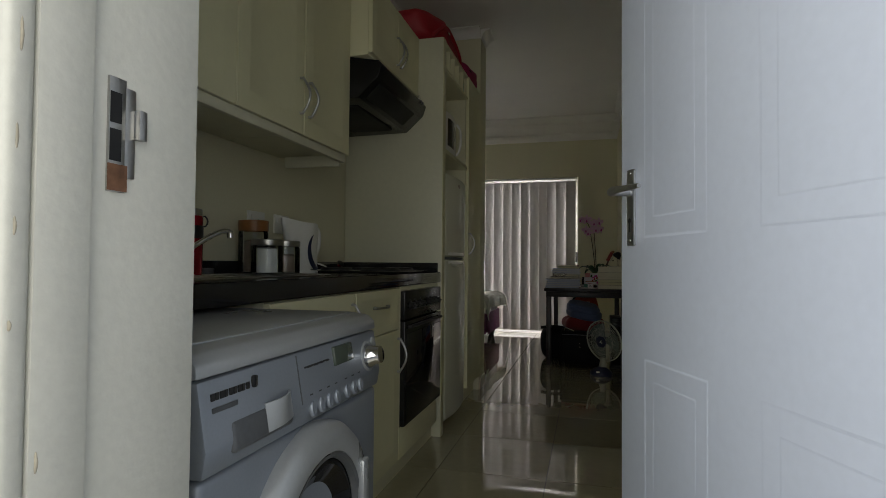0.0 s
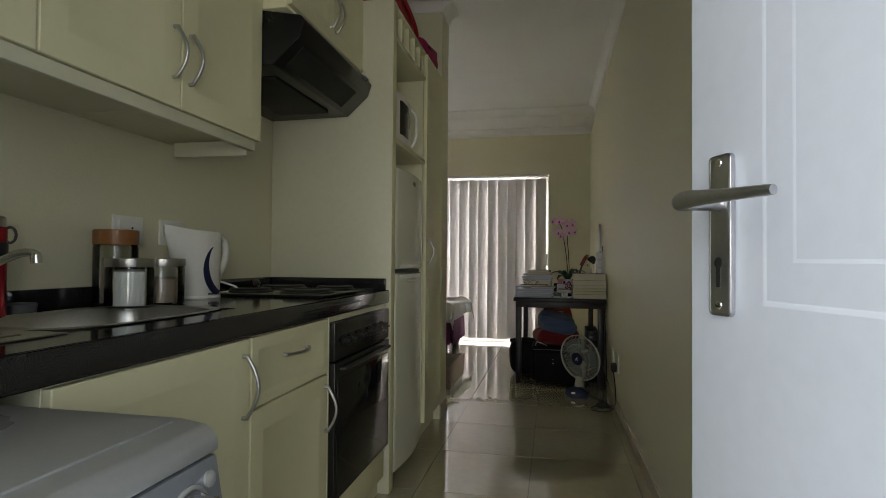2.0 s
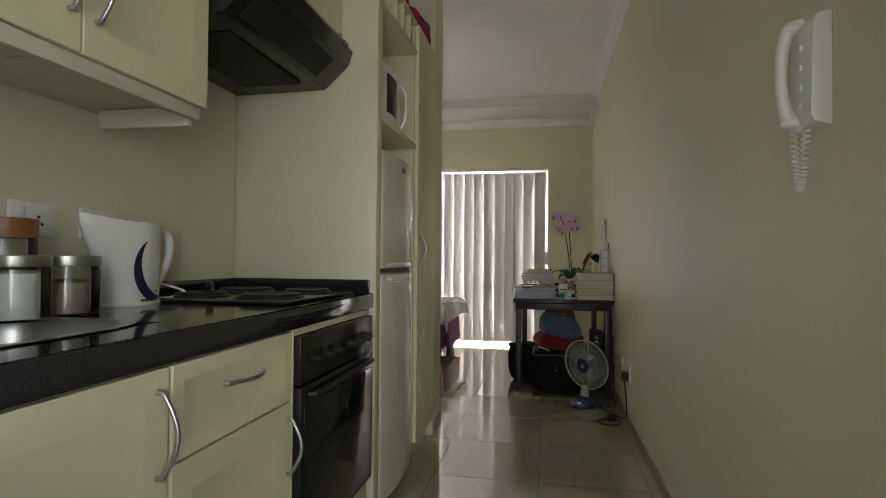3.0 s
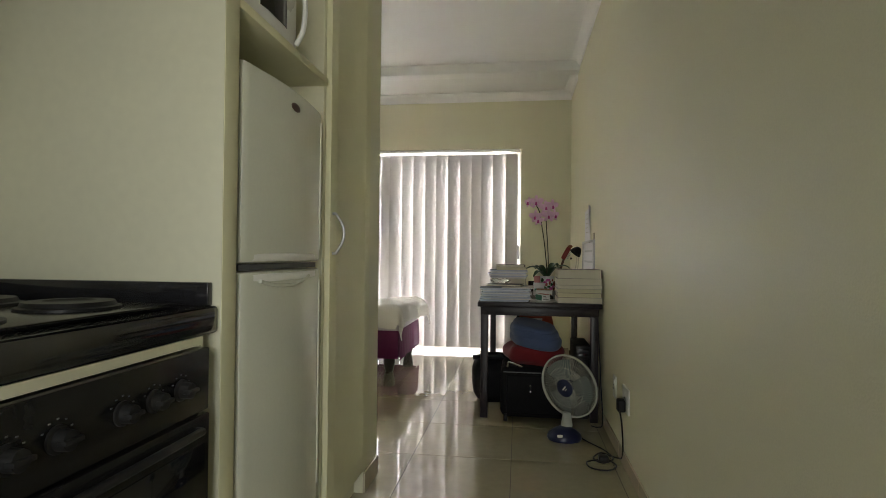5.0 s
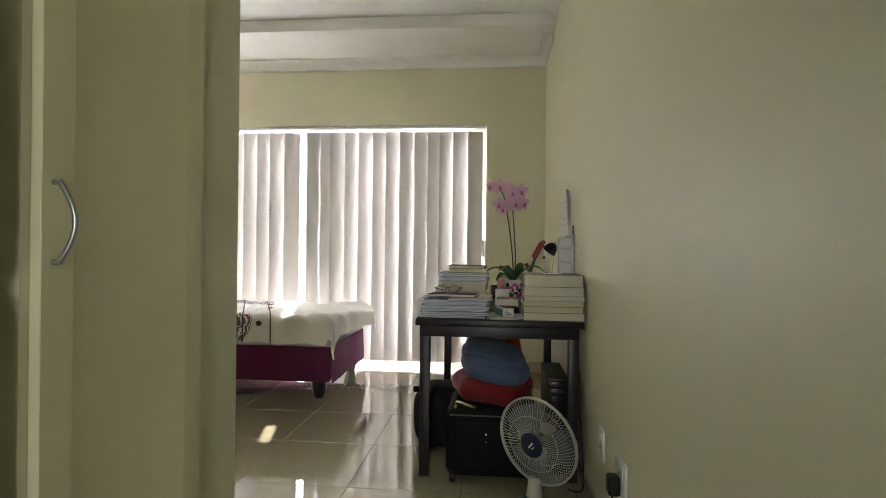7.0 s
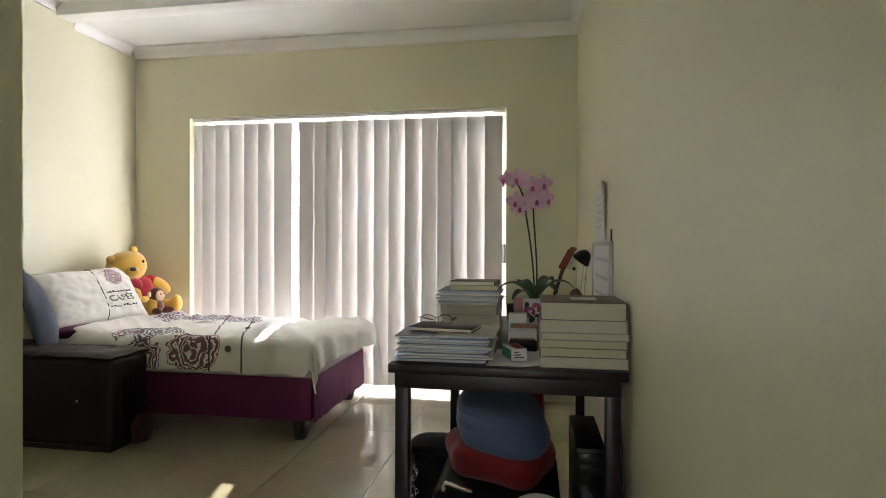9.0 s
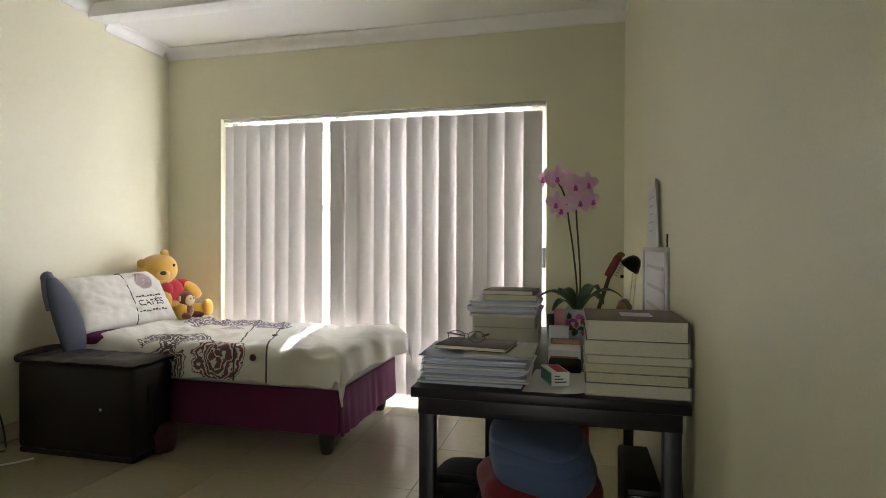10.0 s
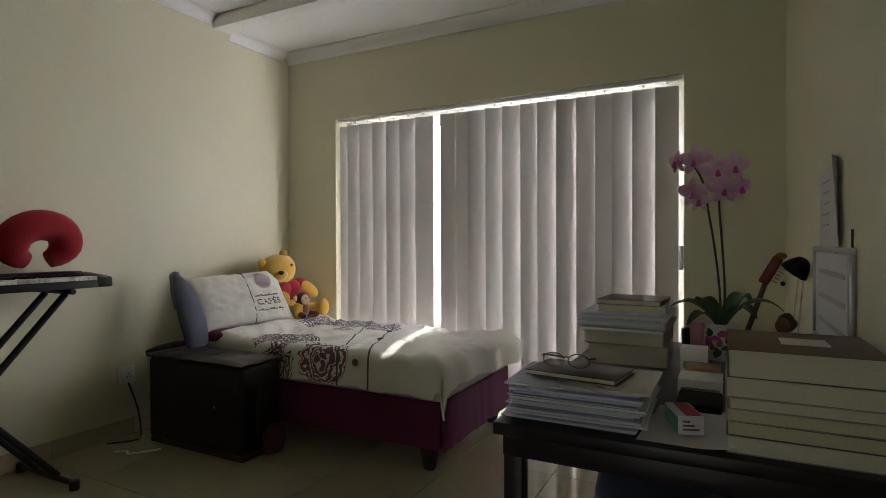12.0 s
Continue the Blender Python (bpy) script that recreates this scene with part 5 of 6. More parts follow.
def paddle(spine, sizes, bm=None):
    """A flat rounded slab lofted along a leaning spine; sizes are (half depth, half width) pairs."""
    bm = bm if bm is not None else bmesh.new()
    rings = []
    for p, (dx, dy) in zip(spine, sizes):
        rings.append([bm.verts.new(Vector(p) + Vector((dx * math.cos(a), dy * math.sin(a), 0))) for a in [2 * math.pi * k / 20 for k in range(20)]])
    for a, b in zip(rings, rings[1:]):
        for k in range(20):
            bm.faces.new([a[k], a[(k + 1) % 20], b[(k + 1) % 20], b[k]])
    bm.faces.new(rings[0][::-1])
    bm.faces.new(rings[-1])
    bmesh.ops.recalc_face_normals(bm, faces=bm.faces[:])
    return bm


cushion = thing("cushion", (-2.72, 6.76, 0.548), "slim grey-blue upright cushion leaning on the dark chest", "cushion")
sp = [(-2.700 - 0.165 * q ** 1.5, 6.76 - 0.01 * q, 0.549 + 0.43 * q) for q in [i / 12 for i in range(13)]]
sz = [(0.040 * math.sin(math.pi * (0.16 + 0.80 * q)) ** 0.6 + 0.004, 0.088 * math.sin(math.pi * (0.22 + 0.75 * q)) ** 0.55 + 0.004) for q in [i / 12 for i in range(13)]]
part("front_pad", paddle(sp, sz), grey_blue_cloth, cushion)
part("top_loop", tube(bezier([(-2.86, 6.76, 0.95), (-2.885, 6.75, 0.99), (-2.905, 6.745, 0.975), (-2.895, 6.745, 0.88), (-2.87, 6.75, 0.78)], 6), [0.020] * 6 + [0.026] * 7 + [0.022] * 12, 10), pale_blue_cloth, cushion, "paler grey-blue looped edge")

# chest by the bed
CH = (-2.862, -2.072, 6.535, 6.835)
chest = thing("chest", (-2.47, 6.7, 0), "dark wooden chest standing beside the bed head", "chest")
part("body", box(CH[0], CH[1], CH[2], CH[3], 0.025, 0.515, 0.028, seg=4), chest_wood, chest)
lid_bm = sheet(lambda u, v: Vector((CH[0] - 0.008 + (CH[1] - CH[0] + 0.014) * u, CH[2] - 0.008 + (CH[3] - CH[2] + 0.014) * v, 0.530 + 0.016 * min(1, 9 * min(u, 1 - u), 7 * min(v, 1 - v)) ** 0.5 + 0.006 * noise.noise(Vector((u * 7, v * 3, 0.5))) + 0.004 * noise.noise(Vector((u * 17, v * 6, 2.5))))), 40, 16, 0.016)
part("lid", lid_bm, chest_wood, chest, angle=80)
part("lid_roll", tube(bezier([(CH[0] - 0.005, CH[2] + 0.01, 0.530), (CH[0] - 0.02, CH[2] + 0.09, 0.540), (CH[0] - 0.02, CH[3] - 0.08, 0.548), (CH[0] - 0.015, CH[3], 0.54)], 5), 0.024, 10), chest_wood, chest)
part("plinth", box(CH[0] + 0.01, CH[1] - 0.01, CH[2] + 0.01, CH[3] - 0.01, 0.0, 0.025), chest_wood, chest)
part("knob", lathe([(0.004, 0), (0.005, 0.01), (0.009, 0.016), (0, 0.02)], n=12, m=Matrix.Translation((-2.27, CH[2], 0.285)) @ Matrix.Rotation(radians(90), 4, "X")), chrome, chest)
part("side_strap", box(CH[1] - 0.002, CH[1] + 0.008, CH[2] + 0.10, CH[2] + 0.16, 0.12, 0.40, 0.004), black_cloth, chest)
solo("dark_red_bag", blob((-2.038, 6.735, 0.085), (0.030, 0.085, 0.085), power=0.8, rough=0.35, scale=19, u=28, v=18), dark_red_cloth, "small dark red cloth bag slumped against the chest", "bag")
cable = thing("floor_cable", (-2.92, 6.45, 0), "loose black and white cables on the floor", "cable")
part("black_cable", tube(bezier([(-3.06, 6.54, 0.33), (-3.06, 6.60, 0.15), (-3.0, 6.58, 0.008), (-2.93, 6.50, 0.006), (-3.02, 6.38, 0.006)], 6), 0.005, 6), black_plastic, cable)
part("white_cable", tube(bezier([(-2.86, 6.32, 0.006), (-2.80, 6.36, 0.006), (-2.76, 6.34, 0.006), (-2.70, 6.40, 0.006), (-2.66, 6.47, 0.006)], 6), 0.005, 6), white_plastic, cable)

# soft toys: plain shapes


def bear():
    B = Vector((-2.850, 7.690, 0.61))
    bm = blob(B + Vector((0.0, 0, 0.165)), (0.115, 0.125, 0.15), mi=0)
    blob(B + Vector((0.010, 0.0, 0.205)), (0.126, 0.140, 0.112), bm, mi=1, rough=0.10, scale=14)
    h = B + Vector((0.0, -0.085, 0.378))
    blob(h, (0.125, 0.150, 0.120), bm, mi=0, turn=(14, 0, 0), power=0.92)
    blob(h + Vector((0.085, -0.055, -0.032)), (0.055, 0.06, 0.045), bm, mi=0)
    blob(h + Vector((0.125, -0.085, -0.015)), (0.022, 0.024, 0.017), bm, mi=2, u=12, v=8)
    for dx, dy in ((0.020, -0.118), (0.100, 0.03)):
        blob(h + Vector((dx + 0.02, dy, 0.040)), (0.010, 0.010, 0.012), bm, mi=2, u=10, v=8)
    for dx, dy, dz in ((-0.02, -0.135, 0.055), (0.03, 0.035, 0.125)):
        blob(h + Vector((dx, dy, dz)), (0.03, 0.034, 0.034), bm, mi=0, u=14, v=10)
    blob(B + Vector((0.115, 0.13, 0.22)), (0.055, 0.10, 0.055), bm, mi=0, turn=(-35, 0, -30))
    blob(B + Vector((0.075, 0.105, 0.245)), (0.062, 0.082, 0.058), bm, mi=1, turn=(-25, 0, -25))
    blob(B + Vector((0.09, -0.12, 0.17)), (0.05, 0.055, 0.08), bm, mi=0, turn=(25, 0, 0))
    blob(B + Vector((0.075, -0.105, 0.230)), (0.060, 0.070, 0.062), bm, mi=1, turn=(20, 0, 0))
    blob(B + Vector((0.16, 0.12, 0.055)), (0.13, 0.06, 0.058), bm, mi=0, turn=(0, 0, 25))
    blob(B + Vector((0.245, 0.165, 0.075)), (0.045, 0.062, 0.072), bm, mi=0, turn=(0, 0, 25))
    blob(B + Vector((0.17, -0.09, 0.055)), (0.12, 0.06, 0.058), bm, mi=0, turn=(0, 0, -15))
    blob(B + Vector((0.25, -0.115, 0.075)), (0.045, 0.062, 0.072), bm, mi=0)
    return bm


solo("soft_toy_bear", bear(), [yellow_plush, red_cloth, ink], "yellow plush toy bear in a red shirt sitting on the bed", "soft toy", angle=80)


def monkey():
    B = Vector((-2.60, 7.60, 0.635))
    bm = blob(B + Vector((0, 0, 0.055)), (0.055, 0.062, 0.06), mi=0)
    blob(B + Vector((0.01, 0, 0.145)), (0.055, 0.062, 0.055), bm, mi=0)
    blob(B + Vector((0.045, -0.008, 0.138)), (0.022, 0.046, 0.042), bm, mi=1)
    for s in (-1, 1):
        blob(B + Vector((0.0, s * 0.066, 0.15)), (0.012, 0.020, 0.022), bm, mi=1, u=12, v=8)
        blob(B + Vector((0.064, s * 0.016 - 0.008, 0.150)), (0.004, 0.006, 0.007), bm, mi=2, u=8, v=6)
        blob(B + Vector((0.05, s * 0.055, 0.025)), (0.06, 0.026, 0.026), bm, mi=0, turn=(0, 0, s * 20))
    return bm


solo("soft_toy_monkey", monkey(), [brown_plush, tan_plush, ink], "small brown plush monkey leaning on the bear", "soft toy", angle=80)

# ---- keyboard on its stand ----
stand = thing("keyboard_stand", (-2.8, 5.6, 0), "black folding X stand under the keyboard", "stand")
for x in (-2.72, -2.90):
    part("leg", tube([(x, 5.95, 0.04), (x, 5.20, 0.945)], 0.016, 10), black_plastic, stand)
    part("leg", tube([(x + 0.03, 5.20, 0.04), (x + 0.03, 5.98, 0.945)], 0.016, 10), black_plastic, stand)
for y in (5.945, 5.20):
    f = part("foot_bar", tube([(-3.05, y, 0.03), (-2.56, y, 0.03)], 0.015, 10), black_plastic, stand)
    for x in (-3.045, -2.565):
        part("rubber_foot", lathe([(0, 0), (0.022, 0), (0.024, 0.015), (0.022, 0.045), (0, 0.047)], (x, y, 0.0), 14), black_plastic, f)
for y in (5.98, 5.20):
    part("arm", tube([(-2.98, y, 0.958), (-2.62, y, 0.958)], 0.014, 10), black_plastic, stand)
part("pivot", tube([(-2.93, 5.577, 0.465), (-2.67, 5.577, 0.465)], 0.018, 10), grey_dark, stand)
kb = thing("keyboard", (-2.8, 5.6, 0.91), "black electronic keyboard with white keys on its stand", "keyboard")
bm = extrude([(-2.60, 0.912), (-2.98, 0.912), (-3.0, 0.935), (-2.99, 0.985), (-2.82, 0.990), (-2.79, 0.962), (-2.605, 0.950)], "y", 5.05, 6.135, bevel=0.006)
part("case", bm, black_plastic, kb)
part("end_cheek", extrude([(-2.595, 0.912), (-2.98, 0.912), (-2.99, 0.965), (-2.82, 0.985), (-2.60, 0.965)], "y", 6.09, 6.165, bevel=0.010), black_plastic, kb)
for i in range(45):
    y = 5.085 + i * 0.0223
    part("white_key", box(-2.785, -2.602, y, y + 0.0212, 0.950, 0.968, 0.0015, seg=1), white_plastic, kb)
    if i % 7 in (0, 1, 3, 4, 5):
        part("black_key", box(-2.785, -2.68, y + 0.0165, y + 0.0275, 0.967, 0.978, 0.0015, seg=1), ink, kb)
kb.location.z += 0.062
a0 = [math.pi * (-0.36 + 1.72 * i / 22) for i in range(23)]
npil = thing("neck_pillow", (-2.86, 5.92, 1.05), "red horseshoe travel neck pillow standing on the keyboard", "neck pillow")
pts = [(-2.86 + 0.03 * math.sin(a), 5.95 + 0.125 * math.cos(a), 1.198 + 0.094 * math.sin(a)) for a in a0]
part("cushion", tube(pts, [0.044 + 0.034 * min(1, 6 * i / 22, 6 * (22 - i) / 22) for i in range(23)], 18), red_cloth, npil)
solo("red_cushion", blob((-2.88, 5.62, 1.152), (0.07, 0.16, 0.105), power=0.7, rough=0.05), red_cloth, "red fabric cushion lying on the keyboard", "cushion")

# ---- desk ----
DKX0, DKX1, DKY0, DKY1, DKZ = -0.258, 0.532, 5.655, 7.02, 0.755
desk = thing("desk", (0.137, 6.33, 0), "dark stained wooden table against the corridor wall", "table")
part("tabletop", box(DKX0, DKX1, DKY0, DKY1, DKZ - 0.032, DKZ, 0.005), desk_wood, desk)
for a in ((DKX0 + 0.02, DKX1 - 0.02, DKY0 + 0.018, DKY0 + 0.04), (DKX0 + 0.02, DKX1 - 0.02, DKY1 - 0.04, DKY1 - 0.018), (DKX0 + 0.018, DKX0 + 0.04, DKY0 + 0.041, DKY1 - 0.041), (DKX1 - 0.04, DKX1 - 0.018, DKY0 + 0.041, DKY1 - 0.041)):
    part("apron", box(*a, DKZ - 0.085, DKZ - 0.033, 0.002), desk_wood, desk)
for x, y in itertools.product((DKX0 + 0.045, DKX1 - 0.045), (DKY0 + 0.045, DKY1 - 0.045)):
    part("leg", box(x - 0.024, x + 0.024, y - 0.024, y + 0.024, 0.0, DKZ - 0.034, 0.004), desk_wood, desk)


def leaves(name, x0, x1, y0, y1, z, n, th, mats, label, cat, jit=0.012, seed=1, group="papers on the desk"):
    """A heap of flat sheaves or books, each a part of its own."""
    rnd = random.Random(seed)
    t = thing(name, ((x0 + x1) / 2, (y0 + y1) / 2, z), label, cat, group)
    for i in range(n):
        h = th[i % len(th)]
        dx, dy, tw = rnd.uniform(-jit, jit), rnd.uniform(-jit, jit), rnd.uniform(-2.2, 2.2) * jit / 0.012
        m = Matrix.Translation(((x0 + x1) / 2 + dx, (y0 + y1) / 2 + dy, z)) @ Matrix.Rotation(radians(tw), 4, "Z")
        w, d = (x1 - x0) / 2 - rnd.uniform(0, jit), (y1 - y0) / 2 - rnd.uniform(0, jit)
        part("sheaf", box(-w, w, -d, d, 0.0003, h - 0.0006, min(0.0012, h * 0.2), m=m, seg=1), mats[i % len(mats)], t)
        z += h
    return t, z


def book(x0, x1, y0, y1, z, h, cover, pages, label, group="thick books", tw=0.0):
    t = thing("book", ((x0 + x1) / 2, (y0 + y1) / 2, z), label, "book", group)
    m = Matrix.Translation(((x0 + x1) / 2, (y0 + y1) / 2, z)) @ Matrix.Rotation(radians(tw), 4, "Z")
    w, d = (x1 - x0) / 2, (y1 - y0) / 2
    part("page_block", box(-w + 0.004, w - 0.004, -d + 0.004, d - 0.004, 0.0013, h - 0.0013, 0.0008, m=m, seg=1), pages, t)
    part("cover", box(-w, w, -d, d, 0.0003, 0.0012, m=m), cover, t)
    part("cover", box(-w, w, -d, d, h - 0.0012, h - 0.0003, m=m), cover, t)
    part("spine", box(w - 0.0035, w, -d, d, 0.0014, h - 0.0014, m=m), cover, t)
    return z + h


_, zt = leaves("paper_stack", -0.245, 0.085, 5.70, 5.985, DKZ, 14, (0.008, 0.005, 0.007, 0.004, 0.0075, 0.005), (paper_blue, paper_blue, paper_white), "stack of bluish printed papers at the front of the desk", "papers", seed=3)
leaves("loose_folder", -0.115, 0.105, 5.71, 5.97, zt, 2, (0.005, 0.006), (paper_white, cover_grey), "thin grey folder and papers on the paper stack", "folder", 0.006, 5)
nb = thing("notebook", (-0.09, 5.83, zt + 0.011), "black notebook lying on the papers", "notebook")
m = Matrix.Translation((-0.085, 5.835, zt + 0.0112)) @ Matrix.Rotation(radians(-7), 4, "Z")
part("page_block", box(-0.115, 0.112, -0.075, 0.075, 0.002, 0.011, m=m), page_white, nb)
part("cover", box(-0.118, 0.118, -0.078, 0.078, 0.0112, 0.0135, 0.0008, m=m), notebook_black, nb)
part("cover", box(-0.118, 0.118, -0.078, 0.078, 0.0, 0.0018, m=m), notebook_black, nb)
gz = zt + 0.0112 + 0.0137
gl = thing("spectacles", (-0.12, 5.83, gz), "brown-framed spectacles lying folded on the notebook", "spectacles")
for cx in (-0.152, -0.086):
    ring = [(cx + 0.028 * math.cos(a), 5.825, gz + 0.020 + 0.018 * math.sin(a)) for a in [i * math.pi / 9 for i in range(18)]]
    rm = part("rim", tube(ring, 0.0016, 6, closed=True), cover_brown, gl)
    lens = part("lens", lathe([(0, 0), (0.027, 0), (0.027, 0.001), (0, 0.0012)], n=20, m=Matrix.Translation((cx, 5.825, gz + 0.020)) @ Matrix.Rotation(radians(90), 4, "X") @ Matrix.Diagonal((1, 0.64, 1, 1))), jar_glass, rm)
part("bridge", tube([(-0.126, 5.825, gz + 0.026), (-0.119, 5.823, gz + 0.030), (-0.112, 5.825, gz + 0.026)], 0.0018, 6), cover_brown, gl)
for x, s in ((-0.182, -1), (-0.056, 1)):
    part("temple", tube(bezier([(x, 5.826, gz + 0.028), (x + 0.006 * s, 5.86, gz + 0.024), (x - 0.01 * s, 5.91, gz + 0.012), (x - 0.03 * s, 5.935, gz + 0.004)], 4), 0.0026, 6), cover_brown, gl)

z = DKZ
z = book(-0.205, 0.070, 6.44, 6.72, z, 0.072, cover_grey, page_white, "thick white book at the bottom of the rear stack", "rear stack", 1.5)
z = book(-0.210, 0.065, 6.44, 6.72, z, 0.052, cover_grey, page_white, "pale book in the rear stack on the desk", "rear stack", -2)
_, z = leaves("rear_paper_pile", -0.225, 0.085, 6.40, 6.74, z, 6, (0.012, 0.009, 0.012, 0.010), (paper_white, paper_blue), "slumped white papers on the rear stack", "papers", 0.016, 9, "rear stack")
z = book(-0.175, 0.060, 6.46, 6.70, z, 0.024, cover_grey, page_mat, "grey paperback near the top of the rear stack", "rear stack", 3)
z = book(-0.170, 0.055, 6.47, 6.70, z, 0.018, cover_brown, page_white, "slim dark book on top of the rear stack", "rear stack", -3)

z = DKZ
bt = [(0.036, page_white, "thick white book at the bottom of the tall stack"), (0.030, page_mat, "yellowed thick book low in the tall stack"), (0.026, page_mat, "yellowed book in the tall stack"), (0.024, page_white, "pale book in the tall stack"), (0.042, page_white, "thick pale book near the top of the tall stack"), (0.058, page_white, "very thick book with a grey cover on top")]
for i, (h, pg, lb) in enumerate(bt):
    z = book(0.252 + 0.003 * (i % 2), 0.537 - 0.003 * (i % 3), 5.69, 5.965 + 0.012 * (i % 3), z, h, (cover_grey, cover_brown)[i in (1, 5)], pg, lb, "tall book stack", (0.4, -0.6, 0.3, 0.8, -0.5, 0.2)[i])
BOOK_TOP = z
solo("paper_slip", box(0.36, 0.45, 5.80, 5.89, BOOK_TOP + 0.0003, BOOK_TOP + 0.0013), paper_white, "small white note lying on the tall book stack", "note")

# clutter in the middle of the desk
sh = sheet(lambda u, v: Vector((0.075 + 0.20 * u + 0.02 * v, 5.68 + 0.30 * v, DKZ + 0.002 + 0.02 * max(0, u - 0.55) ** 2 * 3 * (1 - v))), 12, 10, 0.0006)
solo("loose_sheet", sh, paper_white, "curling loose white sheet at the desk edge", "paper")
mb = thing("medicine_box", (0.165, 5.78, DKZ + 0.004), "small white and green medicine box on the loose sheet", "carton")
m = Matrix.Translation((0.165, 5.80, DKZ + 0.006)) @ Matrix.Rotation(radians(20), 4, "Z")
part("carton_body", box(-0.028, 0.028, -0.055, 0.055, 0, 0.042, 0.001, m=m), paper_white, mb)
part("green_panel", box(-0.0286, -0.0279, -0.054, 0.054, 0.004, 0.038, m=m), green_print, mb)
part("red_panel", box(-0.010, 0.024, -0.050, 0.050, 0.0415, 0.0427, m=m), red_cloth, mb)
for k in range(3):
    part("print_bar", box(-0.018, 0.018 - 0.01 * k, -0.0557, -0.0549, 0.010 + 0.009 * k, 0.014 + 0.009 * k, m=m), grey_dark, mb)
wal = thing("black_wallet", (0.205, 6.02, DKZ), "flat black wallet lying on the desk", "wallet")
part("wallet_body", box(0.135, 0.245, 5.95, 6.10, DKZ + 0.0003, DKZ + 0.022, 0.006, seg=3), black_cloth, wal)
for i, (x0, x1, y0, y1, h, mt, lb) in enumerate(((0.13, 0.245, 6.10, 6.22, 0.05, paper_white, "small white carton beside the wallet"), (0.14, 0.24, 6.235, 6.33, 0.055, orange_print, "small orange and cream carton on the desk"), (0.12, 0.20, 6.35, 6.42, 0.095, paper_white, "small white printed carton by the orchid"))):
    c = thing("small_carton", ((x0 + x1) / 2, (y0 + y1) / 2, DKZ), lb, "carton", "small cartons")
    part("carton_body", box(x0, x1, y0, y1, DKZ + 0.0003, DKZ + h, 0.0012), mt, c)
    part("carton_stripe", box(x0 + 0.008, x1 - 0.008, y0 - 0.0008, y0 + 0.0004, DKZ + h * 0.3, DKZ + h * 0.55), (orange_print, paper_white, green_print)[i], c)
tb = thing("lotion_tube", (0.155, 6.66, DKZ), "upright pink lotion tube behind the cartons", "tube")
part("cap", lathe([(0, 0), (0.020, 0), (0.020, 0.022), (0, 0.023)], (0.155, 6.66, DKZ + 0.0003), 18), white_plastic, tb)
bm = sheet(lambda u, v: Vector((0.155 + (0.021 + 0.005 * v) * math.cos(2 * math.pi * u), 6.66 + 0.021 * (1 - v * 0.92) * math.sin(2 * math.pi * u), DKZ + 0.023 + 0.115 * v)), 24, 6)
part("tube_body", bm, mat("pink_tube", (0.62, 0.26, 0.26), 0.4, vary=0.2, grain=20), tb)
dc = solo("dark_cup", lathe([(0, 0), (0.034, 0), (0.037, 0.06), (0.036, 0.085), (0.030, 0.086), (0.028, 0.06), (0, 0.058)], (0.125, 6.86, DKZ + 0.0003), 24), black_plastic, "small black round pot on the desk", "pot")

# orchid
O = Vector((0.235, 6.70, DKZ))
orchid = thing("orchid", tuple(O), "pink moth orchid in a printed pot on the desk", "orchid")
pot = part("pot", lathe([(0, 0.0003), (0.045, 0.0003), (0.048, 0.01), (0.058, 0.130), (0.060, 0.136), (0.055, 0.137), (0.050, 0.118), (0, 0.116)], tuple(O), 28), paper_white, orchid, "white pot printed with red flowers")
for i in range(14):
    a, zz = -2.6 + 0.16 * i, 0.035 + 0.07 * ((i * 7) % 5) / 4
    r = 0.0505 + 0.0095 * zz / 0.13
    bmf = blob((0, 0, 0), (0.0014, 0.010 + 0.008 * ((i * 5) % 3) / 2, 0.009 + 0.009 * ((i * 7) % 4) / 3), u=12, v=8, rough=0.5, scale=90)
    bmf.transform(Matrix.Translation(O + Vector((r * math.cos(a), r * math.sin(a), zz))) @ Matrix.Rotation(a, 4, "Z"))
    part("pot_print", bmf, (pot_red, petal_deep, leaf_mat)[i % 3], pot)


def orchid_leaf(ang, length, width, rise, droop):
    d = Vector((math.cos(ang), math.sin(ang), 0))
    s = Vector((-math.sin(ang), math.cos(ang), 0))

    def f(u, v):
        w = width * math.sin(math.pi * min(1, 0.12 + 0.88 * u)) ** 0.7 * (2 * v - 1)
        return O + Vector((0, 0, 0.118)) + d * (length * u) + s * w + Vector((0, 0, rise * math.sin(math.pi * 0.62 * u) - droop * u * u + 0.25 * abs(w)))
    return sheet(f, 14, 6, 0.003)


for a, L, w, r, dr in ((2.95, 0.19, 0.040, 0.12, 0.06), (0.05, 0.20, 0.038, 0.13, 0.05), (-0.7, 0.15, 0.036, 0.12, 0.06), (2.3, 0.14, 0.034, 0.13, 0.05), (0.8, 0.15, 0.034, 0.15, 0.05), (-2.5, 0.14, 0.034, 0.09, 0.07)):
    part("leaf", orchid_leaf(a, L, w, r, dr), leaf_mat, orchid)
stems = ([(0.0, 0, 0.11), (-0.004, 0.0, 0.25), (-0.022, 0.0, 0.42), (-0.042, 0, 0.55), (-0.060, 0, 0.66), (-0.10, 0, 0.735), (-0.150, -0.01, 0.752)], [(0.010, 0.01, 0.11), (0.012, 0.01, 0.28), (0.002, 0.0, 0.45), (-0.006, 0, 0.56), (-0.005, 0, 0.64), (0.02, 0, 0.70), (0.055, -0.01, 0.70)])
for s in stems:
    part("stem", tube(bezier([O + Vector(p) for p in s], 6), 0.0042, 8), stem_mat, orchid)


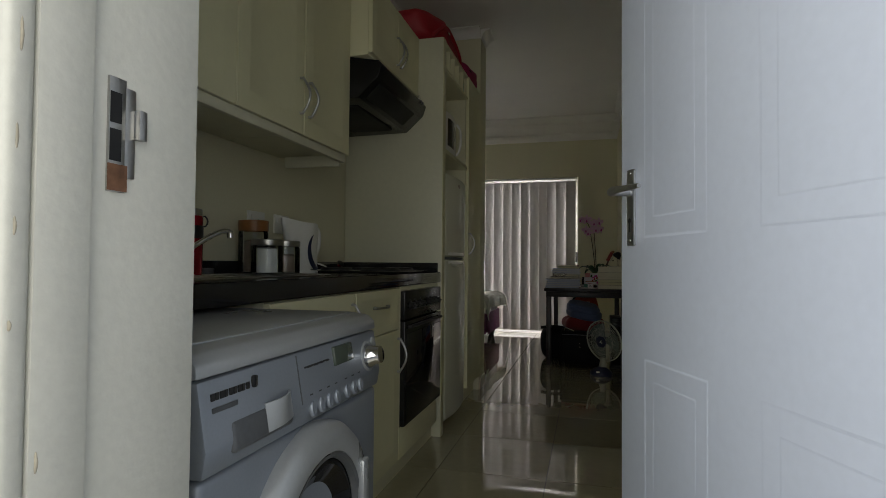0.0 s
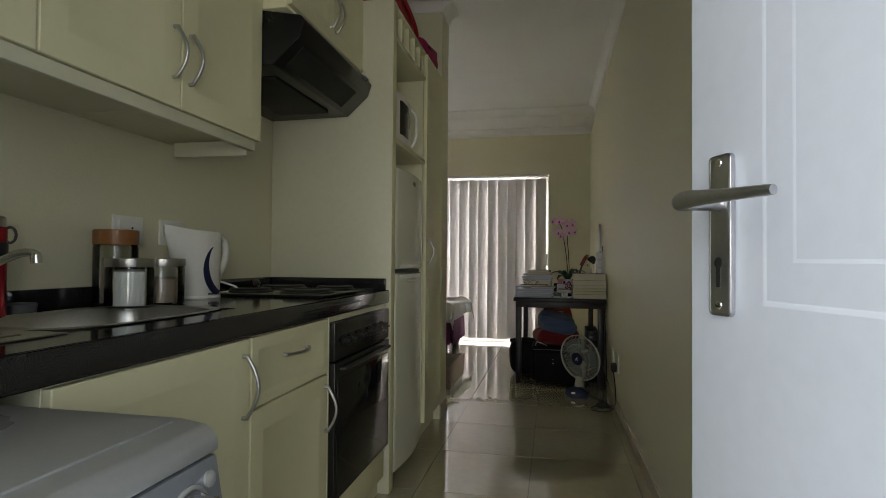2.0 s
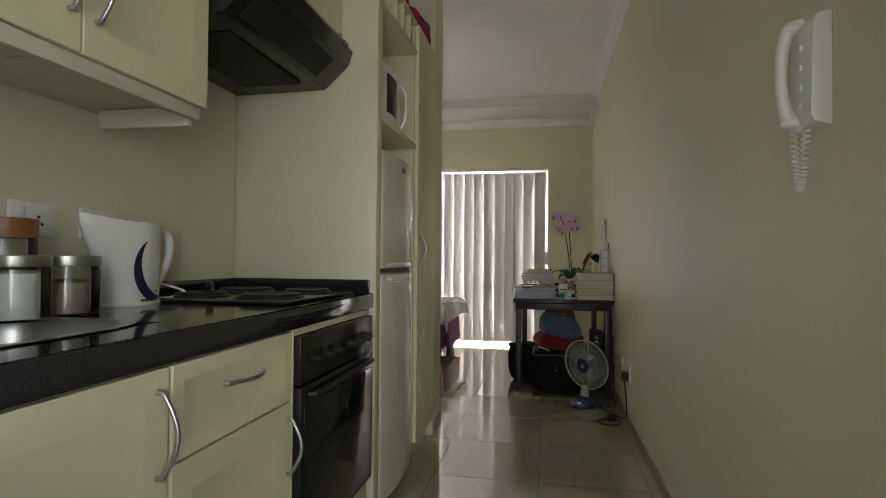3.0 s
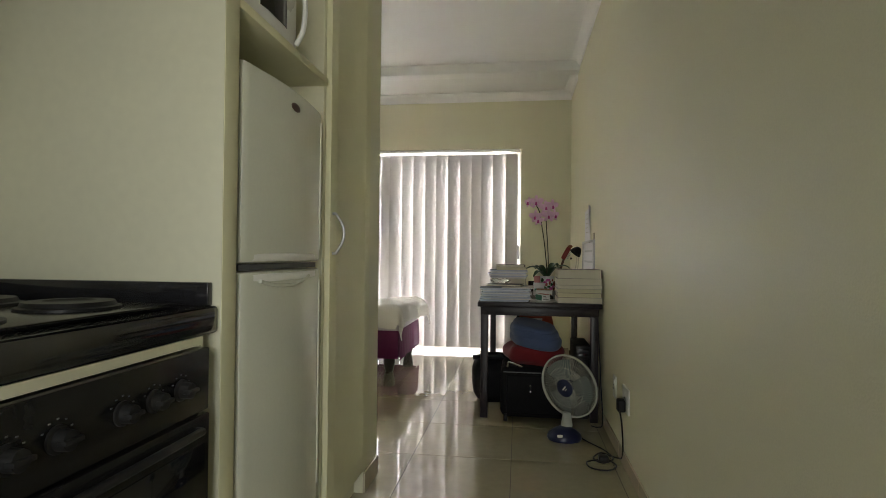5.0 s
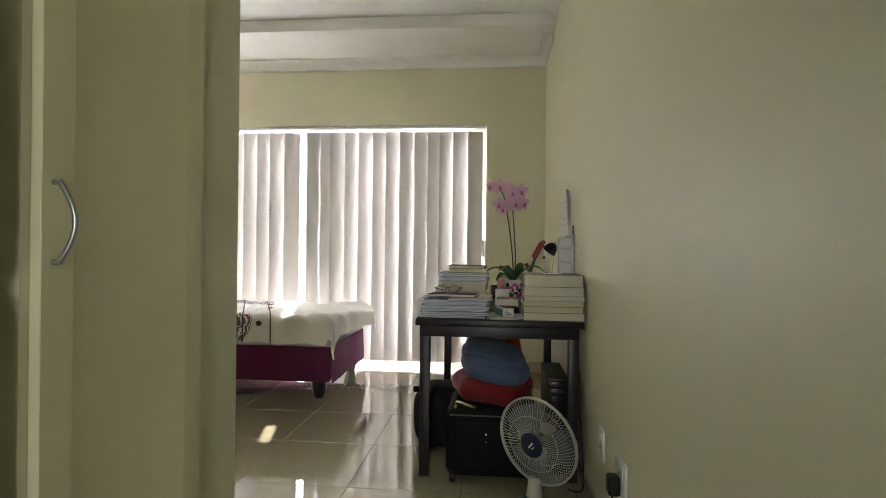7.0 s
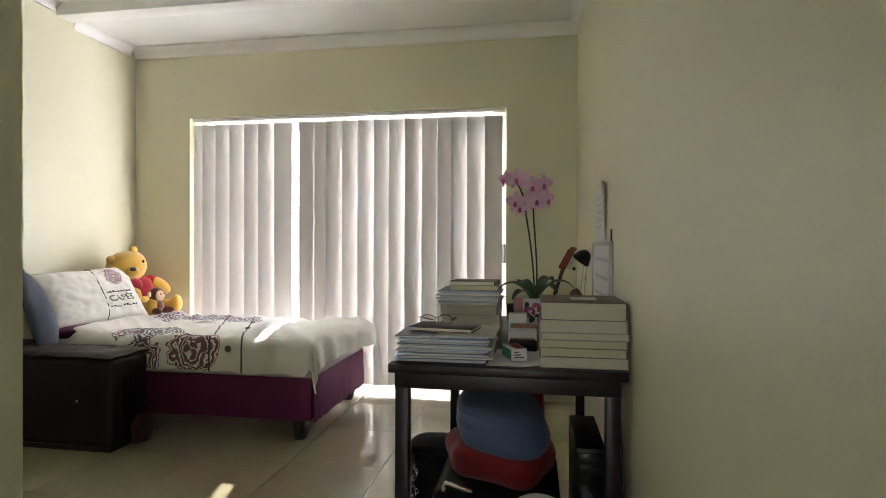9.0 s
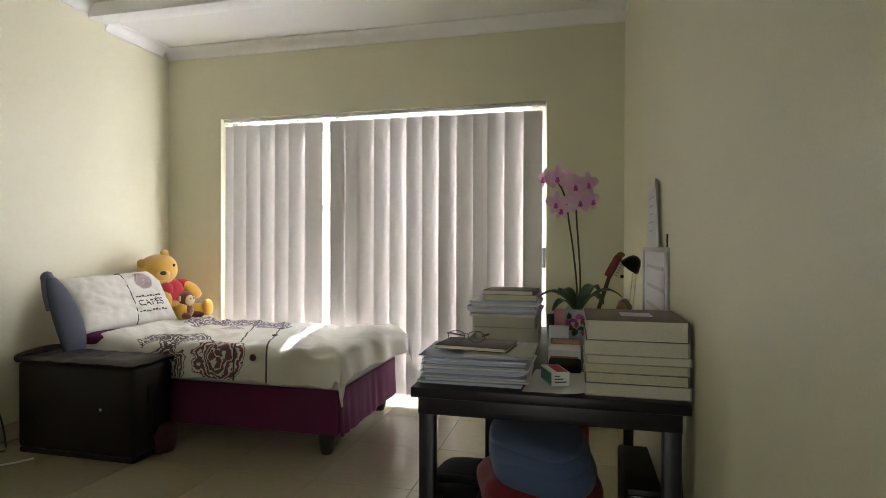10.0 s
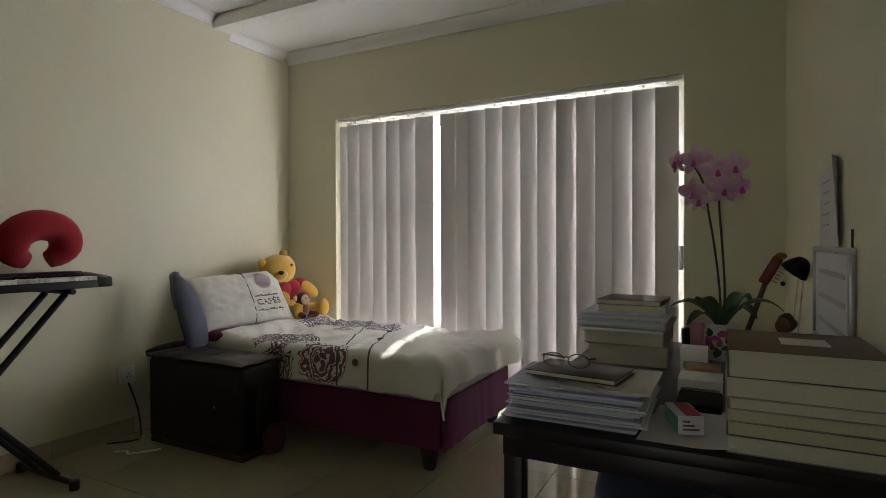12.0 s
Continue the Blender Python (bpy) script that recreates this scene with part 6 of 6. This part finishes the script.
def flower(place, face, size, roll):
    """One bloom: five petals and a darker lip, facing the yaw 'face'."""
    bm = bmesh.new()
    m = Matrix.Translation(place) @ Matrix.Rotation(radians(face), 4, "Z") @ Matrix.Rotation(radians(roll), 4, "X")
    for k, (ang, ln, wd) in enumerate(((90, 1.0, 0.52), (18, 1.08, 0.80), (162, 1.08, 0.80), (-55, 0.95, 0.48), (235, 0.95, 0.48))):
        a = radians(ang)
        g = []
        for i in range(7):
            u = i / 6
            row = []
            for j in range(5):
                w = (j / 2 - 1) * wd * size * 0.5 * math.sin(math.pi * min(1, 0.10 + 0.84 * u)) ** 0.6
                r = ln * size * u
                row.append(bm.verts.new(m @ Vector((r * math.cos(a) - w * math.sin(a), -0.25 * size * u * (1 - u) + 0.10 * size * u * u + 0.15 * abs(w) + (0.002 if k > 2 else 0), r * math.sin(a) + w * math.cos(a)))))
            g.append(row)
        for i in range(6):
            for j in range(4):
                bm.faces.new([g[i][j], g[i + 1][j], g[i + 1][j + 1], g[i][j + 1]])
    bmesh.ops.solidify(bm, geom=bm.faces[:], thickness=0.0008)
    n0 = len(bm.faces)
    blob(m @ Vector((0, -0.014, -0.006)), (0.008, 0.010, 0.010), bm, u=10, v=8, mi=1)
    blob(m @ Vector((0, -0.016, -0.016)), (0.011, 0.006, 0.008), bm, u=10, v=8, mi=1)
    return bm


for p, fc, sz, rl in (((-0.150, -0.01, 0.745), -40, 0.046, 0), ((-0.090, -0.025, 0.745), -8, 0.058, 8), ((-0.012, -0.03, 0.700), 8, 0.060, -5), ((0.042, -0.01, 0.715), 25, 0.056, 6), ((0.010, -0.04, 0.632), 5, 0.058, 10), ((0.060, 0.0, 0.640), 40, 0.052, 4), ((-0.095, -0.02, 0.625), -18, 0.056, 5), ((-0.072, -0.03, 0.592), -10, 0.044, -8)):
    part("bloom", flower(O + Vector(p), fc, sz, rl), [petal_mat, petal_deep], orchid)

# red patterned puppet-like neck, desk lamp, small doll behind the books
gu = thing("toy_guitar", (0.36, 6.86, DKZ), "small red wooden toy guitar leaning on the wall", "toy guitar")
part("body", blob((0.320, 6.90, DKZ + 0.044), (0.045, 0.03, 0.043), u=22, v=14), mat("red_brown_wood", (0.17, 0.05, 0.03), 0.4, vary=0.2), gu)
part("neck", tube([(0.325, 6.88, DKZ + 0.08), (0.39, 6.87, DKZ + 0.29)], 0.010, 10), cover_brown, gu)
m = Matrix.Translation((0.408, 6.868, DKZ + 0.335)) @ Matrix.Rotation(radians(28), 4, "Y")
part("headstock", box(-0.019, 0.019, -0.01, 0.01, -0.065, 0.050, 0.008, m=m, seg=3), red_lacquer, gu)
part("head_tip", blob(m @ Vector((0.004, -0.004, 0.058)), (0.020, 0.010, 0.014), u=12, v=8), cork, gu)
for k in range(6):
    part("tuning_peg", tube([m @ Vector((0.022, 0, -0.04 + 0.014 * k)), m @ Vector((0.040, 0, -0.04 + 0.014 * k))], 0.0035, 6), steel, gu)
lamp = thing("desk_lamp", (0.47, 6.80, DKZ), "small black desk lamp with twin chrome rods", "lamp")
part("base", lathe([(0, 0), (0.055, 0), (0.055, 0.012), (0.02, 0.020), (0, 0.021)], (0.475, 6.84, DKZ + 0.0003), 24), black_plastic, lamp)
for dx in (-0.010, 0.010):
    part("rod", tube([(0.475 + dx, 6.84, DKZ + 0.015), (0.500 + dx * 0.8, 6.83, DKZ + 0.30)], 0.003, 8), chrome, lamp)
hm = Matrix.Translation((0.478, 6.81, DKZ + 0.332)) @ Euler((radians(-10), radians(38), 0)).to_matrix().to_4x4()
part("shade", lathe([(0.010, 0.055), (0.022, 0.050), (0.036, 0.030), (0.046, 0.004), (0.050, -0.008), (0.047, -0.008), (0.034, 0.024), (0, 0.045)], n=28, m=hm), black_plastic, lamp)
part("joint", tube([(0.505, 6.83, DKZ + 0.298), (0.500, 6.82, DKZ + 0.345)], 0.008, 8), black_plastic, lamp)
part("switch_knob", blob((0.440, 6.80, DKZ + 0.283), (0.009, 0.009, 0.009), u=10, v=8), black_plastic, lamp)
dl = blob((0.425, 6.62, DKZ + 0.065), (0.036, 0.034, 0.065), u=18, v=12, mi=0)
blob((0.425, 6.60, DKZ + 0.152), (0.024, 0.024, 0.028), dl, u=18, v=12, mi=1)
blob((0.440, 6.615, DKZ + 0.160), (0.030, 0.028, 0.032), dl, u=18, v=12, mi=0, rough=0.3, scale=40)
solo("small_doll", dl, [cover_brown, skin_tone_cloth], "small brown doll-like figure behind the books", "doll", angle=80)

# papers on the corridor wall by the desk
wf = thing("wall_frame", (XR, 6.45, 0.86), "thin white framed sheet leaning on the wall over the desk", "picture frame")
part("sheet", box(XR - 0.010, XR - 0.006, 6.12, 6.74, 0.875, 1.165), paper_white, wf)
for a in ((6.10, 6.76, 1.160, 1.178), (6.10, 6.76, 0.862, 0.878), (6.10, 6.122, 0.878, 1.160), (6.738, 6.76, 0.878, 1.160)):
    part("frame_bar", box(XR - 0.018, XR - 0.002, a[0], a[1], a[2], a[3], 0.002), silver_light, wf)
for k in range(3):
    part("print_bar", box(XR - 0.0112, XR - 0.0098, 6.2, 6.66, 0.93 + 0.08 * k, 0.945 + 0.08 * k), silver_light, wf)
part("corner_wire", tube([(XR - 0.010, 6.105, 0.95), (XR - 0.010, 6.105, 1.225)], 0.003, 6), black_plastic, wf)
sh = sheet(lambda u, v: Vector((XR - 0.004 - 0.024 * max(0.0, u - 0.80) ** 2 / 0.04 * (0.15 + 0.85 * v), 6.70 - 0.40 * u - 0.05 * max(0.0, u - 0.7) * v, 1.155 + 0.265 * v + 0.02 * v * u)), 20, 10, 0.0008)
wp = thing("wall_note", (XR - 0.01, 6.5, 1.15), "curling white paper note pinned to the wall", "note")
part("note_sheet", sh, paper_white, wp)
for k in range(5):
    part("note_line", box(XR - 0.0062, XR - 0.0048, 6.50, 6.64 - 0.02 * (k % 3), 1.385 - 0.035 * k, 1.391 - 0.035 * k), cover_grey, wp)

# ---- under the desk ----
case = thing("suitcase", (0.11, 5.80, 0), "black fabric suitcase lying under the table", "suitcase")
part("shell", box(-0.105, 0.325, 5.625, 6.10, 0.022, 0.345, 0.045, seg=4), black_cloth, case)
part("front_pocket", box(-0.065, 0.285, 5.607, 5.632, 0.06, 0.30, 0.012, seg=3), black_cloth, case)
part("zip", tube([(-0.085, 5.622, 0.315), (0.305, 5.622, 0.315)], 0.004, 6), grey_dark, case)
for z in (0.20, 0.235):
    part("stud", lathe([(0.006, 0), (0.004, 0.004), (0, 0.005)], n=10, m=Matrix.Translation((0.085, 5.606, z)) @ Matrix.Rotation(radians(90), 4, "X")), chrome, case)
for x in (-0.07, 0.29):
    part("wheel", lathe([(0, -0.012), (0.024, -0.012), (0.026, 0), (0.024, 0.012), (0, 0.012)], n=18, m=Matrix.Translation((x, 5.63, 0.0265)) @ Matrix.Rotation(radians(90), 4, "Y")), black_plastic, case)
part("grab_handle", tube(bezier([(-0.06, 5.64, 0.345), (-0.05, 5.63, 0.375), (0.0, 5.625, 0.362), (0.03, 5.64, 0.347)], 5), 0.008, 8), chrome, case)
solo("red_blanket", blob((0.115, 5.86, 0.405), (0.185, 0.21, 0.075), power=0.7, u=56, v=30, rough=0.28, scale=7), blanket_red, "folded red fleece blanket on the suitcase", "blanket")
bl = thing("blue_blanket", (0.13, 5.85, 0.46), "folded blue fleece blanket on the red one", "blanket")
for i, (dx, zc, sx, sy, sz, tilt_) in enumerate(((0.004, 0.500, 0.158, 0.165, 0.055, 5), (-0.006, 0.545, 0.154, 0.160, 0.048, 8), (-0.010, 0.578, 0.140, 0.150, 0.032, 10))):
    part("fold", blob((0.125 + dx, 5.83, zc), (sx, sy, sz), power=0.62, u=64, v=32, rough=0.24, scale=5.5, turn=(4, tilt_, 6 - 7 * i)), blue_fleece, bl, angle=80)
ob_ = thing("orange_bag", (0.12, 6.25, 0), "orange-red backpack standing behind the blankets", "bag")
part("bag_body", blob((0.13, 6.30, 0.36), (0.15, 0.10, 0.345), power=0.75, u=30, v=20, rough=0.05), orange_nylon, ob_)
part("pocket", blob((0.13, 6.205, 0.50), (0.11, 0.03, 0.14), power=0.7, u=22, v=14), orange_nylon, ob_)
part("strap", tube(bezier([(-0.01, 6.22, 0.45), (0.0, 6.19, 0.60), (0.07, 6.19, 0.68), (0.13, 6.2, 0.70)], 5), 0.009, 8), black_cloth, ob_)
part("mark", box(0.07, 0.18, 6.166, 6.176, 0.585, 0.60, 0.003), white_plastic, ob_)
part("mark", box(0.09, 0.16, 6.166, 6.176, 0.56, 0.57, 0.003), black_plastic, ob_)
hb = thing("black_handbag", (-0.18, 6.15, 0), "black leather handbag with a silver chain under the table", "bag")
part("bag_body", blob((-0.175, 6.15, 0.165), (0.15, 0.17, 0.168), power=0.6, u=30, v=18, rough=0.06), black_cloth, hb)
part("roll_handle", tube(bezier([(-0.31, 6.0, 0.33), (-0.20, 5.99, 0.345), (-0.08, 6.0, 0.335)], 5), 0.016, 10), black_cloth, hb)
for k in range(14):
    part("chain_link", tube([Vector((-0.235 + 0.012 * math.sin(k * 1.1), 5.985 - 0.004 * (k % 2), 0.27 - 0.013 * k)) + (Vector((0.006 * math.cos(a), 0, 0.010 * math.sin(a))) if k % 2 else Vector((0, 0.006 * math.cos(a), 0.010 * math.sin(a)))) for a in [i * math.pi / 4 for i in range(8)]], 0.0017, 5, closed=True), chrome, hb)
tower = thing("computer_tower", (0.46, 6.0, 0), "narrow black computer tower beside the table leg", "computer")
part("case", box(0.375, 0.475, 5.745, 6.12, 0.012, 0.475, 0.006), black_plastic, tower)
part("front_panel", box(0.38, 0.47, 5.738, 5.7445, 0.03, 0.46, 0.004), black_enamel, tower)
for z in (0.40, 0.435):
    part("drive_bay", box(0.388, 0.462, 5.7355, 5.7378, z - 0.010, z + 0.012, 0.001), black_plastic, tower)
for y in (5.78, 6.08):
    part("foot", box(0.39, 0.46, y - 0.015, y + 0.015, 0.0, 0.012), black_plastic, tower)

# fan
FC = Vector((0.298, 5.345, 0.305))
fan = thing("desk_fan", (0.30, 5.35, 0), "cream table fan with a navy base and hub on the floor", "fan")
fb = lathe([(0, 0), (0.095, 0), (0.100, 0.012), (0.092, 0.035), (0.060, 0.060), (0.035, 0.072), (0, 0.074)], m=Matrix.Translation((0.275, 5.34, 0)) @ Matrix.Diagonal((1.0, 0.85, 1, 1)), n=36)
part("base", fb, fan_blue, fan, "navy blue plastic base")
part("neck", lathe([(0.030, 0.06), (0.034, 0.075), (0.026, 0.12), (0.024, 0.15)], (0.29, 5.365, 0), 20), fan_cream, fan)
fmx = Matrix.Translation(FC) @ Matrix.Rotation(radians(-38), 4, "Z") @ Matrix.Rotation(radians(8), 4, "X") @ Matrix.Rotation(radians(90), 4, "X")
part("motor", lathe([(0.030, -0.10), (0.046, -0.09), (0.050, -0.05), (0.042, -0.028), (0, -0.028)], n=24, m=fmx), fan_cream, fan)
RC = 0.182


def cage(sgn, name):
    bm = bmesh.new()
    for k in range(72):
        a = 2 * math.pi * k / 72
        tw = 0.32
        pts = []
        for i in range(6):
            u = i / 5
            r = 0.046 + (RC - 0.046) * u
            aa = a + tw * u * (1 if sgn > 0 else -1)
            pts.append(fmx @ Vector((r * math.cos(aa), r * math.sin(aa), sgn * 0.042 * (1 - u ** 2.6))))
        tube(pts, 0.0011, 4, bm)
    tube([fmx @ Vector((RC * math.cos(2 * math.pi * i / 48), RC * math.sin(2 * math.pi * i / 48), sgn * 0.004)) for i in range(48)], 0.0042, 8, bm, closed=True)
    tube([fmx @ Vector((0.115 * math.cos(2 * math.pi * i / 40), 0.115 * math.sin(2 * math.pi * i / 40), sgn * 0.032)) for i in range(40)], 0.0016, 5, bm, closed=True)
    return part(name, bm, fan_cream, fan)


front = cage(1, "front_grille")
cage(-1, "rear_grille")
part("hub_badge", lathe([(0.052, 0.036), (0.052, 0.044), (0.044, 0.049), (0, 0.051)], n=32, m=fmx), fan_blue, front, "round navy hub badge")
part("hub_mark", box(-0.012, 0.020, -0.004, 0.004, 0.0508, 0.0518, 0.0004, m=fmx @ Matrix.Rotation(radians(50), 4, "Z")), white_plastic, front)
part("hub_mark", box(-0.005, 0.012, -0.016, -0.011, 0.0505, 0.0515, 0.0004, m=fmx @ Matrix.Rotation(radians(50), 4, "Z")), white_plastic, front)
for k in range(3):
    a0_ = 2 * math.pi * k / 3
    bm = sheet(lambda u, v: fmx @ Vector(((0.030 + 0.125 * u) * math.cos(a0_ + (v - 0.5) * (1.5 - 0.3 * u)), (0.030 + 0.125 * u) * math.sin(a0_ + (v - 0.5) * (1.5 - 0.3 * u)), 0.020 * (v - 0.5))), 8, 10, 0.002)
    part("blade", bm, blade_mat, fan)
part("blade_hub", lathe([(0.034, -0.022), (0.034, 0.016), (0.026, 0.024), (0, 0.025)], n=24, m=fmx), fan_blue, fan)
part("stalk_knob", box(0.23, 0.26, 5.262, 5.272, 0.03, 0.045, 0.003), white_plastic, fan)
fcord = part("power_cord", tube(bezier([(0.33, 5.40, 0.02), (0.40, 5.30, 0.006), (0.47, 5.18, 0.006), (0.50, 5.05, 0.006), (0.44, 4.98, 0.006), (0.40, 5.04, 0.006), (0.45, 5.12, 0.008), (0.52, 5.06, 0.008), (0.535, 4.98, 0.05), (0.525, 4.945, 0.20), (0.512, 4.94, 0.29)], 8), 0.0042, 6), black_plastic, fan, "black power cord lying in loops")
part("plug", box(0.497, 0.5355, 4.905, 4.960, 0.285, 0.345, 0.008, seg=3), black_plastic, fan, "black plug in the wall socket")
part("cord_loop", tube(bezier([(0.43, 5.02, 0.007), (0.36, 4.98, 0.007), (0.37, 4.90, 0.007), (0.45, 4.88, 0.007), (0.50, 4.95, 0.007), (0.46, 5.05, 0.009)], 7), 0.0042, 6), black_plastic, fan)
part("adaptor", box(0.42, 0.47, 4.985, 5.035, 0.004, 0.035, 0.008, seg=3), black_plastic, fan)
part("lamp_cord", tube(bezier([(0.538, 6.0, 0.72), (0.537, 5.85, 0.50), (0.537, 5.75, 0.25), (0.53, 5.62, 0.03), (0.50, 5.58, 0.006), (0.46, 5.6, 0.006)], 6), 0.0035, 6), black_plastic, desk, "thin black cord hanging behind the table")

# ---- floor tiles and tiled skirting ----
TSX, TSY, JOINT = 0.515, 0.55, 0.0035
TX0, TY0 = -0.025, 0.56


def tile_mesh(w, d):
    bm = box(JOINT / 2, w - JOINT / 2, JOINT / 2, d - JOINT / 2, -0.0058, 0.0)
    me = bpy.data.meshes.new("tile")
    bm.to_mesh(me)
    bm.free()
    me.materials.append(tile_mat)
    return me


tiles_made = {}
for i in range(-8, 3):
    for j in range(-1, 15):
        x0, x1, y0, y1 = TX0 + i * TSX, TX0 + (i + 1) * TSX, TY0 + j * TSY, TY0 + (j + 1) * TSY
        x0, x1 = max(x0, XL if y1 > YN1 else XK), min(x1, XR)
        if x0 < XK and y0 < YN1 < y1:
            y0 = YN1
        y0, y1 = max(y0, 0.5), min(y1, YW + 0.15)
        if x1 - x0 < 0.02 or y1 - y0 < 0.02:
            continue
        key = (round(x1 - x0, 3), round(y1 - y0, 3))
        if key not in tiles_made:
            tiles_made[key] = tile_mesh(*key)
        ob = new("tile", tiles_made[key])
        ob.parent = floor_slab
        ob.location = Vector((x0, y0, 0)) - floor_slab.location


def skirting(name, a, b, inward, h=0.085, label="low tiled skirting in floor-tile cream"):
    """Skirting tiles from a to b along a wall; inward points into the room."""
    a, b, n = Vector((*a, 0)), Vector((*b, 0)), Vector((*inward, 0))
    L = (b - a).length
    t = thing(name, tuple((a + b) / 2), label, "skirting", kind="structure")
    d = (b - a).normalized()
    count = max(1, round(L / 0.5))
    rot = Matrix.Translation(a) @ Matrix(((d.x, n.x, 0, 0), (d.y, n.y, 0, 0), (0, 0, 1, 0), (0, 0, 0, 1)))
    for k in range(count):
        u0, u1 = L * k / count, L * (k + 1) / count
        bm = box(u0 + 0.0015, u1 - 0.0015, 0, 0.010, 0.0005, h, 0.0015, m=rot, seg=1)
        bmesh.ops.recalc_face_normals(bm, faces=bm.faces[:])
        part("skirting_tile", bm, skirt_mat, t)


skirting("baseboard_1", (XR, 0.74), (XR, YW), (-1, 0), 0.07)
skirting("baseboard_2", (XL, YN1), (XL, YW), (1, 0), 0.10, "tiled skirting along the bedroom wall")
skirting("baseboard_3", (-0.671, YN0), (-0.671, YN1), (1, 0), 0.09, "tiled skirting at the partition end")
skirting("baseboard_4", (WX1, YW), (XR - 0.012, YW), (0, -1), 0.09, "tiled skirting beside the sliding door")
skirting("baseboard_5", (XL + 0.012, YW), (WX0, YW), (0, -1), 0.09, "tiled skirting in the bedroom corner")
